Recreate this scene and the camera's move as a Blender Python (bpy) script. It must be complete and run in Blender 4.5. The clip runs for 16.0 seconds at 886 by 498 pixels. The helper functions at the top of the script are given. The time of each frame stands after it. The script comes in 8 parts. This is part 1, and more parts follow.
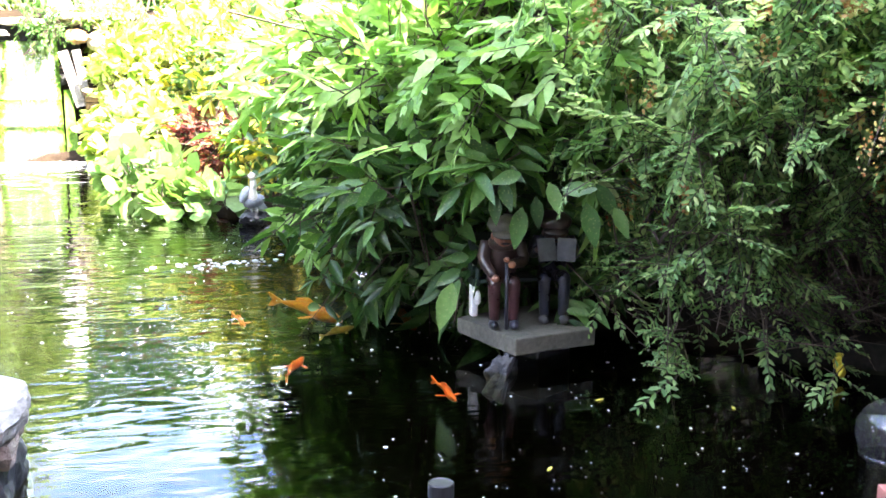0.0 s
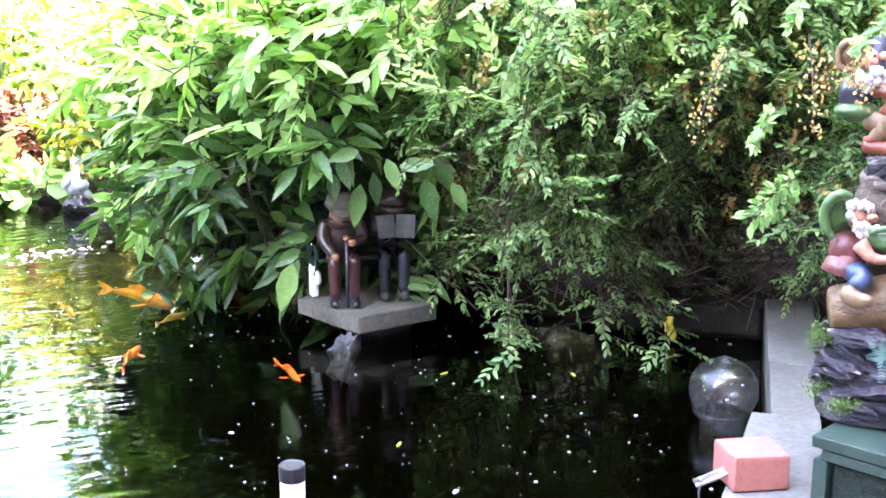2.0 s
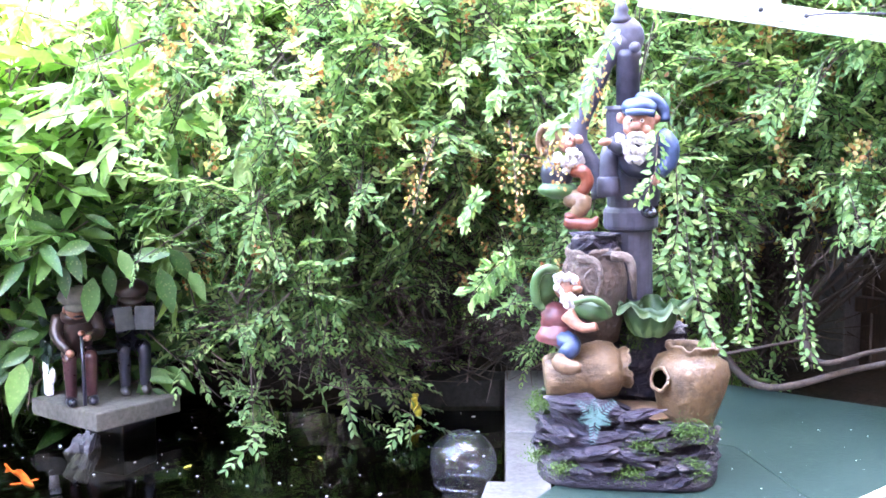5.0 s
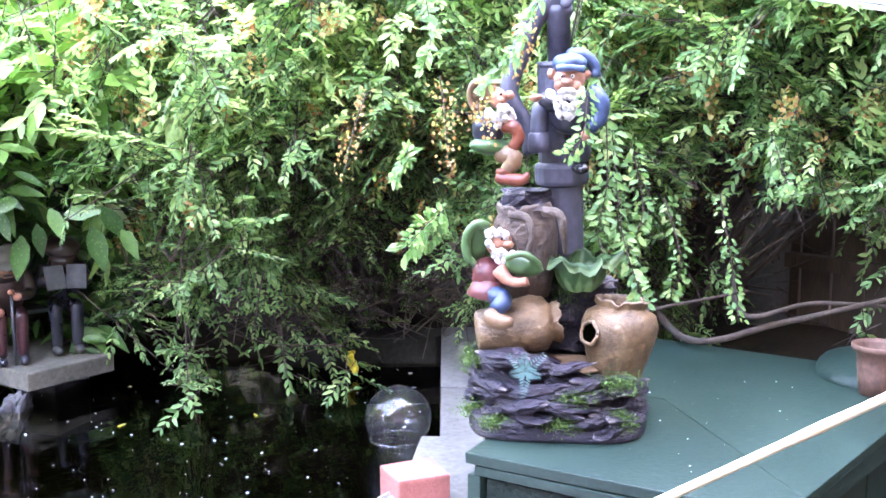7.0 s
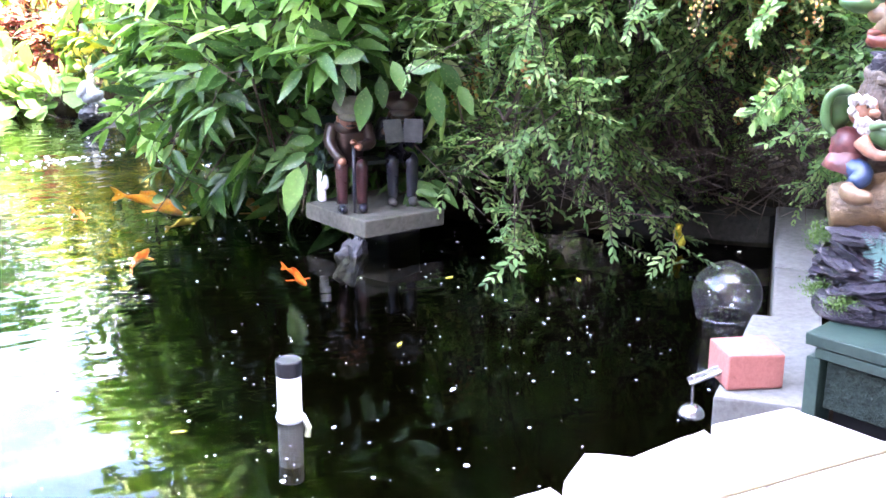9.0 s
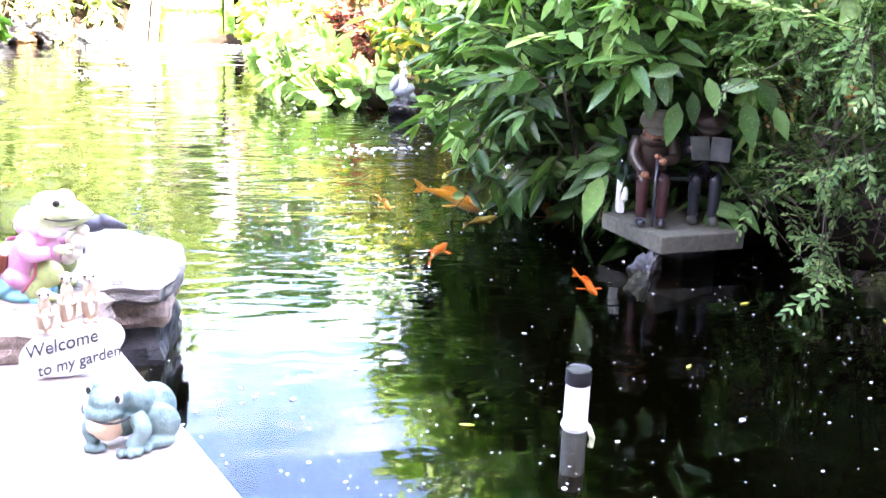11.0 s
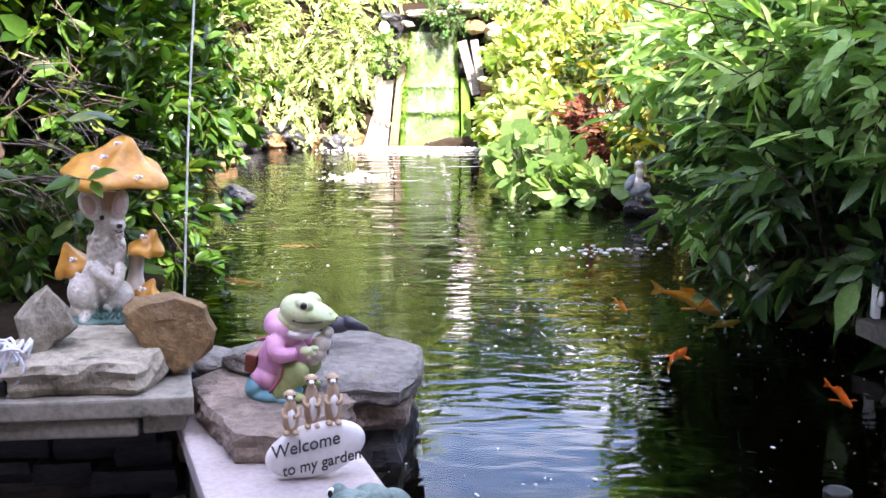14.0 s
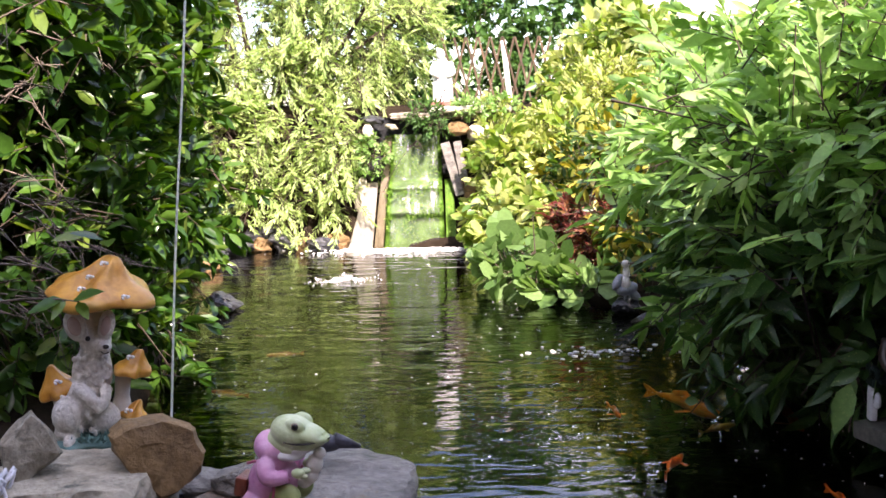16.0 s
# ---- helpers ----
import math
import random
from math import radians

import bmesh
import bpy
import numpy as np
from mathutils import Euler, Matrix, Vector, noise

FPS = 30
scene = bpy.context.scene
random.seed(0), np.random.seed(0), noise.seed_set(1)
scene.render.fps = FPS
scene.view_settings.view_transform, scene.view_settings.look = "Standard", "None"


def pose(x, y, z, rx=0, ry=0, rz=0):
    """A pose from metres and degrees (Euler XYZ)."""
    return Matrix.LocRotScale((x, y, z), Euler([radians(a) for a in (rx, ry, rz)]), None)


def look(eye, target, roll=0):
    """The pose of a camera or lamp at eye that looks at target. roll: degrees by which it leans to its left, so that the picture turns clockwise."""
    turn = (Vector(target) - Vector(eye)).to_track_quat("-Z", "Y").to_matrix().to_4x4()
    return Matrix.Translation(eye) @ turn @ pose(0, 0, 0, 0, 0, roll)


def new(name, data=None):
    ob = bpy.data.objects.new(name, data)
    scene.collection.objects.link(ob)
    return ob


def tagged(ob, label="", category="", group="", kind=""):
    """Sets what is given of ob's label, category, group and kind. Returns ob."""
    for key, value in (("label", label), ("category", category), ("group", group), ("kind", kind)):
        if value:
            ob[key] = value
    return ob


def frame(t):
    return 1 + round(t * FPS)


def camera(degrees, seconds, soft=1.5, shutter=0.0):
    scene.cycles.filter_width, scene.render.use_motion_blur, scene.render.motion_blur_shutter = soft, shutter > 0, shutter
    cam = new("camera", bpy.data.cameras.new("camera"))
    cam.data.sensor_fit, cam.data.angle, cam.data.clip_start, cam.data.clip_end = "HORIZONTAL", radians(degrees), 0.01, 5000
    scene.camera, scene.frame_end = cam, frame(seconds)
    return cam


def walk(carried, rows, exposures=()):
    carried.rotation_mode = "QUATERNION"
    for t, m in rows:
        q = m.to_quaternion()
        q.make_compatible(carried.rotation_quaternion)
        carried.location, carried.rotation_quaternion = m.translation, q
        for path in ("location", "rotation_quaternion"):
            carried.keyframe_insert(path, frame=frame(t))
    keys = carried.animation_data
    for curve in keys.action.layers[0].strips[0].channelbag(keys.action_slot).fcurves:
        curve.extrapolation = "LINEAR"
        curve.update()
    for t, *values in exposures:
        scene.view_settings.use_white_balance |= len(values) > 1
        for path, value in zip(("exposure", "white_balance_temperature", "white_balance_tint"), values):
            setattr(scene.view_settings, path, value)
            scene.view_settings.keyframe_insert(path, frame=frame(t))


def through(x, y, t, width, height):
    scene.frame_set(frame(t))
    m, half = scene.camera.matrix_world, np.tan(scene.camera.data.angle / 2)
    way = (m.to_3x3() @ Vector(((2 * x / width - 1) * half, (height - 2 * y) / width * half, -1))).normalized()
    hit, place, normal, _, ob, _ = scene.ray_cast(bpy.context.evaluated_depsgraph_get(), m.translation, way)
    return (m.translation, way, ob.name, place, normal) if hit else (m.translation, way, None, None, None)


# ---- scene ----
cam = camera(42.6, 16.0, soft=1.6)
PATH = [
    (0, (0.004, -0.001, 0.959), (0.6192, 1.8650, 0.5854), 0.60),
    (0.5, (-0.008, 0.003, 0.958), (0.7527, 1.8147, 0.5832), 0.42),
    (1, (-0.015, 0.012, 0.949), (0.8177, 1.7870, 0.5550), 0.22),
    (1.5, (-0.013, 0.017, 0.946), (0.8501, 1.7747, 0.5393), 0.43),
    (2, (-0.014, 0.018, 0.950), (0.8722, 1.7641, 0.5443), 0.30),
    (2.5, (0.002, 0.010, 0.946), (0.9481, 1.7264, 0.5478), -0.15),
    (3, (0.015, -0.006, 0.954), (1.0765, 1.6566, 0.6222), 0.15),
    (3.5, (0.022, -0.031, 0.956), (1.1666, 1.5845, 0.6753), 0.05),
    (4, (0.029, -0.038, 0.959), (1.2183, 1.5465, 0.6885), -0.21),
    (4.5, (0.034, -0.045, 0.960), (1.2488, 1.5190, 0.6814), -0.38),
    (5, (0.037, -0.052, 0.957), (1.2753, 1.4961, 0.6950), -0.31),
    (5.2, (0.040, -0.050, 0.957), (1.2949, 1.4858, 0.6993), -0.07),
    (7.3, (0.055, -0.069, 0.947), (1.3647, 1.3977, 0.5793), 0.30),
    (7.5, (0.062, -0.063, 0.944), (1.3500, 1.4110, 0.5354), 0.29),
    (8, (0.066, -0.040, 0.934), (1.1975, 1.5343, 0.4449), -0.31),
    (8.5, (0.056, -0.019, 0.921), (1.0246, 1.6522, 0.4034), -0.07),
    (9, (0.040, -0.005, 0.906), (0.8690, 1.7318, 0.3629), 0.34),
    (9.5, (0.035, 0.012, 0.904), (0.7280, 1.8019, 0.3411), 0.06),
    (10, (0.020, -0.001, 0.912), (0.5775, 1.8382, 0.3591), 0.09),
    (10.2, (0.006, -0.005, 0.925), (0.5195, 1.8447, 0.3631), 0.97),
    (12.3, (-0.016, 0.020, 0.903), (0.1378, 1.9434, 0.3782), 0.46),
    (12.5, (-0.013, 0.020, 0.903), (0.1020, 1.9445, 0.3720), 0.24),
    (13, (-0.022, 0.028, 0.908), (0.0252, 1.9607, 0.3973), 0.05),
    (13.5, (-0.026, 0.033, 0.917), (-0.0410, 1.9816, 0.4685), 0.11),
    (14, (-0.026, 0.041, 0.925), (-0.0548, 2.0029, 0.5371), 0.07),
    (14.5, (-0.028, 0.047, 0.934), (-0.0546, 2.0202, 0.6075), 0.14),
    (15, (-0.032, 0.056, 0.950), (-0.0722, 2.0393, 0.6965), -1.94),
    (15.5, (-0.036, 0.069, 0.959), (-0.0391, 2.0571, 0.7390), -1.08),
    (16, (-0.040, 0.072, 0.960), (-0.0405, 2.0596, 0.7376), -0.98),
]
EXPOSURES = [(0.0, 4.25, 6800, 17), (1.5, 4.95, 6800, 20), (3.5, 5.4, 6500, 28), (5.0, 5.45, 6500, 28), (7.5, 5.3, 6600, 26), (10.0, 5.35, 6650, 26), (12.5, 3.55, 6650, 26), (13.5, 3.1, 6650, 26), (14.0, 2.75, 6700, 26), (15.5, 2.0, 7000, 26), (16.0, 1.8, 7000, 26)]
walk(cam, [(t, look(eye, target, roll)) for t, eye, target, roll in PATH], EXPOSURES)

# ---- sky and sun ----
SUN_EL, SUN_TO = radians(45), Vector((0.30, -0.95, 0.0)).normalized()
world = bpy.data.worlds.new("sky")
scene.world = world
world.use_nodes = True
wn = world.node_tree
sky = wn.nodes.new("ShaderNodeTexSky")
sky.sky_type, sky.sun_disc = "NISHITA", False
sky.sun_elevation = SUN_EL
sky.sun_rotation = math.atan2(SUN_TO.x, SUN_TO.y)
sky.dust_density, sky.air_density, sky.ozone_density = 1.2, 1.0, 1.6
# broken white cloud over the blue
cloud_at = wn.nodes.new("ShaderNodeTexCoord")
cloud_map = wn.nodes.new("ShaderNodeMapping")
cloud_map.inputs["Scale"].default_value = (1.0, 1.0, 2.2)
cloud = wn.nodes.new("ShaderNodeTexNoise")
cloud.inputs["Scale"].default_value, cloud.inputs["Detail"].default_value = 2.6, 6.0
cloud_cut = wn.nodes.new("ShaderNodeMapRange")
for key, value in (("From Min", 0.52), ("From Max", 0.70), ("To Min", 0.10), ("To Max", 0.9)):
    cloud_cut.inputs[key].default_value = value
cloud_mix = wn.nodes.new("ShaderNodeMix")
cloud_mix.data_type = "RGBA"
cloud_mix.inputs["B"].default_value = (13.0, 13.3, 13.8, 1)
wn.links.new(cloud_at.outputs["Generated"], cloud_map.inputs["Vector"])
wn.links.new(cloud_map.outputs[0], cloud.inputs["Vector"])
wn.links.new(cloud.outputs["Fac"], cloud_cut.inputs["Value"])
wn.links.new(cloud_cut.outputs[0], cloud_mix.inputs["Factor"])
blue = wn.nodes.new("ShaderNodeHueSaturation")
blue.inputs["Saturation"].default_value = 1.45
wn.links.new(sky.outputs[0], blue.inputs["Color"])
wn.links.new(blue.outputs[0], cloud_mix.inputs["A"])
wn.links.new(cloud_mix.outputs["Result"], wn.nodes["Background"].inputs[0])
wn.nodes["Background"].inputs[1].default_value = 0.15
sun_data = bpy.data.lights.new("sun", "SUN")
sun_data.energy, sun_data.angle, sun_data.color = 5.0, radians(0.6), (1.0, 0.95, 0.86)
sun = new("sun", sun_data)
sun_way = Vector((SUN_TO.x * math.cos(SUN_EL), SUN_TO.y * math.cos(SUN_EL), math.sin(SUN_EL)))
sun.matrix_world = look(sun_way * 20, (0, 0, 0))


# ---- materials ----
def node(mat, kind, **inputs):
    n = mat.node_tree.nodes.new(kind)
    for key, value in inputs.items():
        n.inputs[key.replace("_", " ")].default_value = value
    return n


def surface(name, dark, light, rough=0.7, grain=30.0, stain=4.0, bump=0.3, metal=0.0, spots=None, spec=0.5, stretch=(1, 1, 1), mark=0.0, relief=0.004):
    """A worn surface: two scales of noise between two colours, fine relief, and optional third-colour blotches."""
    mat = bpy.data.materials.new(name)
    mat.use_nodes = True
    nt = mat.node_tree
    bsdf = nt.nodes["Principled BSDF"]
    at = node(mat, "ShaderNodeTexCoord")
    mp = node(mat, "ShaderNodeMapping", Scale=stretch)
    nt.links.new(at.outputs["Object"], mp.inputs["Vector"])
    fine = node(mat, "ShaderNodeTexNoise", Scale=grain, Detail=6.0, Roughness=0.65)
    wide = node(mat, "ShaderNodeTexNoise", Scale=stain, Detail=4.0, Roughness=0.6)
    for n in (fine, wide):
        nt.links.new(mp.outputs["Vector"], n.inputs["Vector"])
    add = node(mat, "ShaderNodeMath")
    add.operation = "ADD"
    nt.links.new(fine.outputs["Fac"], add.inputs[0])
    nt.links.new(wide.outputs["Fac"], add.inputs[1])
    half = node(mat, "ShaderNodeMapRange")
    half.inputs["From Min"].default_value, half.inputs["From Max"].default_value = 0.7, 1.3
    nt.links.new(add.outputs[0], half.inputs["Value"])
    mix = node(mat, "ShaderNodeMix")
    mix.data_type = "RGBA"
    mix.inputs["A"].default_value, mix.inputs["B"].default_value = (*dark, 1), (*light, 1)
    nt.links.new(half.outputs[0], mix.inputs["Factor"])
    out = mix.outputs["Result"]
    if spots:
        colour, amount, scale = spots
        blot = node(mat, "ShaderNodeTexNoise", Scale=scale, Detail=5.0, Roughness=0.7)
        nt.links.new(mp.outputs["Vector"], blot.inputs["Vector"])
        cut = node(mat, "ShaderNodeMapRange")
        cut.inputs["From Min"].default_value, cut.inputs["From Max"].default_value = 0.62 - amount, 0.72 - amount
        nt.links.new(blot.outputs["Fac"], cut.inputs["Value"])
        mix2 = node(mat, "ShaderNodeMix")
        mix2.data_type = "RGBA"
        mix2.inputs["B"].default_value = (*colour, 1)
        nt.links.new(cut.outputs[0], mix2.inputs["Factor"])
        nt.links.new(out, mix2.inputs["A"])
        out = mix2.outputs["Result"]
    if mark:
        info = node(mat, "ShaderNodeObjectInfo")
        shift = node(mat, "ShaderNodeMapRange")
        shift.inputs["To Min"].default_value, shift.inputs["To Max"].default_value = 1 - mark, 1 + mark
        nt.links.new(info.outputs["Random"], shift.inputs["Value"])
        hsv = node(mat, "ShaderNodeHueSaturation")
        nt.links.new(shift.outputs[0], hsv.inputs["Value"])
        nt.links.new(out, hsv.inputs["Color"])
        out = hsv.outputs["Color"]
    nt.links.new(out, bsdf.inputs["Base Color"])
    rr = node(mat, "ShaderNodeMapRange")
    rr.inputs["To Min"].default_value, rr.inputs["To Max"].default_value = max(0.03, rough - 0.12), min(1.0, rough + 0.12)
    nt.links.new(wide.outputs["Fac"], rr.inputs["Value"])
    nt.links.new(rr.outputs[0], bsdf.inputs["Roughness"])
    bsdf.inputs["Metallic"].default_value = metal
    bsdf.inputs["Specular IOR Level"].default_value = spec
    if bump:
        bp = node(mat, "ShaderNodeBump", Strength=bump, Distance=relief)
        nt.links.new(add.outputs[0] if relief > 0.004 else fine.outputs["Fac"], bp.inputs["Height"])
        nt.links.new(bp.outputs["Normal"], bsdf.inputs["Normal"])
    return mat


def foliage(name, stops, rough=0.45, through=0.35, speckle=None):
    """Leaves: a colour of its own for each leaf, gloss, and light that shines through."""
    mat = bpy.data.materials.new(name)
    mat.use_nodes = True
    nt = mat.node_tree
    bsdf = nt.nodes["Principled BSDF"]
    geo = node(mat, "ShaderNodeNewGeometry")
    ramp = node(mat, "ShaderNodeValToRGB")
    els = ramp.color_ramp.elements
    while len(els) < len(stops):
        els.new(0.5)
    for e, (p, c) in zip(els, stops):
        e.position, e.color = p, (*c, 1)
    nt.links.new(geo.outputs["Random Per Island"], ramp.inputs["Fac"])
    at = node(mat, "ShaderNodeTexCoord")
    vein = node(mat, "ShaderNodeTexNoise", Scale=70.0, Detail=3.0)
    nt.links.new(at.outputs["Object"], vein.inputs["Vector"])
    gain = node(mat, "ShaderNodeMapRange")
    gain.inputs["To Min"].default_value, gain.inputs["To Max"].default_value = 0.65, 1.3
    nt.links.new(vein.outputs["Fac"], gain.inputs["Value"])
    hsv = node(mat, "ShaderNodeHueSaturation")
    nt.links.new(gain.outputs[0], hsv.inputs["Value"])
    nt.links.new(ramp.outputs["Color"], hsv.inputs["Color"])
    colour = hsv.outputs["Color"]
    if speckle:
        dots = node(mat, "ShaderNodeTexVoronoi", Scale=110.0)
        nt.links.new(at.outputs["Object"], dots.inputs["Vector"])
        cut = node(mat, "ShaderNodeMapRange")
        cut.inputs["From Min"].default_value, cut.inputs["From Max"].default_value = 0.3, 0.18
        nt.links.new(dots.outputs["Distance"], cut.inputs["Value"])
        some = node(mat, "ShaderNodeMath")
        some.operation = "MULTIPLY"
        some.inputs[1].default_value = 0.28
        nt.links.new(cut.outputs[0], some.inputs[0])
        mx = node(mat, "ShaderNodeMix")
        mx.data_type = "RGBA"
        mx.inputs["B"].default_value = (*speckle, 1)
        nt.links.new(some.outputs[0], mx.inputs["Factor"])
        nt.links.new(colour, mx.inputs["A"])
        colour = mx.outputs["Result"]
    nt.links.new(colour, bsdf.inputs["Base Color"])
    bsdf.inputs["Roughness"].default_value = rough
    tl = node(mat, "ShaderNodeBsdfTranslucent")
    warm = node(mat, "ShaderNodeHueSaturation", Hue=0.485, Saturation=1.15, Value=1.5)
    nt.links.new(colour, warm.inputs["Color"])
    nt.links.new(warm.outputs["Color"], tl.inputs["Color"])
    ms = node(mat, "ShaderNodeMixShader", Fac=through)
    nt.links.new(bsdf.outputs[0], ms.inputs[1])
    nt.links.new(tl.outputs[0], ms.inputs[2])
    nt.links.new(ms.outputs[0], nt.nodes["Material Output"].inputs["Surface"])
    return mat


def water_material():
    mat = bpy.data.materials.new("pond_water")
    mat.use_nodes = True
    nt = mat.node_tree
    nt.nodes.remove(nt.nodes["Principled BSDF"])
    at = node(mat, "ShaderNodeTexCoord")
    heights = []
    for scale, stretch, size, detail in ((1.0, (1.5, 5.2, 1), 2.0, 2.0), (1.0, (6, 15, 1), 1.0, 1.0)):
        mp = node(mat, "ShaderNodeMapping", Scale=stretch)
        nt.links.new(at.outputs["Object"], mp.inputs["Vector"])
        n = node(mat, "ShaderNodeTexNoise", Scale=scale, Detail=detail, Roughness=0.5, Distortion=0.6)
        nt.links.new(mp.outputs["Vector"], n.inputs["Vector"])
        heights.append(n)
    add = node(mat, "ShaderNodeMath")
    add.operation = "MULTIPLY_ADD"
    add.inputs[1].default_value = 0.46
    nt.links.new(heights[1].outputs["Fac"], add.inputs[0])
    nt.links.new(heights[0].outputs["Fac"], add.inputs[2])
    # the fall stirs the far end; the near end lies calm
    sep = node(mat, "ShaderNodeSeparateXYZ")
    nt.links.new(at.outputs["Object"], sep.inputs[0])
    stir = node(mat, "ShaderNodeMapRange")
    for key, v in (("From Min", 1.5), ("From Max", 5.2), ("To Min", 0.04), ("To Max", 0.46)):
        stir.inputs[key].default_value = v
    nt.links.new(sep.outputs["Y"], stir.inputs["Value"])
    bp = node(mat, "ShaderNodeBump", Distance=0.02)
    nt.links.new(stir.outputs[0], bp.inputs["Strength"])
    nt.links.new(add.outputs[0], bp.inputs["Height"])
    fr = node(mat, "ShaderNodeFresnel", IOR=1.33)
    gl = node(mat, "ShaderNodeBsdfGlossy", Roughness=0.015)
    tr = node(mat, "ShaderNodeBsdfTransparent", Color=(0.90, 0.88, 0.66, 1))
    df = node(mat, "ShaderNodeBsdfDiffuse", Color=(0.0008, 0.0008, 0.0003, 1))
    body = node(mat, "ShaderNodeMixShader", Fac=0.06)
    top = node(mat, "ShaderNodeMixShader")
    for n in (fr, gl):
        nt.links.new(bp.outputs["Normal"], n.inputs["Normal"])
    nt.links.new(tr.outputs[0], body.inputs[1])
    nt.links.new(df.outputs[0], body.inputs[2])
    nt.links.new(fr.outputs[0], top.inputs["Fac"])
    nt.links.new(body.outputs[0], top.inputs[1])
    nt.links.new(gl.outputs[0], top.inputs[2])
    nt.links.new(top.outputs[0], nt.nodes["Material Output"].inputs["Surface"])
    return mat


def clear(name, haze, amount, rough=0.02, ior=1.6, dents=0.12):
    """Thin clear plastic or a film of running water: gloss and a little haze over a see-through body."""
    mat = bpy.data.materials.new(name)
    mat.use_nodes = True
    nt = mat.node_tree
    nt.nodes.remove(nt.nodes["Principled BSDF"])
    at = node(mat, "ShaderNodeTexCoord")
    n = node(mat, "ShaderNodeTexNoise", Scale=25.0, Detail=3.0)
    nt.links.new(at.outputs["Object"], n.inputs["Vector"])
    bp = node(mat, "ShaderNodeBump", Strength=dents, Distance=0.01)
    nt.links.new(n.outputs["Fac"], bp.inputs["Height"])
    tr = node(mat, "ShaderNodeBsdfTransparent", Color=(0.93, 0.93, 0.93, 1))
    df = node(mat, "ShaderNodeBsdfDiffuse", Color=(*haze, 1))
    gl = node(mat, "ShaderNodeBsdfGlossy", Roughness=rough)
    # the same gloss on both faces of the thin wall
    edge_ = node(mat, "ShaderNodeLayerWeight", Blend=0.5)
    steep = node(mat, "ShaderNodeMath")
    steep.operation = "POWER"
    steep.inputs[1].default_value = 5.0
    nt.links.new(edge_.outputs["Facing"], steep.inputs[0])
    fr = node(mat, "ShaderNodeMath")
    fr.operation = "MULTIPLY_ADD"
    least = ((ior - 1) / (ior + 1)) ** 2
    fr.inputs[1].default_value, fr.inputs[2].default_value = 1 - least, least
    nt.links.new(steep.outputs[0], fr.inputs[0])
    body = node(mat, "ShaderNodeMixShader", Fac=amount)
    top = node(mat, "ShaderNodeMixShader")
    nt.links.new(bp.outputs["Normal"], gl.inputs["Normal"])
    nt.links.new(tr.outputs[0], body.inputs[1])
    nt.links.new(df.outputs[0], body.inputs[2])
    nt.links.new(fr.outputs[0], top.inputs["Fac"])
    nt.links.new(body.outputs[0], top.inputs[1])
    nt.links.new(gl.outputs[0], top.inputs[2])
    nt.links.new(top.outputs[0], nt.nodes["Material Output"].inputs["Surface"])
    return mat


def white_water(name):
    """A broken sheet of falling water: clear film with white streaks."""
    mat = clear(name, (0.9, 0.92, 0.9), 0.05, 0.1, 1.2)
    nt = mat.node_tree
    film = nt.nodes["Material Output"].inputs["Surface"].links[0].from_socket
    at = node(mat, "ShaderNodeTexCoord")
    total = None
    for stretch, lo, hi in (((26, 3, 3.2), 0.46, 0.68), ((4, 2, 2.6), 0.50, 0.62)):
        mp = node(mat, "ShaderNodeMapping", Scale=stretch)
        nt.links.new(at.outputs["Object"], mp.inputs["Vector"])
        n = node(mat, "ShaderNodeTexNoise", Scale=1.0, Detail=5.0, Roughness=0.65)
        nt.links.new(mp.outputs["Vector"], n.inputs["Vector"])
        cut = node(mat, "ShaderNodeMapRange")
        cut.inputs["From Min"].default_value, cut.inputs["From Max"].default_value = lo, hi
        nt.links.new(n.outputs["Fac"], cut.inputs["Value"])
        if total is None:
            total = cut.outputs[0]
        else:
            both = node(mat, "ShaderNodeMath")
            both.operation = "MULTIPLY"
            nt.links.new(total, both.inputs[0])
            nt.links.new(cut.outputs[0], both.inputs[1])
            total = both.outputs[0]
    white = node(mat, "ShaderNodeBsdfDiffuse", Color=(0.85, 0.87, 0.86, 1))
    top = node(mat, "ShaderNodeMixShader")
    nt.links.new(total, top.inputs["Fac"])
    nt.links.new(film, top.inputs[1])
    nt.links.new(white.outputs[0], top.inputs[2])
    nt.links.new(top.outputs[0], nt.nodes["Material Output"].inputs["Surface"])
    return mat


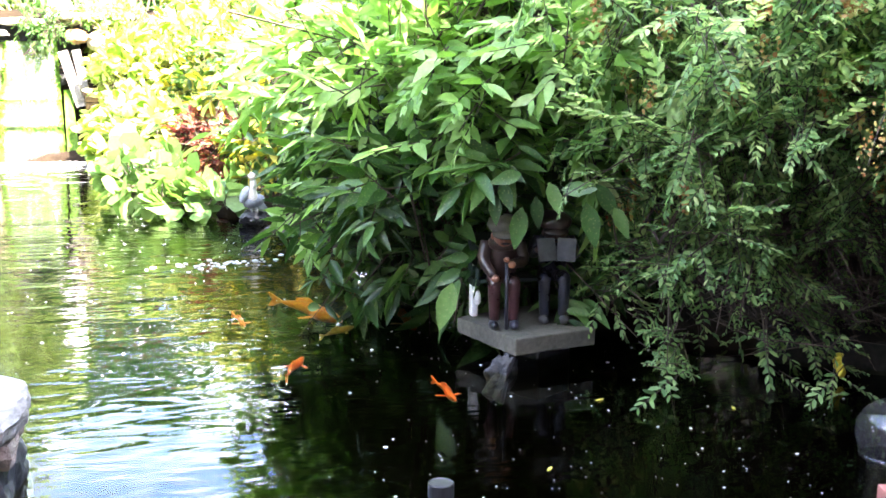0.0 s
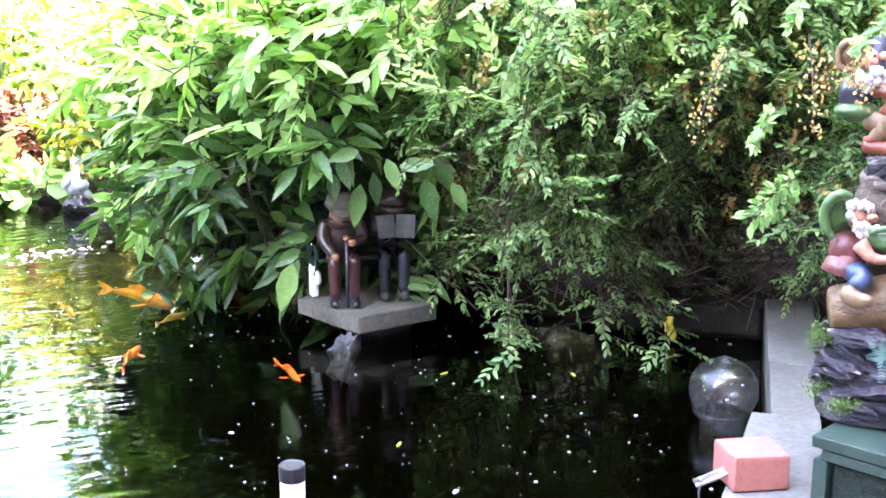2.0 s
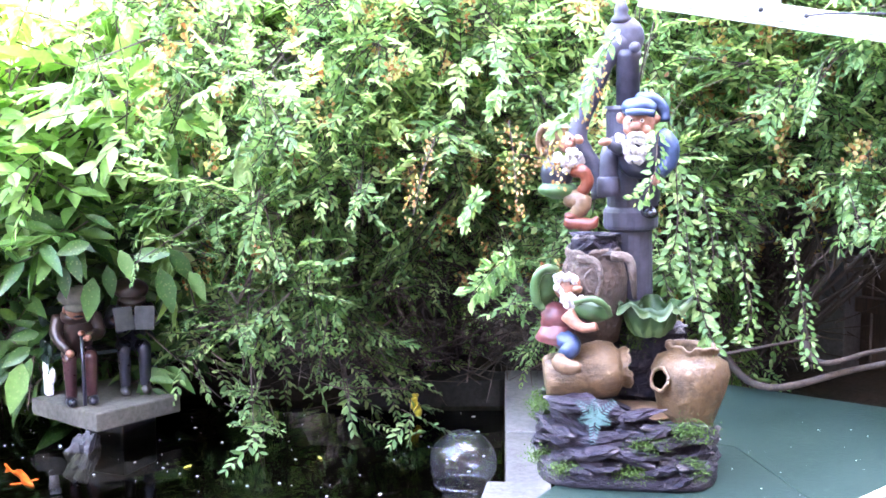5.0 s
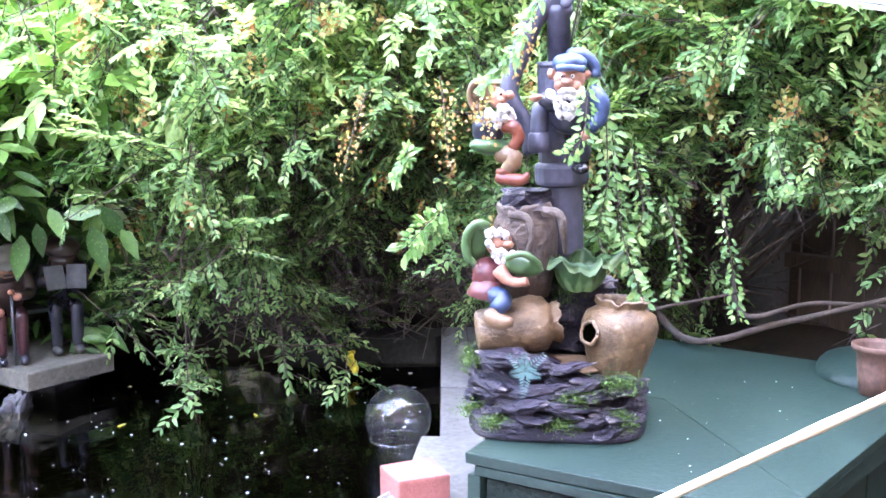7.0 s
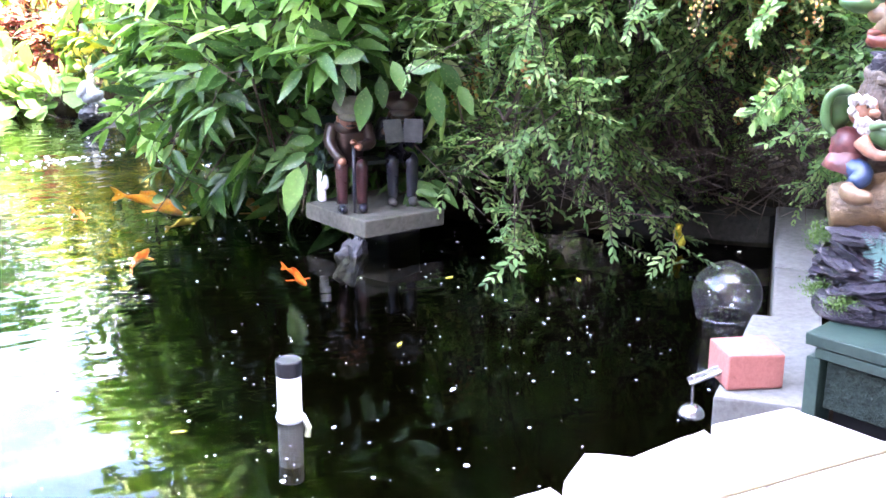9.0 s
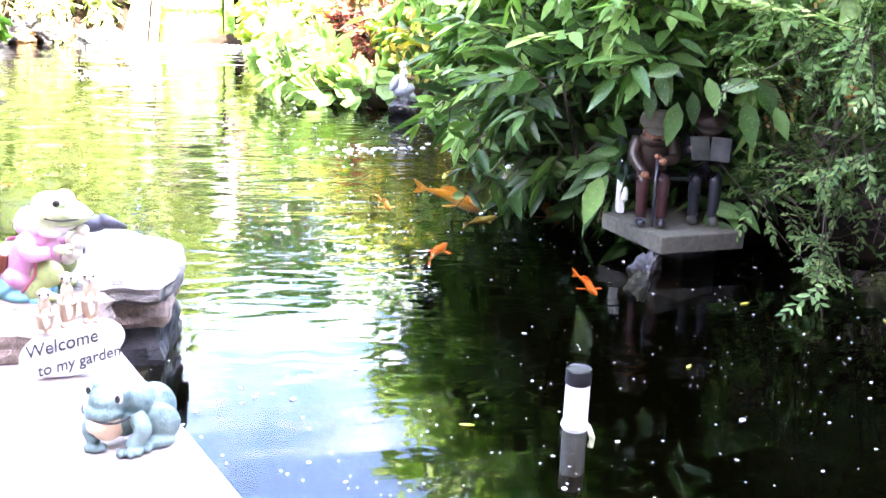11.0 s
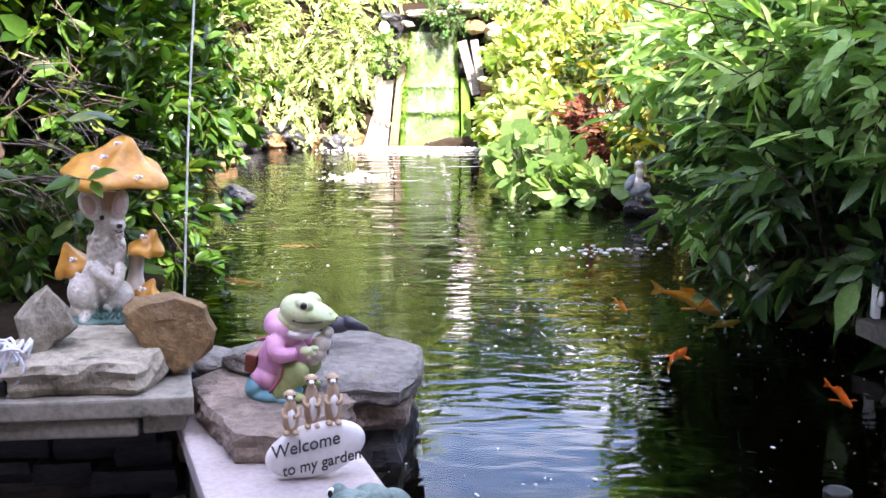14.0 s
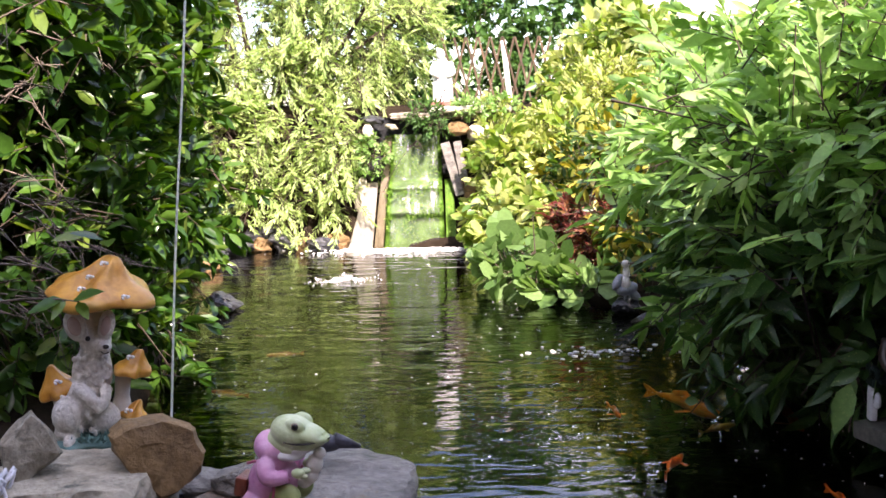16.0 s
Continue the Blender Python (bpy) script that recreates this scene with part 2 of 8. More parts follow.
M = {
    "soil": surface("soil", (0.010, 0.007, 0.005), (0.036, 0.026, 0.017), 0.95, 60, 5, 0.6, spec=0.06),
    # near-black in place of light lost in depth: pond bed, jar holes
    "depth_black": surface("pond_bed", (0.0002, 0.0002, 0.0001), (0.0007, 0.0007, 0.0003), 0.9, 25, 3, 0.4, spec=0.0),
    "slab": surface("sandstone_slab", (0.30, 0.26, 0.24), (0.46, 0.40, 0.38), 0.85, 90, 6, 0.35, spots=((0.27, 0.23, 0.20), 0.02, 14), mark=0.06),
    "concrete": surface("grey_concrete", (0.072, 0.069, 0.063), (0.155, 0.150, 0.136), 0.9, 80, 5, 0.5, spots=((0.09, 0.09, 0.07), 0.02, 8), mark=0.12),
    # concrete with shade put into its colour; also used for the dim underwater pipe
    "dimmed": surface("dimmed_dark_concrete", (0.015, 0.014, 0.012), (0.042, 0.040, 0.034), 0.9, 70, 6, 0.6, spots=((0.012, 0.014, 0.009), 0.04, 8), spec=0.2),
    "plinth": surface("plinth_concrete", (0.045, 0.043, 0.034), (0.125, 0.118, 0.095), 0.9, 70, 6, 0.5, spots=((0.05, 0.06, 0.03), 0.05, 8)),
    "mossy": surface("weathered_timber", (0.15, 0.138, 0.11), (0.34, 0.31, 0.255), 0.9, 70, 5, 0.5, spots=((0.08, 0.09, 0.06), 0.04, 7), mark=0.1),
    "slate": surface("grey_slate", (0.10, 0.092, 0.082), (0.33, 0.30, 0.27), 0.7, 38, 9, 1.0, spots=((0.20, 0.15, 0.09), 0.02, 8), stretch=(1, 1, 3), mark=0.12, relief=0.014),
    # dark slate: wet stones, and stones with shade put into their colour
    "slate_dark": surface("wet_and_shaded_slate", (0.014, 0.014, 0.017), (0.055, 0.055, 0.062), 0.4, 40, 6, 0.9, stretch=(1, 1, 3)),
    "brownstone": surface("ochre_stone", (0.12, 0.070, 0.026), (0.30, 0.185, 0.078), 0.75, 40, 12, 1.0, spots=((0.40, 0.29, 0.18), -0.02, 12), relief=0.013),
    "pinkstone": surface("pinkish_stone", (0.12, 0.09, 0.068), (0.38, 0.29, 0.235), 0.9, 42, 11, 1.0, spots=((0.10, 0.075, 0.055), 0.03, 14), relief=0.016),
    "stone": surface("buff_stone", (0.18, 0.155, 0.11), (0.52, 0.46, 0.35), 0.88, 42, 10, 1.0, spots=((0.085, 0.085, 0.065), 0.04, 11), mark=0.1, relief=0.015),
    "brick": surface("red_brick", (0.24, 0.078, 0.062), (0.35, 0.125, 0.105), 0.9, 120, 8, 0.6, spots=((0.17, 0.055, 0.045), 0.0, 30)),
    "greenpaint": surface("dark_green_paint", (0.008, 0.020, 0.015), (0.022, 0.044, 0.034), 0.5, 90, 5, 0.3, spots=((0.055, 0.08, 0.065), -0.02, 34), mark=0.06, spec=0.3),
    "greenblock": surface("green_painted_block", (0.004, 0.008, 0.006), (0.026, 0.042, 0.033), 0.85, 150, 60, 1.0, spots=((0.10, 0.13, 0.11), -0.02, 150), spec=0.2, relief=0.012),
    "timber": surface("brown_fence_timber", (0.05, 0.033, 0.02), (0.13, 0.085, 0.05), 0.85, 40, 4, 0.5, stretch=(8, 8, 0.6), mark=0.25),
    "bark": surface("brown_bark", (0.03, 0.02, 0.014), (0.10, 0.07, 0.05), 0.9, 90, 9, 0.7, stretch=(3, 3, 1)),
    "drytwig": surface("dry_pale_twig", (0.10, 0.075, 0.055), (0.24, 0.19, 0.15), 0.9, 90, 9, 0.5, stretch=(3, 3, 1)),
    "white": surface("white_plastic", (0.74, 0.74, 0.73), (0.84, 0.84, 0.83), 0.35, 60, 5, 0.05),
    "foam": surface("white_foam", (0.7, 0.7, 0.68), (0.9, 0.9, 0.88), 0.8, 60, 9, 0.3),
    "black": surface("black_plastic", (0.010, 0.010, 0.012), (0.022, 0.022, 0.025), 0.4, 60, 6, 0.1),
    "greypipe": surface("grey_plastic_pipe", (0.32, 0.33, 0.35), (0.50, 0.51, 0.53), 0.5, 50, 7, 0.1, spots=((0.14, 0.13, 0.12), 0.03, 9)),
    "metal": surface("bright_metal", (0.30, 0.30, 0.30), (0.52, 0.52, 0.52), 0.26, 60, 6, 0.05, metal=0.9),
    "bamboo": surface("pale_cane", (0.62, 0.50, 0.30), (0.80, 0.70, 0.48), 0.45, 40, 8, 0.15),
    "render": surface("pale_render_wall", (0.62, 0.60, 0.56), (0.78, 0.76, 0.72), 0.9, 60, 2, 0.2),
    # brick of the added unseen walls, kept dark to limit bounce
    "shade_brick": surface("unseen_wall_brick", (0.10, 0.07, 0.055), (0.20, 0.14, 0.11), 0.9, 40, 3, 0.4),
    "rooftile": surface("pale_roof_tile", (0.40, 0.36, 0.34), (0.56, 0.52, 0.50), 0.9, 50, 3, 0.3, mark=0.1),
    "moss": surface("green_moss", (0.035, 0.085, 0.015), (0.14, 0.24, 0.05), 0.95, 160, 12, 1.0),
    "fallrock": surface("pale_fall_rock", (0.42, 0.38, 0.31), (0.68, 0.63, 0.54), 0.8, 40, 5, 0.9, spots=((0.22, 0.18, 0.13), 0.02, 6)),
    "terracotta": surface("terracotta", (0.05, 0.024, 0.016), (0.155, 0.075, 0.045), 0.7, 60, 12, 0.5, spots=((0.022, 0.018, 0.018), 0.03, 9)),
    # painted resin ornaments
    "rockpaint": surface("painted_resin_rock", (0.005, 0.004, 0.008), (0.046, 0.037, 0.052), 0.38, 60, 18, 1.0, spots=((0.32, 0.26, 0.24), -0.035, 40), spec=0.3, stretch=(1, 1, 2.5), relief=0.008),
    "claypaint": surface("painted_resin_clay", (0.050, 0.028, 0.012), (0.200, 0.118, 0.052), 0.42, 70, 15, 1.0, spots=((0.36, 0.25, 0.15), -0.02, 19), relief=0.006),
    "potgrey": surface("painted_resin_grey_jar", (0.028, 0.017, 0.012), (0.120, 0.075, 0.052), 0.5, 75, 17, 1.0, spots=((0.22, 0.165, 0.125), -0.01, 30), relief=0.012),
    "iron": surface("dark_grey_pump", (0.022, 0.021, 0.032), (0.075, 0.071, 0.098), 0.55, 50, 7, 0.3),
    "leafpaint": surface("painted_green_leaf", (0.012, 0.045, 0.010), (0.060, 0.125, 0.038), 0.4, 30, 12, 0.4),
    "fernpaint": surface("painted_blue_green_fern", (0.03, 0.10, 0.085), (0.13, 0.23, 0.21), 0.6, 60, 12, 0.4),
    "skin": surface("painted_skin", (0.20, 0.075, 0.042), (0.44, 0.21, 0.13), 0.45, 70, 26, 0.5, spots=((0.12, 0.045, 0.028), -0.03, 45)),
    "beard": surface("painted_beard", (0.10, 0.08, 0.07), (0.50, 0.46, 0.42), 0.6, 130, 45, 1.0),
    "maroon": surface("painted_maroon", (0.045, 0.009, 0.009), (0.145, 0.034, 0.032), 0.42, 60, 18, 0.4),
    "rust": surface("painted_rust_red", (0.085, 0.018, 0.009), (0.23, 0.058, 0.028), 0.38, 60, 18, 0.4),
    "blue": surface("painted_blue", (0.008, 0.018, 0.050), (0.050, 0.085, 0.165), 0.42, 55, 18, 0.4, spots=((0.14, 0.18, 0.27), -0.03, 24)),
    "hat": surface("painted_tan_hat", (0.075, 0.040, 0.018), (0.27, 0.165, 0.090), 0.45, 60, 18, 0.5),
    "navy": surface("painted_navy", (0.010, 0.011, 0.018), (0.035, 0.036, 0.05), 0.3, 40, 10, 0.2),
    "browncoat": surface("painted_brown_coat", (0.020, 0.012, 0.010), (0.062, 0.036, 0.030), 0.35, 40, 10, 0.25),
    "trouser": surface("painted_plum_trousers", (0.035, 0.012, 0.014), (0.090, 0.036, 0.038), 0.3, 40, 10, 0.2),
    # statue skin with the shade it sits in put into the colour
    "darkskin": surface("shaded_dark_skin", (0.07, 0.042, 0.03), (0.17, 0.11, 0.08), 0.6, 60, 12, 0.3),
    "cap": surface("painted_olive_cap", (0.085, 0.078, 0.062), (0.19, 0.175, 0.145), 0.7, 60, 12, 0.3),
    "paper": surface("painted_newspaper", (0.045, 0.045, 0.046), (0.11, 0.11, 0.108), 0.7, 60, 9, 0.1),
    "ink": surface("dark_ink", (0.03, 0.03, 0.03), (0.06, 0.06, 0.06), 0.8, 60, 9, 0.0),
    "frog": surface("painted_pale_green", (0.34, 0.42, 0.17), (0.60, 0.64, 0.42), 0.45, 30, 9, 0.3, spots=((0.68, 0.68, 0.54), 0.02, 14)),
    "froglimb": surface("painted_olive_green", (0.16, 0.22, 0.06), (0.38, 0.42, 0.17), 0.5, 34, 12, 0.3, spots=((0.10, 0.14, 0.04), 0.0, 20)),
    "pink": surface("painted_pink_coat", (0.46, 0.15, 0.30), (0.76, 0.46, 0.60), 0.45, 24, 14, 0.4),
    "magenta": surface("painted_dark_pink", (0.30, 0.05, 0.10), (0.42, 0.10, 0.16), 0.5, 30, 12, 0.1),
    "teal": surface("painted_teal", (0.05, 0.19, 0.22), (0.15, 0.33, 0.37), 0.5, 30, 12, 0.2),
    "frogblue": surface("painted_blue_green_frog", (0.055, 0.100, 0.090), (0.19, 0.265, 0.240), 0.5, 55, 20, 0.9, spots=((0.032, 0.060, 0.058), 0.02, 34), relief=0.006),
    "belly": surface("painted_peach_belly", (0.50, 0.33, 0.19), (0.64, 0.46, 0.30), 0.5, 40, 12, 0.2),
    "fur": surface("painted_stone_fur", (0.44, 0.39, 0.32), (0.88, 0.84, 0.76), 0.75, 120, 22, 1.0, spots=((0.24, 0.20, 0.15), -0.02, 24), relief=0.006),
    "ear": surface("painted_inner_ear", (0.42, 0.30, 0.25), (0.56, 0.42, 0.36), 0.7, 40, 12, 0.2),
    "mushroom": surface("painted_amber_mushroom", (0.38, 0.14, 0.014), (0.74, 0.38, 0.06), 0.35, 26, 14, 0.5, spots=((0.74, 0.60, 0.38), -0.03, 12)),
    "stem": surface("painted_mushroom_stem", (0.52, 0.46, 0.38), (0.72, 0.66, 0.57), 0.7, 50, 10, 0.4),
    "signstone": surface("white_painted_stone", (0.66, 0.64, 0.63), (0.82, 0.80, 0.79), 0.75, 70, 9, 0.25),
    "meerkat": surface("painted_meerkat_fur", (0.34, 0.22, 0.13), (0.56, 0.42, 0.29), 0.65, 70, 20, 0.5),
    "eyewhite": surface("painted_eye_white", (0.75, 0.73, 0.70), (0.85, 0.83, 0.80), 0.25, 40, 9, 0.0),
    "eyedark": surface("painted_eye_dark", (0.010, 0.009, 0.009), (0.02, 0.018, 0.018), 0.15, 40, 9, 0.0),
    "heron": surface("grey_stone_heron", (0.12, 0.135, 0.15), (0.34, 0.37, 0.40), 0.7, 50, 9, 0.5, spots=((0.10, 0.11, 0.12), 0.02, 12)),
    "bird": surface("dark_grey_bird_paint", (0.014, 0.014, 0.022), (0.06, 0.06, 0.08), 0.5, 60, 12, 0.4),
    "koi": surface("orange_koi", (0.85, 0.20, 0.01), (0.95, 0.32, 0.03), 0.3, 50, 14, 0.1),
    "koired": surface("red_koi", (0.75, 0.10, 0.02), (0.90, 0.22, 0.05), 0.3, 50, 14, 0.1),
    # red koi with the dimness of deep water put into the colour
    "koidim": surface("dim_red_koi", (0.035, 0.007, 0.003), (0.07, 0.016, 0.005), 0.4, 50, 14, 0.1),
    "koigold": surface("golden_koi", (0.62, 0.36, 0.06), (0.88, 0.56, 0.14), 0.3, 50, 14, 0.1, spots=((0.30, 0.24, 0.10), 0.0, 18)),
    "yellowpaint": surface("bright_yellow_petal", (0.55, 0.42, 0.02), (0.80, 0.66, 0.06), 0.6, 40, 14, 0.2),
    "rope": surface("white_rope", (0.60, 0.60, 0.62), (0.82, 0.82, 0.84), 0.8, 120, 20, 0.5),
    "greenrope": surface("green_cord", (0.06, 0.28, 0.18), (0.14, 0.42, 0.30), 0.7, 120, 20, 0.5),
    "line": surface("pale_line", (0.66, 0.72, 0.62), (0.80, 0.84, 0.76), 0.4, 60, 9, 0.0),
    "orangebloom": foliage("orange_bloom", [(0, (0.26, 0.13, 0.045)), (0.4, (0.38, 0.24, 0.09)), (0.7, (0.40, 0.32, 0.10)), (1, (0.30, 0.32, 0.09))], 0.7, 0.3),
    "yellowbloom": foliage("yellow_bloom", [(0, (0.55, 0.50, 0.06)), (0.5, (0.72, 0.68, 0.12)), (1, (0.50, 0.56, 0.14))], 0.7, 0.35),
    "laurel": foliage("laurel_leaf", [(0, (0.015, 0.050, 0.008)), (0.5, (0.042, 0.115, 0.016)), (0.85, (0.095, 0.190, 0.028)), (1, (0.14, 0.20, 0.04))], 0.3, 0.35),
    "aucuba": foliage("spotted_laurel_leaf", [(0, (0.018, 0.055, 0.012)), (0.55, (0.042, 0.112, 0.024)), (1, (0.12, 0.23, 0.06))], 0.4, 0.30, (0.28, 0.34, 0.12)),
    "willow": foliage("grey_green_leaf", [(0, (0.11, 0.23, 0.05)), (0.5, (0.22, 0.40, 0.11)), (0.9, (0.36, 0.53, 0.20)), (1, (0.46, 0.58, 0.29))], 0.45, 0.45),
    "barberry": foliage("small_green_leaf", [(0, (0.085, 0.170, 0.058)), (0.45, (0.165, 0.305, 0.105)), (0.8, (0.25, 0.39, 0.14)), (1, (0.34, 0.44, 0.18))], 0.6, 0.48),
    "freshleaf": foliage("young_yellow_green_leaf", [(0, (0.25, 0.41, 0.14)), (0.5, (0.38, 0.53, 0.21)), (1, (0.56, 0.64, 0.28))], 0.65, 0.55),
    "conifer": foliage("light_conifer_spray", [(0, (0.20, 0.31, 0.08)), (0.5, (0.39, 0.53, 0.18)), (1, (0.60, 0.70, 0.32))], 0.6, 0.4),
    "bergenia": foliage("broad_bright_leaf", [(0, (0.08, 0.17, 0.025)), (0.5, (0.24, 0.34, 0.07)), (1, (0.60, 0.62, 0.26))], 0.35, 0.4),
    "lily": foliage("round_pond_leaf", [(0, (0.08, 0.17, 0.04)), (1, (0.20, 0.32, 0.11))], 0.35, 0.4),
    "yellowleaf": foliage("yellow_green_leaf", [(0, (0.14, 0.22, 0.04)), (0.5, (0.38, 0.45, 0.11)), (1, (0.66, 0.68, 0.34))], 0.5, 0.4),
    "variegated": foliage("yellow_edged_leaf", [(0, (0.03, 0.075, 0.015)), (0.6, (0.06, 0.13, 0.02)), (0.8, (0.36, 0.32, 0.05)), (1, (0.45, 0.40, 0.08))], 0.4, 0.3),
    "acer": foliage("red_maple_leaf", [(0, (0.12, 0.025, 0.02)), (0.5, (0.20, 0.055, 0.04)), (0.8, (0.26, 0.12, 0.05)), (1, (0.10, 0.14, 0.04))], 0.5, 0.4),
    "mosstuft": foliage("bright_moss_tuft", [(0, (0.07, 0.20, 0.02)), (0.6, (0.20, 0.42, 0.05)), (1, (0.42, 0.58, 0.14))], 0.6, 0.4),
    "hedge": foliage("clipped_hedge_leaf", [(0, (0.04, 0.11, 0.025)), (1, (0.10, 0.22, 0.05))], 0.5, 0.3),
    "chips": foliage("slate_chip", [(0, (0.17, 0.17, 0.178)), (0.5, (0.36, 0.35, 0.36)), (0.9, (0.56, 0.55, 0.56)), (1, (0.50, 0.43, 0.37))], 0.7, 0.0),
    "water": water_material(),
    "acrylic": clear("clear_acrylic", (0.40, 0.40, 0.42), 0.03, 0.10, 1.62, 0.02),
    "fallwater": white_water("running_water"),
    "fallmoss": surface("bright_wet_moss", (0.05, 0.15, 0.010), (0.24, 0.46, 0.05), 0.6, 70, 7, 1.0, spots=((0.42, 0.55, 0.12), 0.0, 14)),
    "wetboard": surface("wet_brown_board", (0.17, 0.13, 0.075), (0.40, 0.32, 0.20), 0.45, 40, 6, 0.5, stretch=(6, 6, 1)),
}


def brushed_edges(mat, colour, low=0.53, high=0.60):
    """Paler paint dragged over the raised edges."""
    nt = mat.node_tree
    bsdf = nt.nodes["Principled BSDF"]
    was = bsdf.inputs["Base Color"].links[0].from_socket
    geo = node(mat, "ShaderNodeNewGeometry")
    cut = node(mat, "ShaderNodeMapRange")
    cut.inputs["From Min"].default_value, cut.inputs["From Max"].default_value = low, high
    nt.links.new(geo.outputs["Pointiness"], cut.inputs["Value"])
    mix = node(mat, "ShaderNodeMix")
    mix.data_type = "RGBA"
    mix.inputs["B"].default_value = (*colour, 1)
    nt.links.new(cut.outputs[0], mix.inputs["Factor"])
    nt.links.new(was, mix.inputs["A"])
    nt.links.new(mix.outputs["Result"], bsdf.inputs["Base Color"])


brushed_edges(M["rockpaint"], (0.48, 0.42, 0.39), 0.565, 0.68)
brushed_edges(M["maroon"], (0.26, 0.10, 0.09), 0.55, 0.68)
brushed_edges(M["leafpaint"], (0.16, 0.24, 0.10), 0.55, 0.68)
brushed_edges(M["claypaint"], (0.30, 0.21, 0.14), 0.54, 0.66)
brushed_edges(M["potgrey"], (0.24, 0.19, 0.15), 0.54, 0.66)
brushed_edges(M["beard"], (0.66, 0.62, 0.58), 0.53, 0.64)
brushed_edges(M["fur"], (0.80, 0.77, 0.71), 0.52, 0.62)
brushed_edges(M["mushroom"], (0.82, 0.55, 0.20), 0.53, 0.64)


# ---- builders ----
def mesh_of(bm, name, mats, smooth=False):
    me = bpy.data.meshes.new(name)
    bm.normal_update()
    bm.to_mesh(me)
    bm.free()
    for m in mats if isinstance(mats, (list, tuple)) else [mats]:
        me.materials.append(m)
    if smooth:
        me.polygons.foreach_set("use_smooth", [True] * len(me.polygons))
    return me


def part(name, bm, mat, parent, label="", smooth=False):
    ob = new(name, mesh_of(bm, name, mat, smooth))
    ob.parent = parent
    if label:
        ob["label"] = label
    return ob


def thing(name, label, category, group="", kind="", at=(0, 0, 0), turn=0.0):
    ob = new(name)
    ob.matrix_world = Matrix.Translation(at) @ Matrix.Rotation(turn, 4, "Z")
    return tagged(ob, label, category, group, kind)


def fused(name, bm, mat, parent, voxel=0.0025, rounds=3, label=""):
    """A part whose overlapping lumps are melted into one skin."""
    ob = part(name, bm, mat, parent, label, smooth=True)
    melt = ob.modifiers.new("melt", "REMESH")
    melt.mode, melt.voxel_size, melt.use_smooth_shade = "VOXEL", voxel, True
    soft = ob.modifiers.new("soft", "SMOOTH")
    soft.factor, soft.iterations = 0.5, rounds
    return ob


def solo(name, bm, mat, label, category, group="", kind="", smooth=False):
    return tagged(new(name, mesh_of(bm, name, mat, smooth)), label, category, group, kind)


def box(bm, centre, size, rot=None, bevel=0.0, mat=0):
    m = Matrix.Translation(centre) @ (rot or Matrix()) @ Matrix.Diagonal((*size, 1))
    made = bmesh.ops.create_cube(bm, size=1.0, matrix=m)["verts"]
    faces = {f for v in made for f in v.link_faces}
    for f in faces:
        f.material_index = mat
    if bevel:
        edges = list({e for v in made for e in v.link_edges})
        bmesh.ops.bevel(bm, geom=edges, offset=bevel, segments=2, profile=0.6, affect="EDGES")
    return bm


def lathe(bm, profile, at=(0, 0, 0), rot=None, seg=20, mat=0, squash=1.0):
    """Rings of (radius, height) turned round the z axis; ends of radius 0 close."""
    m = Matrix.Translation(at) @ (rot or Matrix())
    rings = []
    for r, z in profile:
        if r < 1e-5:
            rings.append([bm.verts.new(m @ Vector((0, 0, z)))])
        else:
            rings.append([bm.verts.new(m @ Vector((r * math.cos(a), squash * r * math.sin(a), z))) for a in (2 * math.pi * i / seg for i in range(seg))])
    for low, high in zip(rings, rings[1:]):
        for i in range(seg):
            j = (i + 1) % seg
            if len(low) == 1 and len(high) == 1:
                continue
            vs = [low[0], high[j], high[i]] if len(low) == 1 else [low[i], low[j], high[0]] if len(high) == 1 else [low[i], low[j], high[j], high[i]]
            bm.faces.new(vs).material_index = mat
    for ring, flip in ((rings[0], True), (rings[-1], False)):
        if len(ring) > 1:
            bm.faces.new(ring[::-1] if flip else ring).material_index = mat
    return bm


def tube(bm, points, radius, seg=6, mat=0):
    """A round bar along points; radius is a number or one for each point."""
    points = [Vector(p) for p in points]
    radii = radius if isinstance(radius, (list, tuple)) else [radius] * len(points)
    rings = []
    for i, (p, r) in enumerate(zip(points, radii)):
        d = (points[min(i + 1, len(points) - 1)] - points[max(i - 1, 0)]).normalized()
        a = d.orthogonal().normalized() if not rings else (old - d * old.dot(d)).normalized()
        old = a
        b = d.cross(a)
        rings.append([bm.verts.new(p + r * (math.cos(t) * a + math.sin(t) * b)) for t in (2 * math.pi * k / seg for k in range(seg))])
    for low, high in zip(rings, rings[1:]):
        for k in range(seg):
            bm.faces.new([low[k], low[(k + 1) % seg], high[(k + 1) % seg], high[k]]).material_index = mat
    bm.faces.new(rings[0][::-1]).material_index = mat
    bm.faces.new(rings[-1]).material_index = mat
    return bm


def blob(bm, at, size, rot=(0, 0, 0), mat=0, sub=2, lump=0.0, freq=20.0):
    """A rounded lump, of three half-widths, turned by degrees."""
    m = Matrix.Translation(at) @ Euler([radians(a) for a in rot]).to_matrix().to_4x4() @ Matrix.Diagonal((*size, 1))
    made = bmesh.ops.create_icosphere(bm, subdivisions=sub, radius=1.0, matrix=m)["verts"]
    for v in made:
        if lump:
            v.co += (v.co - Vector(at)).normalized() * lump * noise.noise(v.co * freq)
    for f in {f for v in made for f in v.link_faces}:
        f.material_index, f.smooth = mat, True
    return bm


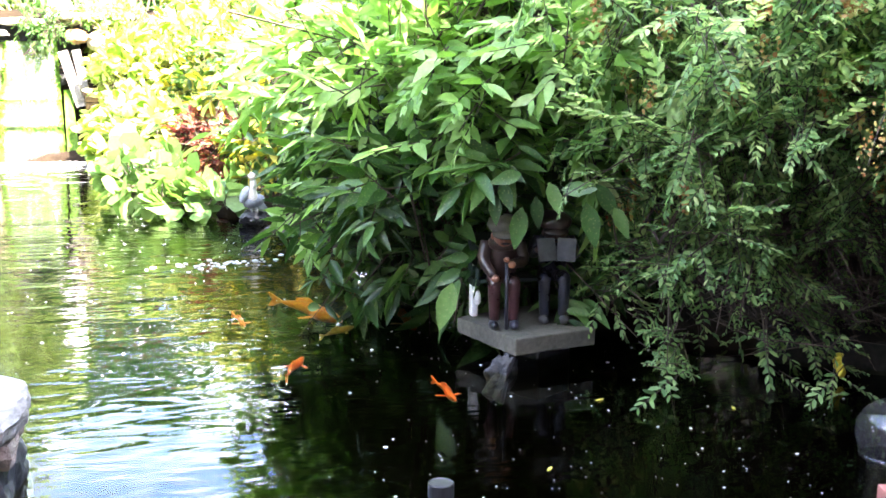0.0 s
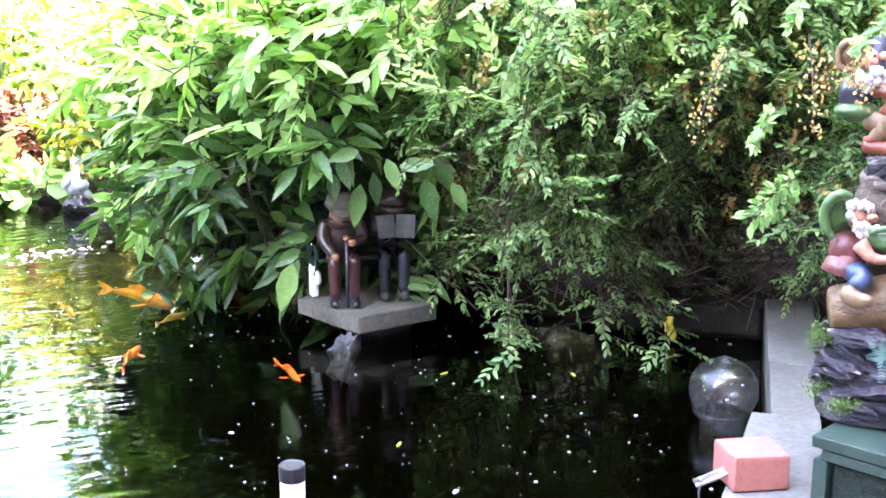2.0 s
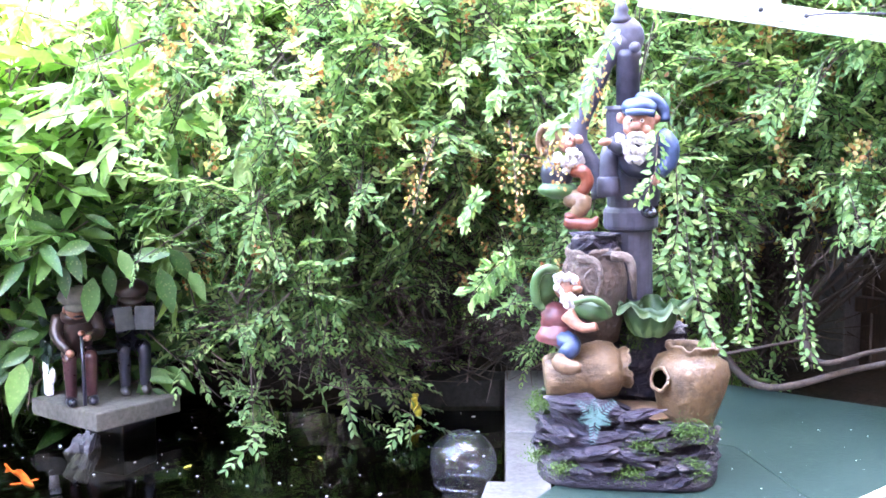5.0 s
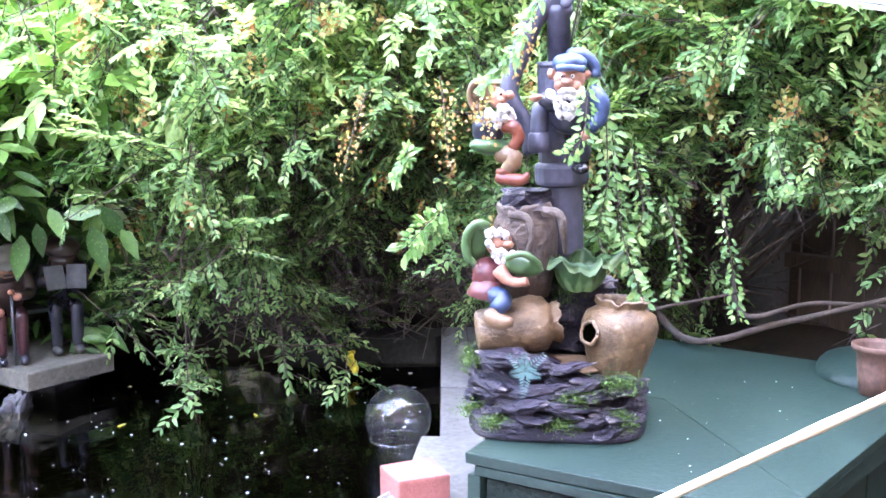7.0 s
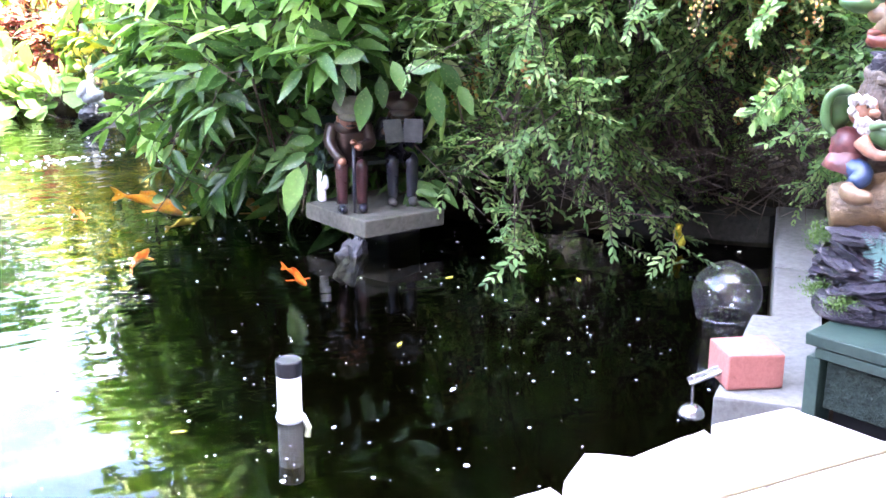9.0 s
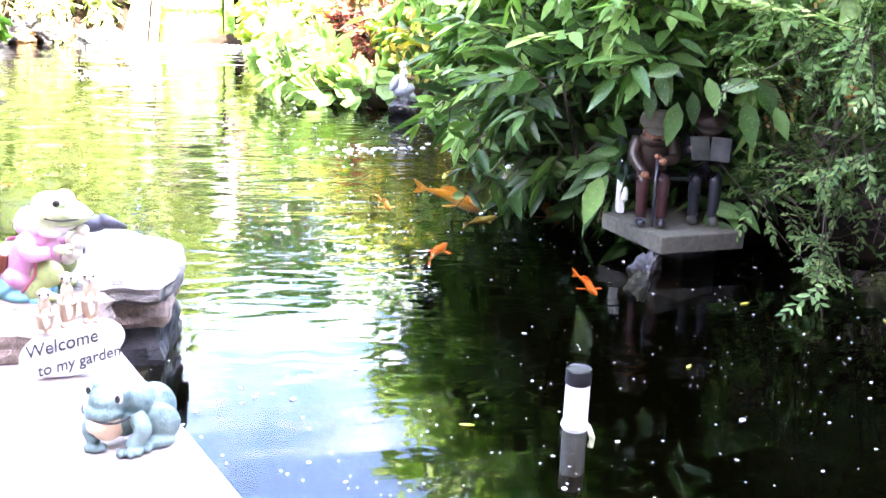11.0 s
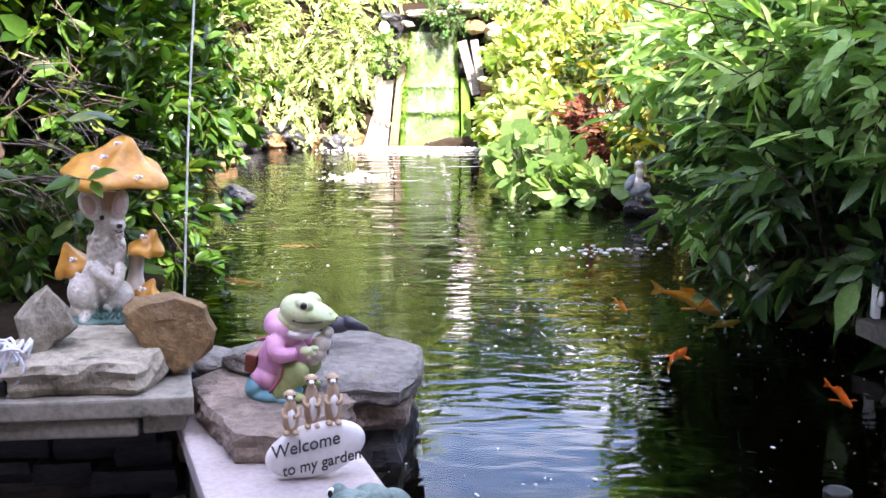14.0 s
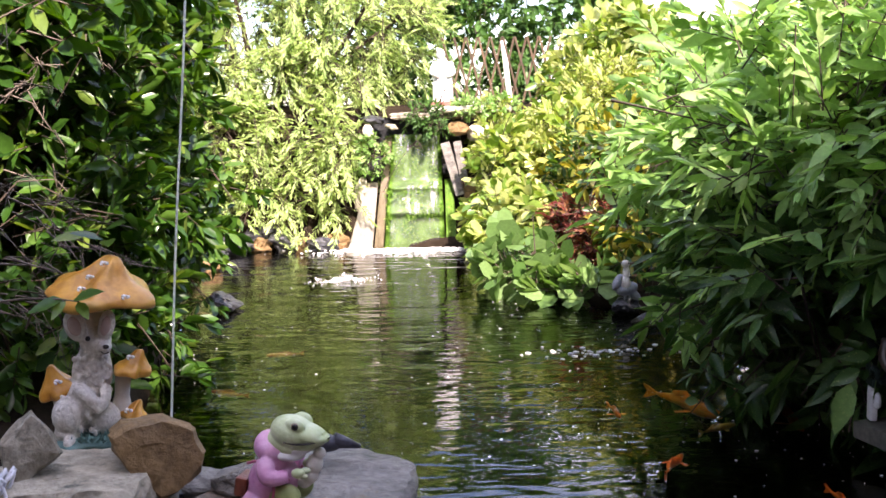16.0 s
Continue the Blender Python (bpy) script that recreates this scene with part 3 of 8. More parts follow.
def bend(points, n=8):
    """A smooth line through points."""
    pts = [Vector(p) for p in points]
    pts = [2 * pts[0] - pts[1], *pts, 2 * pts[-1] - pts[-2]]
    out = []
    for a, b, c, d in zip(pts, pts[1:], pts[2:], pts[3:]):
        for i in range(n):
            t = i / n
            out.append(0.5 * ((2 * b) + (c - a) * t + (2 * a - 5 * b + 4 * c - d) * t * t + (3 * b - a - 3 * c + d) * t**3))
    return out + [pts[-2]]


def flagstone(outline, low, high, seed, rough=0.012, layers=4, lean=(0, 0)):
    """A natural stone slab: an irregular outline, split into ragged layers, with a worn top edge."""
    rng = random.Random(seed)
    bm = bmesh.new()
    n = len(outline)
    cx, cy = sum(p[0] for p in outline) / n, sum(p[1] for p in outline) / n
    dense = []
    for (ax, ay), (bx, by) in zip(outline, outline[1:] + outline[:1]):
        steps = max(2, int(math.hypot(bx - ax, by - ay) / 0.025))
        for k in range(steps):
            f = k / steps
            dense.append((ax + (bx - ax) * f, ay + (by - ay) * f))
    rings = []
    for l in range(layers + 1):
        f = l / layers
        z = low + (high - low) * f
        pull = 1 - (0.05 if l in (0, layers) else 0.0) - rng.uniform(0, 0.035)
        ring = []
        for x, y in dense:
            j = noise.noise(Vector((x * 22 + seed, y * 22, z * 60))) * rough + noise.noise(Vector((x * 7, y * 7 + seed, z * 9))) * rough
            d = math.hypot(x - cx, y - cy) + 1e-6
            px, py = cx + (x - cx) * pull + (x - cx) / d * j, cy + (y - cy) * pull + (y - cy) / d * j
            tilt = lean[0] * (px - cx) + lean[1] * (py - cy)
            ring.append(bm.verts.new((px, py, z + tilt + noise.noise(Vector((x * 16, y * 16, seed))) * rough * 0.5)))
        rings.append(ring)
    m = len(dense)
    for a, b in zip(rings, rings[1:]):
        for i in range(m):
            bm.faces.new([a[i], a[(i + 1) % m], b[(i + 1) % m], b[i]])
    for ring, z, way in ((rings[-1], high, 1), (rings[0], low, -1)):
        inner = [bm.verts.new((cx + (v.co.x - cx) * 0.5, cy + (v.co.y - cy) * 0.5, z + lean[0] * (v.co.x - cx) * 0.5 + lean[1] * (v.co.y - cy) * 0.5 + way * rough * (0.35 + 0.7 * noise.noise(Vector((v.co.x * 12, v.co.y * 12, seed)))))) for v in ring]
        for i in range(m):
            q = [ring[i], ring[(i + 1) % m], inner[(i + 1) % m], inner[i]]
            bm.faces.new(q if way > 0 else q[::-1])
        bm.faces.new(inner if way > 0 else inner[::-1])
    return bm


def boulder(at, size, seed, rot=(0, 0, 0), rough=0.18, sub=4, cuts=11):
    """A broken stone: a lump cut flat on several sides, with rough faces."""
    rng = random.Random(seed)
    bm = bmesh.new()
    made = bmesh.ops.create_icosphere(bm, subdivisions=sub, radius=1.0)["verts"]
    planes = []
    for _ in range(cuts):
        d = Vector((rng.gauss(0, 1), rng.gauss(0, 1), rng.gauss(0, 0.8))).normalized()
        planes.append((d, rng.uniform(0.50, 0.78)))
    for v in made:
        for d, k in planes:
            over = v.co.dot(d) - k
            if over > 0:
                v.co -= d * over * 0.92
        v.co += v.co.normalized() * (noise.noise(v.co * 2.2 + Vector((seed, 0, 0))) * rough + noise.noise(v.co * 7 + Vector((0, seed, 0))) * rough * 0.3)
    m = Matrix.Translation(at) @ Euler([radians(a) for a in rot]).to_matrix().to_4x4() @ Matrix.Diagonal((*size, 1))
    bmesh.ops.transform(bm, matrix=m, verts=bm.verts)
    return bm


# ---- leaves ----
def norm(a):
    return a / np.maximum(np.linalg.norm(a, axis=-1, keepdims=True), 1e-9)


def leaf_mesh(name, P, D, U, L, W, mat, fold=0.18, droop=0.18, wide=0.4, point=False):
    """One mesh of many leaves: base points, ways, faces' normals, lengths and half-widths."""
    n = len(P)
    D = norm(D)
    S = norm(np.cross(D, U))
    N = np.cross(S, D)
    L, W = L[:, None], W[:, None]
    if point:
        along_ = ((0.24, 0.80, 1.0), (0.50, 0.95, 0.8), (0.80, 0.48, 0.4))
        right = [P + D * L * f + S * W * w + N * (W * fold * k - L * droop * f * f) for f, w, k in along_]
        left = [P + D * L * f - S * W * w + N * (W * fold * k - L * droop * f * f) for f, w, k in along_]
        v = np.stack([P, *right, P + D * L - N * L * droop, *left[::-1]], 1)
    else:
        right = [P + D * L * wide * 0.8 + S * W * 0.85 + N * W * fold, P + D * L * (wide + 0.3) + S * W * 0.8 + N * (W * fold - L * droop * 0.4)]
        left = [P + D * L * wide * 0.8 - S * W * 0.85 + N * W * fold, P + D * L * (wide + 0.3) - S * W * 0.8 + N * (W * fold - L * droop * 0.4)]
        v = np.stack([P, *right, P + D * L - N * L * droop, *left[::-1]], 1)
    c = v.shape[1]
    h = c // 2 + 1
    base = (np.arange(n) * c)[:, None]
    loops = np.concatenate([base + np.arange(h), base + np.r_[0, np.arange(h - 1, c)]], 1).ravel()
    me = bpy.data.meshes.new(name)
    me.vertices.add(n * c)
    me.vertices.foreach_set("co", v.ravel())
    me.loops.add(n * 2 * h)
    me.loops.foreach_set("vertex_index", loops)
    me.polygons.add(n * 2)
    me.polygons.foreach_set("loop_start", np.arange(n * 2) * h)
    me.update(calc_edges=True)
    me.materials.append(mat)
    return me


def on_lobes(lobes, count, rng, shell=(0.72, 1.05), floor=-1.0):
    """Points near the skin of a set of rounded masses, with the way outward. lobes: (x, y, z, rx, ry, rz)."""
    lobes = np.array(lobes, float)
    size = np.array([(a[3] * a[4] + a[4] * a[5] + a[3] * a[5]) for a in lobes])
    pick = rng.choice(len(lobes), count, p=size / size.sum())
    d = norm(rng.normal(size=(count, 3)))
    at = lobes[pick, :3] + d * lobes[pick, 3:] * rng.uniform(*shell, size=(count, 1))
    bump = np.array([noise.noise(Vector(p) * 3.0) for p in at])[:, None]
    at = at + d * bump * 0.22 * lobes[pick, 3:].min(1, keepdims=True)
    out = norm(d / lobes[pick, 3:])
    keep = at[:, 2] > floor
    for c in lobes:
        keep &= (((at - c[:3]) / c[3:]) ** 2).sum(1) > 0.45
    return at[keep], out[keep]


def sprays(at, out, rng, leaves, length, leaf, width, angle=55.0, droop=0.0, spread=0.6, pairs=False, whorl=False):
    """Leaves set along short twigs that start at the given points. Returns the leaves and the twigs."""
    n = len(at)
    droop = droop * rng.uniform(-0.25, 1.25, (n, 1))
    way = norm(out + rng.normal(scale=spread, size=(n, 3)) + np.array([0, 0, -1.0]) * droop)
    ups = norm(np.array([0, 0, 1.0]) + 0.5 * out + rng.normal(scale=0.25, size=(n, 3)))
    side = norm(np.cross(way, ups))
    ups = np.cross(side, way)
    size = rng.uniform(0.7, 1.25, (n, 1))
    P, D, U, L, W = [], [], [], [], []
    for k in range(leaves):
        f = (k // 2 if pairs else k) / max(1, (leaves // 2 if pairs else leaves) - 0.5)
        hand = 1 if k % 2 else -1
        a = np.radians(angle * (1 - 0.55 * f) + rng.normal(scale=10, size=(n, 1)))
        bendv = np.array([0, 0, -1.0]) * droop * 0.5 * f * f
        p = at + (way * f + bendv) * length * size
        turn = rng.uniform(0, 2 * np.pi, (n, 1)) if whorl else np.zeros((n, 1))
        s = side * hand * np.cos(turn) + ups * np.sin(turn)
        d = way * np.cos(a) + s * np.sin(a) + bendv * 0.6
        P.append(p)
        D.append(norm(d + rng.normal(scale=0.12, size=(n, 3))))
        U.append(ups + rng.normal(scale=0.5, size=(n, 3)))
        grow = (0.75 + 0.45 * np.sin(np.pi * min(1, 0.2 + 0.75 * f)))
        ll = leaf * size[:, 0] * grow * rng.uniform(0.75, 1.2, n)
        L.append(ll)
        W.append(ll * width * rng.uniform(0.85, 1.15, n))
    cat = np.concatenate
    return (cat(P), cat(D), cat(U), cat(L), cat(W)), (at, at + way * length * size + np.array([0, 0, -0.5]) * droop * length * size)


def branches(at, out, rng, each, reach, loose=0.035, lift=0.15, arch=0.25):
    """Turns points on a shrub's skin into leafy branches: many spray points strung along each, and the branches' own ends."""
    n = len(at)
    low = np.clip((0.6 - at[:, 2:3]) / 0.5, 0, 1)
    b = norm(out + rng.normal(scale=0.45, size=(n, 3)) + np.array([0, 0, 1.0]) * (lift - 0.5 * low))
    size = reach * rng.uniform(0.6, 1.3, (n, 1))
    f = rng.uniform(-0.55, 1.0, (each, n, 1))
    f = np.where(f > 0.2, f, f * rng.uniform(0.5, 1.0, (each, n, 1)))
    sag = np.array([0, 0, -1.0]) * (arch + 0.35 * low)
    at = at - b * size * 0.35
    p = at + b * f * size + sag * np.maximum(f, 0) ** 2 * size + rng.normal(scale=loose, size=(each, n, 3)) * (1.1 - 0.6 * np.maximum(f, 0))
    d = norm(b * 0.9 + sag * np.maximum(f, 0) + rng.normal(scale=0.55, size=(each, n, 3)))
    mid = at + b * 0.5 * size + sag * 0.25 * size
    end = at + b * size + sag * size
    return p.reshape(-1, 3), d.reshape(-1, 3), ((at - b * 0.5 * size, mid), (mid, end))


def twig_mesh(name, ends, mat, r=0.002):
    a, b = ends
    n = len(a)
    d = norm(b - a)
    s = norm(np.cross(d, np.array([0.3, 0.2, 1.0])))
    u = np.cross(d, s)
    v = np.empty((n, 6, 3))
    for k in range(3):
        t = 2 * np.pi * k / 3
        v[:, k] = a - d * 0.05 + r * 1.5 * (np.cos(t) * s + np.sin(t) * u)
        v[:, 3 + k] = b + r * 0.6 * (np.cos(t) * s + np.sin(t) * u)
    base = (np.arange(n) * 6)[:, None]
    loops = np.concatenate([base + [0, 1, 4, 3], base + [1, 2, 5, 4], base + [2, 0, 3, 5]], 1).ravel()
    me = bpy.data.meshes.new(name)
    me.vertices.add(n * 6)
    me.vertices.foreach_set("co", v.ravel())
    me.loops.add(n * 12)
    me.loops.foreach_set("vertex_index", loops)
    me.polygons.add(n * 3)
    me.polygons.foreach_set("loop_start", np.arange(n * 3) * 4)
    me.update(calc_edges=True)
    me.materials.append(mat)
    return me


def clear_of(zones, at):
    """Which points lie in none of the boxes (x0, x1, y0, y1, z0, z1)."""
    keep = np.ones(len(at), bool)
    for x0, x1, y0, y1, z0, z1 in zones:
        keep &= ~((at[:, 0] > x0) & (at[:, 0] < x1) & (at[:, 1] > y0) & (at[:, 1] < y1) & (at[:, 2] > z0) & (at[:, 2] < z1))
    return keep


def shrub(name, label, category, lobes, count, mat, seed, leaves=9, length=0.14, leaf=0.08, width=0.22, angle=55.0, droop=0.2, spread=0.8,
          root=None, zones=(), floor=0.03, pairs=False, whorl=False, limbs=9, limb_r=0.012, twig_r=0.002, fold=0.18, curl=0.18, wide=0.4, bark="bark", shell=(0.62, 1.12), each=0, reach=0.3, loose=0.035, lift=0.15, arch=0.25, point=False, thin=None):
    """A shrub: limbs from its root out to its lobes, twigs, and a crown of single leaves."""
    rng = np.random.default_rng(seed)
    top = thing(name, label, category)
    at, out = on_lobes(lobes, count, rng, shell, floor)
    keep = clear_of(zones, at)
    at, out = at[keep], out[keep]
    stems = None
    if each:
        at, out, stems = branches(at, out, rng, each, reach, loose, lift, arch)
        keep = clear_of(zones, at) & (at[:, 2] > floor)
        if thin:
            # bare hollows between the hanging fronds
            hollow = np.array([noise.noise(Vector((p[0] * 7.5 + p[1] * 3.0, p[1] * 4.0, p[2] * 1.6 + seed))) for p in at])
            keep &= (at[:, 2] > thin) | (hollow > -0.06)
        at, out = at[keep], out[keep]
    data, ends = sprays(at, out, rng, leaves, length, leaf, width, angle, droop, spread, pairs, whorl)
    ok = clear_of(zones, data[0]) & (data[0][:, 2] > 0.012)
    data = [a[ok] for a in data]
    crown = new("crown", leaf_mesh("crown", *data, M[mat], fold, curl, wide, point))
    crown.parent, crown["kind"] = top, "stuff"
    twigs = new("brushwood", twig_mesh("brushwood", ends, M[bark], twig_r))
    twigs.parent, twigs["kind"] = top, "stuff"
    if stems:
        for a, b in stems:
            ok = clear_of(zones, a) & clear_of(zones, b) & (b[:, 2] > 0.02) & (a[:, 2] > 0.02)
            stem = new("brushwood", twig_mesh("brushwood", (a[ok], b[ok]), M[bark], twig_r * 1.7))
            stem.parent, stem["kind"] = top, "stuff"
    pick = random.Random(seed)
    base = Vector(root or (lobes[0][0], lobes[0][1], 0.0))
    bm = bmesh.new()
    for k in range(limbs):
        c = lobes[k % len(lobes)]
        tip = Vector((c[0] + pick.uniform(-0.6, 0.6) * c[3], c[1] + pick.uniform(-0.6, 0.6) * c[4], c[2] + pick.uniform(0.1, 0.75) * c[5]))
        start = base + Vector((pick.uniform(-0.1, 0.1), pick.uniform(-0.1, 0.1), 0))
        mid = start.lerp(tip, 0.5) + Vector((pick.uniform(-0.12, 0.12), pick.uniform(-0.12, 0.12), pick.uniform(-0.05, 0.15)))
        line = bend([start, mid, tip], 5)
        tube(bm, line, [limb_r * (1 - 0.75 * i / (len(line) - 1)) for i in range(len(line))], 6)
        for _ in range(4):
            s = line[pick.randrange(3, len(line))]
            e = s + Vector((pick.uniform(-0.25, 0.25), pick.uniform(-0.25, 0.25), pick.uniform(-0.1, 0.3)))
            tube(bm, bend([s, s.lerp(e, 0.5) + Vector((0, 0, pick.uniform(-0.03, 0.06))), e], 3), [0.005, 0.0045, 0.004, 0.0035, 0.003, 0.0025, 0.002], 5)
    part("trunk", bm, M[bark], top)
    return top


# ---- ground, pond ----
POND = [(0.11, 1.12), (1.19, 1.37), (1.62, 1.73), (2.33, 2.52), (2.05, 2.75), (1.62, 3.20), (1.35, 3.9), (1.15, 4.8), (0.98, 5.6), (0.66, 6.05),
        (0.40, 6.9), (0.22, 7.8), (0.14, 8.60), (-0.80, 8.80), (-1.65, 8.75), (-1.72, 7.9), (-1.45, 6.2), (-1.22, 5.2), (-1.10, 4.2), (-0.85, 3.1), (-0.60, 2.45), (-0.20, 2.02)]


def pond_side(x, y):
    """How far (x, y) lies outside the pond's edge; negative inside."""
    inside, least = False, 1e9
    for (ax, ay), (bx, by) in zip(POND, POND[1:] + POND[:1]):
        if (ay > y) != (by > y) and x < (bx - ax) * (y - ay) / (by - ay) + ax:
            inside = not inside
        t = max(0.0, min(1.0, ((x - ax) * (bx - ax) + (y - ay) * (by - ay)) / ((bx - ax) ** 2 + (by - ay) ** 2)))
        least = min(least, math.hypot(x - ax - t * (bx - ax), y - ay - t * (by - ay)))
    return -least if inside else least


def smooth(a, b, v):
    t = max(0.0, min(1.0, (v - a) / (b - a)))
    return t * t * (3 - 2 * t)


def ground_height(x, y):
    d = pond_side(x, y)
    bank = 0.06 + (0.20 if y > 3.6 else 0.08) * smooth(0.05, 0.9, d)
    bank += 0.85 * smooth(8.75, 9.5, y) * smooth(-3.6, -2.4, x) * smooth(3.2, 2.2, x) * smooth(0.02, 0.4, d)
    edge_y = 2.75 if x > -0.55 else 3.05
    near = smooth(edge_y, edge_y - 0.3, y) * smooth(2.7, 2.2, x)
    h = bank * (1 - near) + (-0.30) * near
    h = -0.34 if d < -0.04 else h if d > 0.04 else -0.34 + (h + 0.34) * (d + 0.04) / 0.08
    return h + 0.02 * noise.noise(Vector((x * 2.3, y * 2.3, 0.4))) + 0.012 * noise.noise(Vector((x * 9, y * 9, 1.7)))


bm = bmesh.new()
xs = [-400, -80, -20, -9, -6, -4.6] + [-4 + 0.12 * i for i in range(68)] + [4.7, 6, 9, 20, 80, 400]
ys = [-400, -80, -20, -8, -4, -2] + [-1 + 0.12 * i for i in range(96)] + [11.2, 13, 17, 30, 90, 400]
grid = [[bm.verts.new((x, y, ground_height(x, y) if abs(x) < 12 and -5 < y < 15 else -0.1)) for y in ys] for x in xs]
for i in range(len(xs) - 1):
    for j in range(len(ys) - 1):
        bm.faces.new([grid[i][j], grid[i + 1][j], grid[i + 1][j + 1], grid[i][j + 1]])
ground = solo("ground", bm, M["soil"], "dark bare garden soil sloping up round the pond", "ground", kind="structure", smooth=True)

# bed set shallow and near-black to stand in for dark deep water
bm = bmesh.new()
bed = [bm.verts.new((x, y, -0.125)) for x, y in POND]
lip = [bm.verts.new((x, y, -0.006)) for x, y in POND]
bm.faces.new(bed)
for i in range(len(bed)):
    j = (i + 1) % len(bed)
    bm.faces.new([bed[j], bed[i], lip[i], lip[j]])
bmesh.ops.triangulate(bm, faces=bm.faces)
solo("pond_bed", bm, M["depth_black"], "near-black shallow sheet standing in for the pond's dark depth", "pond bed", kind="structure")
bm = bmesh.new()
mid = Vector((sum(p[0] for p in POND) / len(POND), sum(p[1] for p in POND) / len(POND)))
rim = []
for i, p in enumerate(POND):
    a, c = Vector(POND[i - 1]), Vector(POND[(i + 1) % len(POND)])
    t = (c - a).normalized()
    rim.append(bm.verts.new((p[0] + 0.08 * t.y, p[1] - 0.08 * t.x, 0)))
bm.faces.new(rim)
bmesh.ops.triangulate(bm, faces=bm.faces)
water = solo("water", bm, M["water"], "dark olive pond water with gentle ripples", "water", kind="structure")


# ---- pond edges ----
def laid(outline, low, high, bevel=0.006, seed=0):
    """A sawn paving piece with slightly worn edges."""
    bm = bmesh.new()
    a = [bm.verts.new((x, y, low)) for x, y in outline]
    b = [bm.verts.new((x, y, high)) for x, y in outline]
    n = len(a)
    bm.faces.new(a[::-1])
    bm.faces.new(b)
    for i in range(n):
        bm.faces.new([a[i], a[(i + 1) % n], b[(i + 1) % n], b[i]])
    bmesh.ops.recalc_face_normals(bm, faces=bm.faces)
    bmesh.ops.bevel(bm, geom=list(bm.edges), offset=bevel, segments=2, profile=0.6, affect="EDGES")
    for v in bm.verts:
        v.co += Vector((noise.noise(v.co * 30), noise.noise(v.co * 30 + Vector((9, 0, 0))), noise.noise(v.co * 25 + Vector((0, 9, 0))))) * bevel * 0.35
    return bm


def along(p, u, s, w):
    """A point s along u and w to the right of it from p."""
    return (p[0] + u[0] * s + u[1] * w, p[1] + u[1] * s - u[0] * w)


coping = thing("coping", "pale pinkish sandstone coping slabs on a raised pond wall", "coping", kind="structure")
CP, CU = (-0.337, 1.525), (-0.340, 0.940)
for s0, s1 in ((-0.75, -0.243), (-0.237, 0.258), (0.264, 0.90)):
    part("slab", laid([along(CP, CU, s0, 0.0), along(CP, CU, s0, 0.312), along(CP, CU, s1, 0.312), along(CP, CU, s1, 0.0)], 0.075, 0.12, seed=s0), M["slab"], coping)
wall_left = thing("wall_left", "dark timber and block pond wall under the coping", "wall", kind="structure")
part("board", laid([along(CP, CU, -0.8, 0.03), along(CP, CU, -0.8, 0.27), along(CP, CU, 0.92, 0.27), along(CP, CU, 0.92, 0.03)], -0.36, 0.073), M["mossy"], wall_left)

edge = thing("coping_right", "weathered grey concrete coping blocks along the pond", "coping", kind="structure")
RP, RU = (1.36, 1.365), (0.692, 0.722)
for s0, s1, w0, w1 in ((0.0, 0.484, -0.134, -0.098), (0.490, 0.90, -0.056, -0.070), (0.906, 1.57, -0.071, -0.096)):
    part("block", laid([along(RP, RU, s0, w0), along(RP, RU, s0, 0.045), along(RP, RU, s1, 0.045), along(RP, RU, s1, w1)], -0.3, 0.12 - (0.012 if s0 else 0.0), seed=s0), M["concrete"], edge)
# back block: the concrete tone darkened for shade under the bush
part("block", laid([(2.46, 2.58), (2.38, 2.68), (2.06, 2.94), (1.96, 2.86), (2.34, 2.545)], -0.3, 0.085), M["dimmed"], edge)
front = thing("coping_front", "sunlit pale paving slabs at the pond's near edge", "coping", kind="structure")
part("slab", laid([(1.184, 1.362), (1.352, 1.362), (1.402, 1.18), (1.19, 1.0), (1.12, 1.06)], 0.06, 0.122), M["slab"], front)
part("slab", flagstone([(0.86, 1.30), (0.935, 1.372), (1.0, 1.325), (1.178, 1.362), (1.112, 1.058), (0.80, 1.0)], 0.055, 0.119, 5, 0.008), M["slab"], front)
part("slab", flagstone([(0.10, 1.13), (0.48, 1.225), (0.852, 1.296), (0.795, 0.995), (0.20, 0.86)], 0.055, 0.121, 6, 0.008), M["slab"], front)
part("footing", laid([(0.15, 1.10), (1.19, 1.335), (1.34, 1.31), (1.385, 1.17), (1.17, 1.01), (0.22, 0.90)], -0.34, 0.054), M["concrete"], front)

# ---- timber and stones on the pond's left corner ----
sleeper = thing("stacked_slabs", "two stacked grey weathered slabs beside the coping", "slab")
part("slab", laid([(-0.547, 2.172), (-0.591, 2.333), (-0.66, 2.62), (-1.40, 2.50), (-1.35, 2.06)], 0.165, 0.205), M["mossy"], sleeper)
part("slab", laid([(-0.66, 2.165), (-0.68, 2.45), (-1.38, 2.40), (-1.36, 2.085)], 0.122, 0.162), M["mossy"], sleeper)
part("slab", laid([(-0.575, 2.20), (-0.60, 2.40), (-0.672, 2.42), (-0.652, 2.175)], 0.124, 0.161), M["mossy"], sleeper)
pile = thing("rubble_wall", "low dry wall of broken slabs, coloured dark for the shade under the grey slabs", "wall")
prng = random.Random(4)
# most stones take the dark slate to paint the shade under the slabs
for row, z in enumerate((-0.30, -0.235, -0.175, -0.115, -0.06, 0.0, 0.06)):
    x = -1.40
    while x < -0.62:
        w = prng.uniform(0.12, 0.24)
        y = 2.60 + prng.uniform(-0.04, 0.06)
        part("stone", flagstone([(x, y), (x + w - 0.01, y + 0.02), (x + w - 0.012, y + 0.2), (x, y + 0.2)], z, z + 0.055, prng.randint(0, 99), 0.007, 2), M["slate" if prng.random() < 0.15 else "slate_dark"], pile)
        x += w


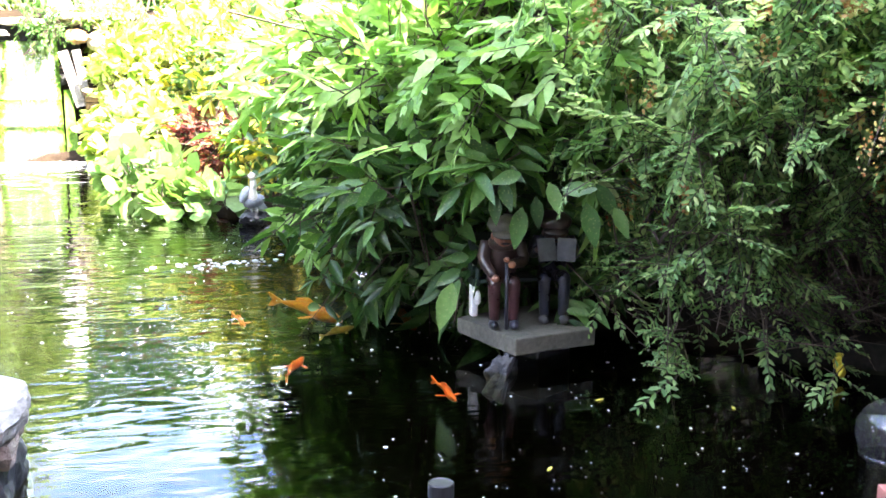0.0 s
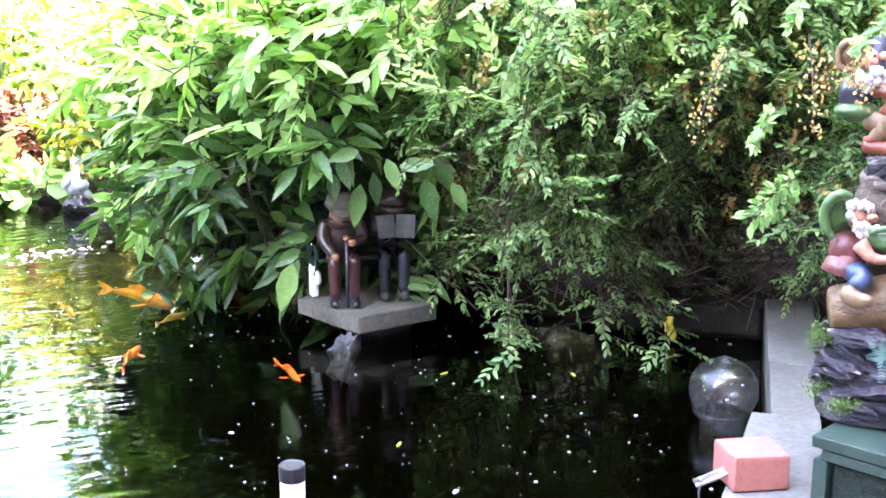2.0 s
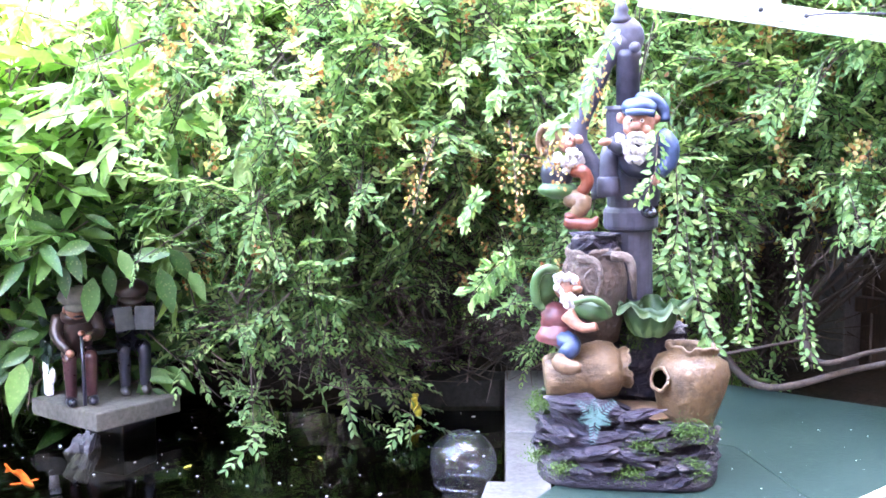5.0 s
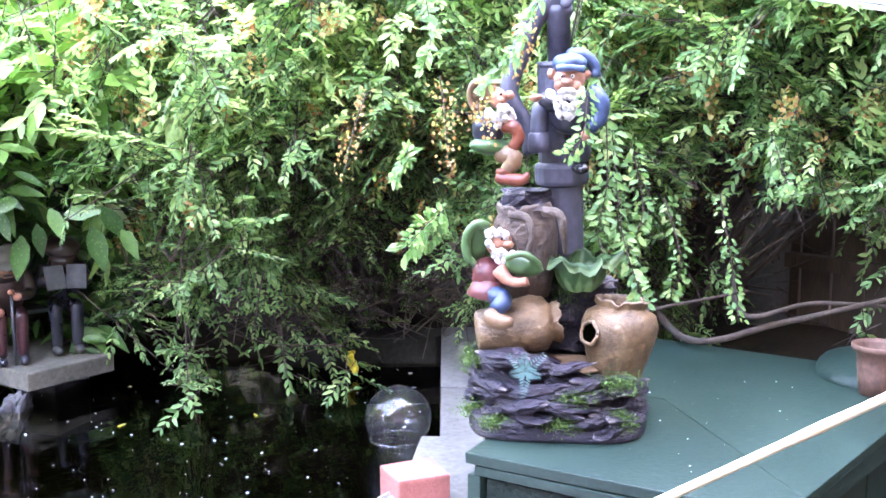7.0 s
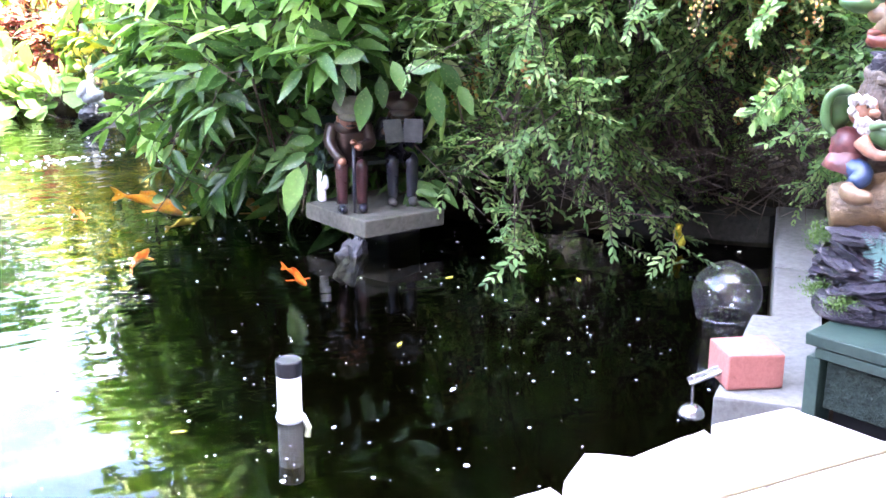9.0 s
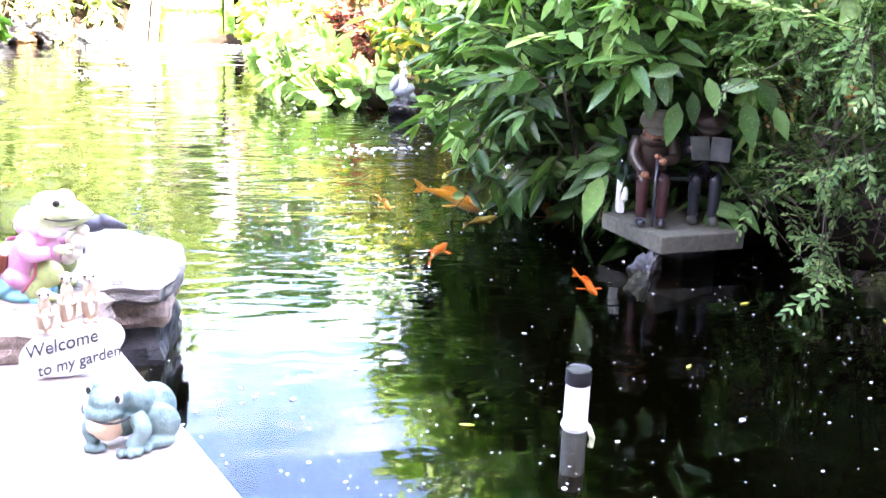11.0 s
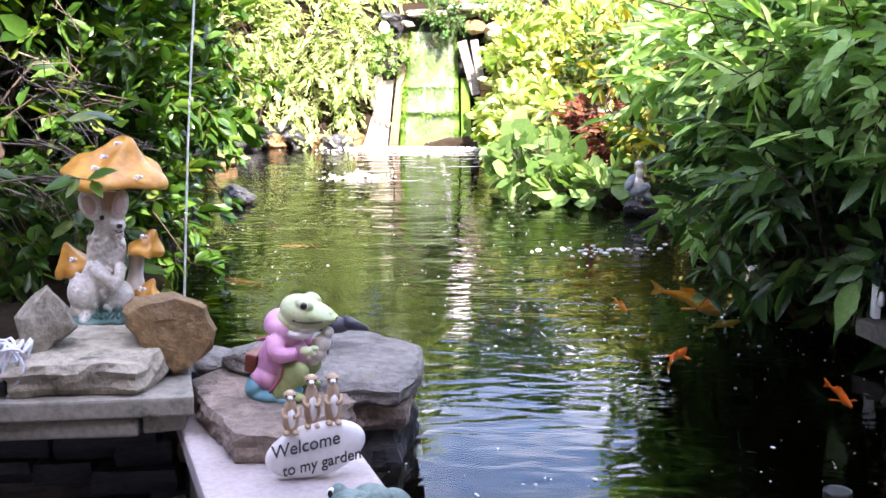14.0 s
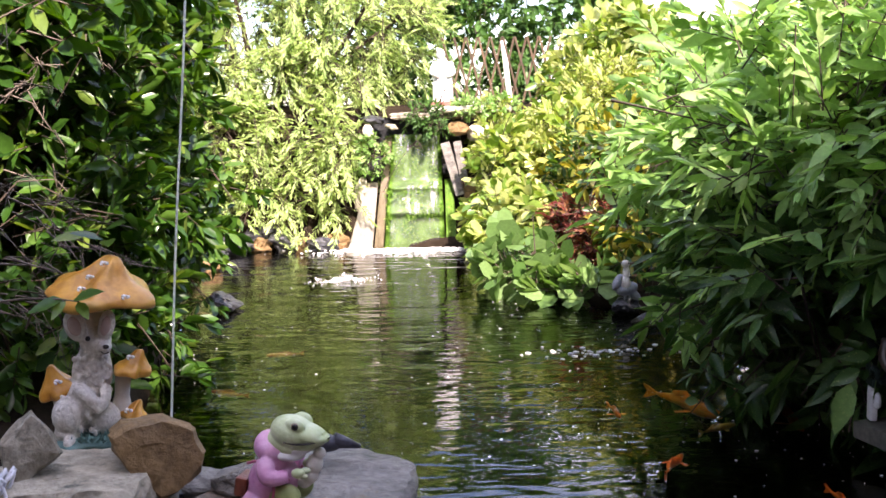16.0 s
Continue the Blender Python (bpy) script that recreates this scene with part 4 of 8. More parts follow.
def stone(name, bm, mat, label, category="stone"):
    return solo(name, bm, M[mat], label, category)


stone("flat_stone", flagstone([(-0.905, 2.14), (-0.66, 2.17), (-0.625, 2.26), (-0.66, 2.56), (-0.95, 2.56), (-0.97, 2.30)], 0.206, 0.272, 11, 0.014), "stone", "thick buff flat stone with a rough split edge")
bm = flagstone([(-0.020, -0.057), (0.007, -0.075), (0.039, -0.063), (0.081, -0.027), (0.097, 0.008), (0.075, 0.060), (0.016, 0.082), (-0.068, 0.082), (-0.093, 0.062), (-0.086, 0.026), (-0.062, -0.010)], -0.060, 0.060, 21, 0.012, 5)
bmesh.ops.transform(bm, matrix=Matrix.Translation((-0.639, 2.353, 0.281)) @ Matrix.Rotation(radians(15), 4, "Z") @ Matrix.Rotation(radians(84), 4, "X"), verts=bm.verts)
stone("brown_stone", bm, "brownstone", "ochre brown angular stone leaning by the ornament")
bm = flagstone([(-0.045, -0.051), (-0.006, -0.054), (0.059, -0.013), (0.030, 0.049), (0.006, 0.073), (-0.018, 0.054), (-0.048, 0.013)], -0.035, 0.035, 8, 0.012, 5)
bmesh.ops.transform(bm, matrix=Matrix.Translation((-0.870, 2.279, 0.327)) @ Matrix.Rotation(radians(21), 4, "Z") @ Matrix.Rotation(radians(84), 4, "X"), verts=bm.verts)
stone("wedge_stone", bm, "stone", "grey-brown wedge of stone standing on a flat stone")
stone("blue_grey_stone", boulder((-0.545, 2.52, 0.155), (0.085, 0.09, 0.055), 31, (0, 8, 10), 0.12), "slate", "blue-grey rounded stone by the water")
stone("pink_stone", flagstone([(-0.605, 2.36), (-0.445, 2.02), (-0.355, 2.02), (-0.235, 2.23), (-0.30, 2.50), (-0.50, 2.56)], 0.121, 0.178, 14, 0.016), "pinkstone", "rough pinkish flat stone on the coping")
ledge = thing("rock_ledge", "layered grey slate slabs overhanging the pond", "rock")
part("layer", flagstone([(-0.42, 2.30), (-0.145, 2.26), (-0.105, 2.40), (-0.115, 2.60), (-0.28, 2.74), (-0.48, 2.66)], 0.145, 0.198, 15, 0.016), M["slate"], ledge)
part("layer", flagstone([(-0.40, 2.28), (-0.135, 2.30), (-0.118, 2.58), (-0.30, 2.70), (-0.46, 2.62)], 0.085, 0.142, 16, 0.014), M["pinkstone"], ledge)
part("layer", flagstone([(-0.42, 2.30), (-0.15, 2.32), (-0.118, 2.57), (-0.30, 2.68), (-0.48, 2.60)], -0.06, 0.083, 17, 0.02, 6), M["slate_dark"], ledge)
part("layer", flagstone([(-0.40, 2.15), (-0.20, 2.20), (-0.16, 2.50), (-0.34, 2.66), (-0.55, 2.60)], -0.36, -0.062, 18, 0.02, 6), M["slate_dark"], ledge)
stone("loose_stone", boulder((-0.475, 2.43, 0.20), (0.075, 0.09, 0.04), 41, (0, 0, 30), 0.12), "slate", "small grey slate stone among the rocks")

# ---- slate chippings and drain ----
rng = np.random.default_rng(5)
n = 3600
P = np.stack([rng.uniform(-1.6, -0.30, n), rng.uniform(1.0, 2.75, n), rng.uniform(-0.30, -0.27, n)], 1)
P = P[(P[:, 0] < -0.40 - (P[:, 1] - 1.6) * 0.36)]
D = norm(rng.normal(size=(len(P), 3)) * [1, 1, 0.25])
L = rng.uniform(0.02, 0.055, len(P))
chips = tagged(new("slate_chippings", leaf_mesh("slate_chippings", P, D, np.array([0, 0, 1.0]) + rng.normal(scale=0.3, size=(len(P), 3)), L, L * 0.42, M["chips"], 0.0, 0.0)), "grey slate chippings on the ground", "gravel", kind="stuff")
sol = chips.modifiers.new("thick", "SOLIDIFY")
sol.thickness = 0.008
bm = bmesh.new()
tube(bm, bend([(-1.5, 2.42, -0.245), (-0.98, 2.50, -0.24), (-0.80, 2.54, -0.235), (-0.68, 2.60, -0.22)], 6), 0.034, 14)
drain = thing("drain_pipe", "grey plastic drain pipe lying on slate chippings", "pipe")
part("pipe", bm, M["greypipe"], drain, smooth=True)
bm = bmesh.new()
tube(bm, [(-0.87, 2.522, -0.237), (-0.81, 2.536, -0.235)], 0.041, 16)
part("collar", bm, M["greypipe"], drain, smooth=True)


# ---- ornaments on the left corner ----
def mats(*names):
    return [M[n] for n in names]


def lump(*spots):
    """Several rounded lumps in one bmesh: (at, half-widths, turn)."""
    b = bmesh.new()
    for at, size, *turn in spots:
        blob(b, at, size, turn[0] if turn else (0, 0, 0), 0, 3)
    return b


frog = thing("frog_ornament", "pale green frog ornament in a pink coat sitting on a stone", "garden ornament", at=(-0.400, 2.258, 0.174), turn=radians(-11))
frog.scale = (1.05, 1.04, 0.99)
bm = lump(((0.0, 0, 0.016), (0.054, 0.056, 0.020)), ((-0.030, -0.004, 0.030), (0.026, 0.046, 0.030), (0, 30, 0)), ((0.036, -0.034, 0.012), (0.030, 0.022, 0.013)))
fused("base", bm, M["teal"], frog, label="teal cloth base")
bm = lump(((0.010, 0.004, 0.086), (0.044, 0.047, 0.062), (0, 14, 0)), ((0.034, 0.0, 0.092), (0.032, 0.034, 0.044), (0, 10, 0)), ((0.022, 0.002, 0.132), (0.032, 0.040, 0.030), (0, 20, 0)), ((-0.006, 0, 0.050), (0.042, 0.048, 0.032)), ((0.018, 0, 0.156), (0.036, 0.046, 0.028), (0, 24, 0)), ((0.004, 0, 0.166), (0.020, 0.036, 0.026), (0, 20, 0)))
for s in (-1, 1):
    tube(bm, bend([(0.012, 0.036 * s, 0.142), (0.026, 0.054 * s, 0.112), (0.060, 0.044 * s, 0.112)], 5), [0.016, 0.017, 0.018, 0.018, 0.018, 0.018, 0.017, 0.016, 0.015, 0.014, 0.012], 10)
fused("coat", bm, M["pink"], frog, label="pink painted coat")
HX, HZ, HS = 0.048, 0.168, 0.86


def at_head(x, y, z):
    """A point of the head, drawn a little smaller about the neck."""
    return (HX + (x - HX) * HS, y * HS, HZ + (z - HZ) * HS)


bm = lump(*[(at_head(*p), [h * HS for h in size], (0, turn, 0)) for p, size, turn in (((0.060, 0, 0.192), (0.052, 0.050, 0.038), 24), ((0.092, 0, 0.189), (0.046, 0.042, 0.024), 20), ((0.116, 0, 0.182), (0.026, 0.032, 0.012), 10), ((0.030, 0, 0.168), (0.034, 0.041, 0.034), 10), ((0.080, 0, 0.168), (0.044, 0.040, 0.017), 0), ((0.052, 0, 0.160), (0.036, 0.040, 0.022), 8))])
for s in (-1, 1):
    blob(bm, at_head(0.074, 0.029 * s, 0.215), (0.019, 0.0135, 0.0135), (0, 24, 0), 0, 3)
    blob(bm, at_head(0.128, 0.008 * s, 0.193), (0.0035, 0.003, 0.003), (0, 0, 0), 0, 2)
fused("head", bm, M["frog"], frog, 0.002, 2, "pale green painted head")
bm = lump(((0.066, 0, 0.158), (0.036, 0.031, 0.014), (0, -8, 0)), ((0.046, 0, 0.148), (0.034, 0.038, 0.014), (0, 12, 0)))
fused("throat", bm, M["signstone"], frog, label="white painted throat and collar")
bm = bmesh.new()
tube(bm, bend([at_head(*p) for p in ((0.052, -0.0470, 0.181), (0.082, -0.0425, 0.176), (0.114, -0.0335, 0.178), (0.1405, 0, 0.181), (0.114, 0.0335, 0.178), (0.082, 0.0425, 0.176), (0.052, 0.0470, 0.181))], 4), 0.0020, 5)
part("mouth", bm, M["eyedark"], frog, "dark mouth line", smooth=True)
for s in (-1, 1):
    eye_ = part("eye", lump((at_head(0.076, 0.0390 * s, 0.2150), (0.0088, 0.0056, 0.0088))), M["hat"], frog, "amber-rimmed dark eye", smooth=True)
    part("pupil", lump((at_head(0.077, 0.0420 * s, 0.2152), (0.0068, 0.0040, 0.0068))), M["eyedark"], eye_, smooth=True)
    bm = lump(((0.050, 0.036 * s, 0.066), (0.034, 0.019, 0.028), (0, -28, 8 * s)), ((0.030, 0.042 * s, 0.040), (0.017, 0.014, 0.032), (0, 26, 0)), ((0.048, 0.042 * s, 0.022), (0.030, 0.014, 0.010), (0, 0, 14 * s)))
    fused("leg", bm, M["froglimb"], frog, label="olive green bent leg")
    part("hand", lump(((0.076, 0.034 * s, 0.116), (0.013, 0.010, 0.010)), ((0.088, 0.026 * s, 0.120), (0.010, 0.007, 0.006)), ((0.086, 0.034 * s, 0.111), (0.009, 0.005, 0.005))), M["frog"], frog, smooth=True)
    bm = bmesh.new()
    tube(bm, bend([(-0.022, 0.030 * s, 0.132), (0.006, 0.045 * s, 0.140), (0.036, 0.050 * s, 0.122), (0.060, 0.040 * s, 0.104)], 4), 0.0032, 6)
    part("strap", bm, M["magenta"], frog, "dark pink strap", smooth=True)
    bm = bmesh.new()
    tube(bm, bend([(0.034, 0.048 * s, 0.100), (0.030, 0.052 * s, 0.064), (0.006, 0.050 * s, 0.030)], 4), 0.0030, 6)
    part("hem", bm, M["magenta"], frog, "dark pink hem", smooth=True)
bm = lump(((0.098, 0, 0.126), (0.016, 0.020, 0.020)), ((0.090, 0, 0.104), (0.015, 0.020, 0.018)), ((0.108, 0, 0.148), (0.012, 0.014, 0.012)), ((0.078, 0, 0.090), (0.014, 0.018, 0.014)))
fused("parcel", bm, M["stem"], frog, 0.0025, 1, "off-white parcel held under the chin")
bm = bmesh.new()
box(bm, (-0.040, 0.0, 0.080), (0.024, 0.060, 0.040), Matrix.Rotation(radians(8), 4, "Y"), 0.006)
part("backpack", bm, M["rust"], frog, "red-brown backpack")

bm = bmesh.new()
blob(bm, (0, 0, 0), (0.050, 0.020, 0.019), (0, 6, 0), 0, 3)
blob(bm, (-0.052, 0, 0.012), (0.020, 0.016, 0.017), (0, 0, 0), 0, 2)
lathe(bm, [(0.006, 0), (0.0, 0.022)], (-0.068, 0, 0.010), Matrix.Rotation(radians(-95), 4, "Y"), 8, 0)
tube(bm, [(0.030, 0, 0.003), (0.060, 0, -0.004), (0.095, 0, -0.014)], [0.017, 0.012, 0.004], 8, 0)
for s in (-1, 1):
    tube(bm, [(-0.01, 0.008 * s, -0.012), (-0.012, 0.009 * s, -0.060)], 0.003, 6, 0)
bird = solo("bird_ornament", bm, mats("bird"), "dark grey bird ornament perched on the slate ledge", "garden ornament", smooth=True)
bird.matrix_world = Matrix.Translation((-0.312, 2.50, 0.266)) @ Matrix.Rotation(radians(12), 4, "Z") @ Matrix.Diagonal((0.88, 1.1, 1.1, 1))

sign = thing("welcome_stone", "white oval welcome stone with three small meerkats on top", "garden sign", at=(-0.283, 1.975, 0.118), turn=radians(10))
bm = bmesh.new()
blob(bm, (0, 0, 0.056), (0.092, 0.026, 0.050), (0, -14, 0), 0, 4, 0.003, 14)
for v in bm.verts:
    if v.co.y < -0.014:
        v.co.y = -0.014 - (abs(v.co.y) - 0.014) * 0.35
part("stone", bm, M["signstone"], sign, smooth=True)
for k, (txt, x, z) in enumerate((("Welcome", -0.018, 0.066), ("to my garden", 0.010, 0.034))):
    cu = bpy.data.curves.new("lettering", "FONT")
    cu.body, cu.size, cu.align_x, cu.extrude, cu.shear, cu.offset = txt, 0.034 if k == 0 else 0.029, "CENTER", 0.0012, 0.2, 0.0002
    tmp = new("lettering", cu)
    bpy.context.view_layer.update()
    me = bpy.data.meshes.new_from_object(tmp.evaluated_get(bpy.context.evaluated_depsgraph_get()))
    bpy.data.objects.remove(tmp)
    me.materials.clear()
    me.materials.append(M["ink"])
    ob = new("lettering", me)
    ob.parent, ob["label"] = sign, "dark engraved lettering"
    ob.matrix_local = Matrix.Translation((x, -0.0225, z - 0.004)) @ Matrix.Rotation(radians(-11), 4, "Y") @ Matrix.Rotation(radians(90), 4, "X") @ Matrix.Diagonal((0.92, 1, 1, 1))
for x, y, h in ((-0.035, -0.004, 0.066), (-0.004, 0.008, 0.082), (0.026, 0.004, 0.078)):
    bm = bmesh.new()
    blob(bm, (0, 0, h * 0.30), (0.0125, 0.0125, h * 0.32), (0, 0, 0), 0, 3, 0.0008, 60)
    blob(bm, (0, -0.001, h * 0.56), (0.0095, 0.0095, h * 0.24), (0, 0, 0), 0, 2)
    blob(bm, (0.001, -0.007, h * 0.36), (0.007, 0.007, h * 0.26), (0, 0, 0), 1, 2)
    blob(bm, (0, -0.002, h * 0.86), (0.0092, 0.0100, 0.0085), (0, 0, 0), 0, 2)
    blob(bm, (0, -0.010, h * 0.84), (0.0042, 0.0078, 0.0040), (0, 0, 0), 1, 2)
    blob(bm, (0, -0.0178, h * 0.845), (0.0016, 0.0014, 0.0014), (0, 0, 0), 2, 1)
    for s in (-1, 1):
        blob(bm, (0.0056 * s, -0.0092, h * 0.875), (0.0026, 0.0018, 0.0020), (0, 0, 0), 2, 1)
        blob(bm, (0.0086 * s, 0.001, h * 0.885), (0.0022, 0.0022, 0.0028), (0, 0, 0), 0, 1)
        tube(bm, bend([(0.010 * s, -0.004, h * 0.56), (0.011 * s, -0.011, h * 0.46), (0.004 * s, -0.014, h * 0.42)], 3), 0.0035, 6, 0)
        blob(bm, (0.007 * s, -0.010, 0.004), (0.006, 0.010, 0.004), (0, 0, 0), 0, 1)
    ob = part("meerkat", bm, mats("meerkat", "signstone", "eyedark"), sign, "tan painted meerkat", smooth=True)
    ob.matrix_local = Matrix.Translation((x * 1.25, y, 0.098 + 0.2 * x)) @ Matrix.Diagonal((1.22, 1.3, 1.25, 1))

frog2 = thing("small_frog_ornament", "blue-green crouching frog ornament with a peach belly", "garden ornament", at=(-0.165, 1.700, 0.120), turn=radians(4))
frog2.scale = (0.87, 0.90, 0.95)
bm = lump(((-0.034, -0.012, 0.078), (0.038, 0.036, 0.027), (0, 8, 30)), ((-0.042, -0.020, 0.066), (0.038, 0.036, 0.018), (0, 0, 30)), ((0.008, 0.012, 0.070), (0.046, 0.040, 0.034), (0, 20, 25)), ((0.042, 0.026, 0.050), (0.042, 0.040, 0.040), (0, 20, 20)), ((-0.012, 0.000, 0.045), (0.038, 0.034, 0.034)),
          ((-0.012, -0.026, 0.090), (0.019, 0.017, 0.017)), ((-0.054, 0.004, 0.093), (0.017, 0.015, 0.018)), ((0.056, -0.016, 0.036), (0.034, 0.020, 0.032), (0, -25, -15)), ((0.048, -0.034, 0.010), (0.032, 0.014, 0.010), (0, 0, 10)))
tube(bm, bend([(0.012, -0.034, 0.060), (0.022, -0.050, 0.036), (0.000, -0.054, 0.010)], 5), [0.015, 0.016, 0.017, 0.017, 0.017, 0.016, 0.015, 0.014, 0.013, 0.013, 0.013], 10)
tube(bm, bend([(-0.060, -0.004, 0.048), (-0.072, -0.010, 0.030), (-0.060, -0.024, 0.010)], 5), [0.013, 0.014, 0.014, 0.014, 0.014, 0.013, 0.013, 0.012, 0.012, 0.012, 0.012], 10)
for toe in ((-0.016, -0.066, 0.008), (0.000, -0.070, 0.008), (0.014, -0.064, 0.008), (-0.072, -0.034, 0.008), (-0.060, -0.040, 0.008), (-0.048, -0.036, 0.008), (0.020, -0.044, 0.008), (0.030, -0.052, 0.008)):
    blob(bm, toe, (0.009, 0.012, 0.007), (0, 0, 0), 0, 2)
fused("body", bm, M["frogblue"], frog2, 0.0022, 2)
bm = lump(((-0.043, -0.030, 0.048), (0.034, 0.025, 0.020), (0, 0, 30)), ((-0.036, -0.022, 0.036), (0.030, 0.024, 0.022), (0, 0, 30)))
fused("belly", bm, M["belly"], frog2, label="peach painted throat and belly")
bm = bmesh.new()
tube(bm, bend([(0.002, -0.046, 0.062), (-0.026, -0.056, 0.056), (-0.058, -0.050, 0.060), (-0.078, -0.030, 0.068), (-0.080, -0.010, 0.072)], 4), 0.0022, 5)
part("mouth", bm, M["eyedark"], frog2, "dark mouth line", smooth=True)
for x, y, z in ((-0.016, -0.0385, 0.092), (-0.066, -0.002, 0.096)):
    white_ = part("eye", lump(((x, y, z), (0.0085, 0.0060, 0.0100))), M["eyewhite"], frog2, "white eye with a dark pupil", smooth=True)
    part("pupil", lump(((x - 0.0025, y - 0.0038, z), (0.0052, 0.0034, 0.0070))), M["eyedark"], white_, smooth=True)

def toadstool(bm, at, radius, high, tilt, seed, mat=2, wild=0.16):
    """A lumpy painted mushroom cap with a drooping, wavy rim."""
    rings = [(0.0, -0.02), (0.55, -0.06), (0.90, -0.12), (1.0, -0.06), (1.02, 0.06), (0.97, 0.18), (0.84, 0.28), (0.68, 0.38), (0.52, 0.50), (0.38, 0.66), (0.27, 0.82), (0.16, 0.95), (0.0, 1.0)]
    had = len(bm.verts)
    lathe(bm, [(r * radius, z * high) for r, z in rings], (0, 0, 0), None, 28, mat)
    bm.verts.ensure_lookup_table()
    m = Matrix.Translation(at) @ Euler([radians(a) for a in tilt]).to_matrix().to_4x4()
    for v in bm.verts[had:]:
        a, r = math.atan2(v.co.y, v.co.x), v.co.xy.length / radius
        k = 1 + wild * noise.noise(Vector((math.cos(a) * 1.3 + seed, math.sin(a) * 1.3, v.co.z / high)))
        v.co.x, v.co.y = v.co.x * k + 0.22 * radius * max(0.0, v.co.z / high) ** 1.5, v.co.y * k
        v.co.z += high * (0.22 * r * noise.noise(Vector((math.cos(a) * 1.6, math.sin(a) * 1.6, seed))) + 0.10 * noise.noise(v.co / radius * 2.2 + Vector((0, seed, 0))))
        v.co = m @ v.co


rabbit = thing("rabbit_ornament", "stone-coloured rabbit ornament under amber spotted mushrooms", "garden ornament")
bm = bmesh.new()
blob(bm, (-0.811, 2.488, 0.279), (0.085, 0.050, 0.016), (0, 0, 14), 0, 4, 0.010, 60)
part("base", bm, M["fernpaint"], rabbit, "blue-green painted base", smooth=True)
rng = random.Random(41)
bm = bmesh.new()
for k in range(90):
    a, r = rng.uniform(0, 6.283), rng.uniform(0.4, 1.0)
    p = Vector((-0.800 + 0.066 * r * math.cos(a), 2.478 + 0.036 * r * math.sin(a), 0.290))
    tube(bm, [p, p + Vector((rng.uniform(-0.012, 0.012), -rng.uniform(0.0, 0.012), rng.uniform(0.008, 0.020)))], [0.0028, 0.0008], 5)
grass_ = part("grass_tuft", bm, M["fernpaint"], rabbit, "painted blue-green grass")
grass_["kind"] = "stuff"
bm = lump(((-0.840, 2.526, 0.358), (0.056, 0.052, 0.062)), ((-0.818, 2.532, 0.425), (0.044, 0.040, 0.062), (0, 6, 0)), ((-0.810, 2.530, 0.470), (0.033, 0.032, 0.030)), ((-0.806, 2.526, 0.497), (0.035, 0.034, 0.031), (0, 0, 20)), ((-0.786, 2.503, 0.488), (0.022, 0.024, 0.018), (0, 0, 20)), ((-0.776, 2.492, 0.486), (0.014, 0.014, 0.012)),
          ((-0.859, 2.488, 0.340), (0.037, 0.038, 0.044)), ((-0.793, 2.520, 0.324), (0.036, 0.036, 0.038)), ((-0.852, 2.462, 0.284), (0.014, 0.026, 0.019), (0, 0, 10)), ((-0.862, 2.500, 0.300), (0.034, 0.040, 0.026)))
tube(bm, bend([(-0.838, 2.488, 0.400), (-0.809, 2.474, 0.380), (-0.786, 2.478, 0.350)], 4), [0.016, 0.016, 0.016, 0.015, 0.015, 0.014, 0.013, 0.013, 0.012], 10)
tube(bm, bend([(-0.784, 2.510, 0.396), (-0.778, 2.488, 0.378), (-0.787, 2.477, 0.356)], 4), [0.013, 0.013, 0.013, 0.012, 0.012, 0.012, 0.012, 0.012, 0.012], 10)
for ear_at, lean, wide in (((-0.836, 2.488, 0.536), -18, 0.023), ((-0.772, 2.500, 0.534), 14, 0.018)):
    blob(bm, ear_at, (wide, 0.011, 0.036), (0, lean, 16), 0, 3)
for k in range(70):
    a, z = rng.uniform(-2.6, -0.2), rng.uniform(0.385, 0.465)
    blob(bm, (-0.816 + 0.041 * math.cos(a), 2.532 + 0.038 * math.sin(a), z), (0.006, 0.005, 0.007), (0, 0, 0), 0, 1)
for k in range(60):
    a, z = rng.uniform(-2.8, -0.2), rng.uniform(0.30, 0.385)
    blob(bm, (-0.842 + 0.056 * math.cos(a), 2.524 + 0.052 * math.sin(a), z), (0.007, 0.005, 0.008), (0, 0, 0), 0, 1)
fused("rabbit", bm, M["fur"], rabbit, 0.0022, 1, "pale stone-painted rabbit with folded paws")
for ear_at, lean, wide in (((-0.835, 2.4785, 0.537), -18, 0.021), ((-0.771, 2.4905, 0.535), 14, 0.016)):
    part("inner_ear", lump((ear_at, (wide * 0.66, 0.0035, 0.022), (0, lean, 16))), M["ear"], rabbit, "pinkish inner ear", smooth=True)
part("nose", lump(((-0.770, 2.480, 0.491), (0.007, 0.005, 0.005))), M["eyedark"], rabbit, smooth=True)
bm = bmesh.new()
tube(bm, bend([(-0.780, 2.479, 0.481), (-0.772, 2.477, 0.476), (-0.765, 2.483, 0.479)], 3), 0.0014, 5)
part("mouth", bm, M["eyedark"], rabbit)
for at, r in (((-0.812, 2.493, 0.507), 0.0055), ((-0.781, 2.508, 0.509), 0.0042)):
    part("eye", lump((at, (r, 0.005, r * 1.05))), M["eyedark"], rabbit, smooth=True)
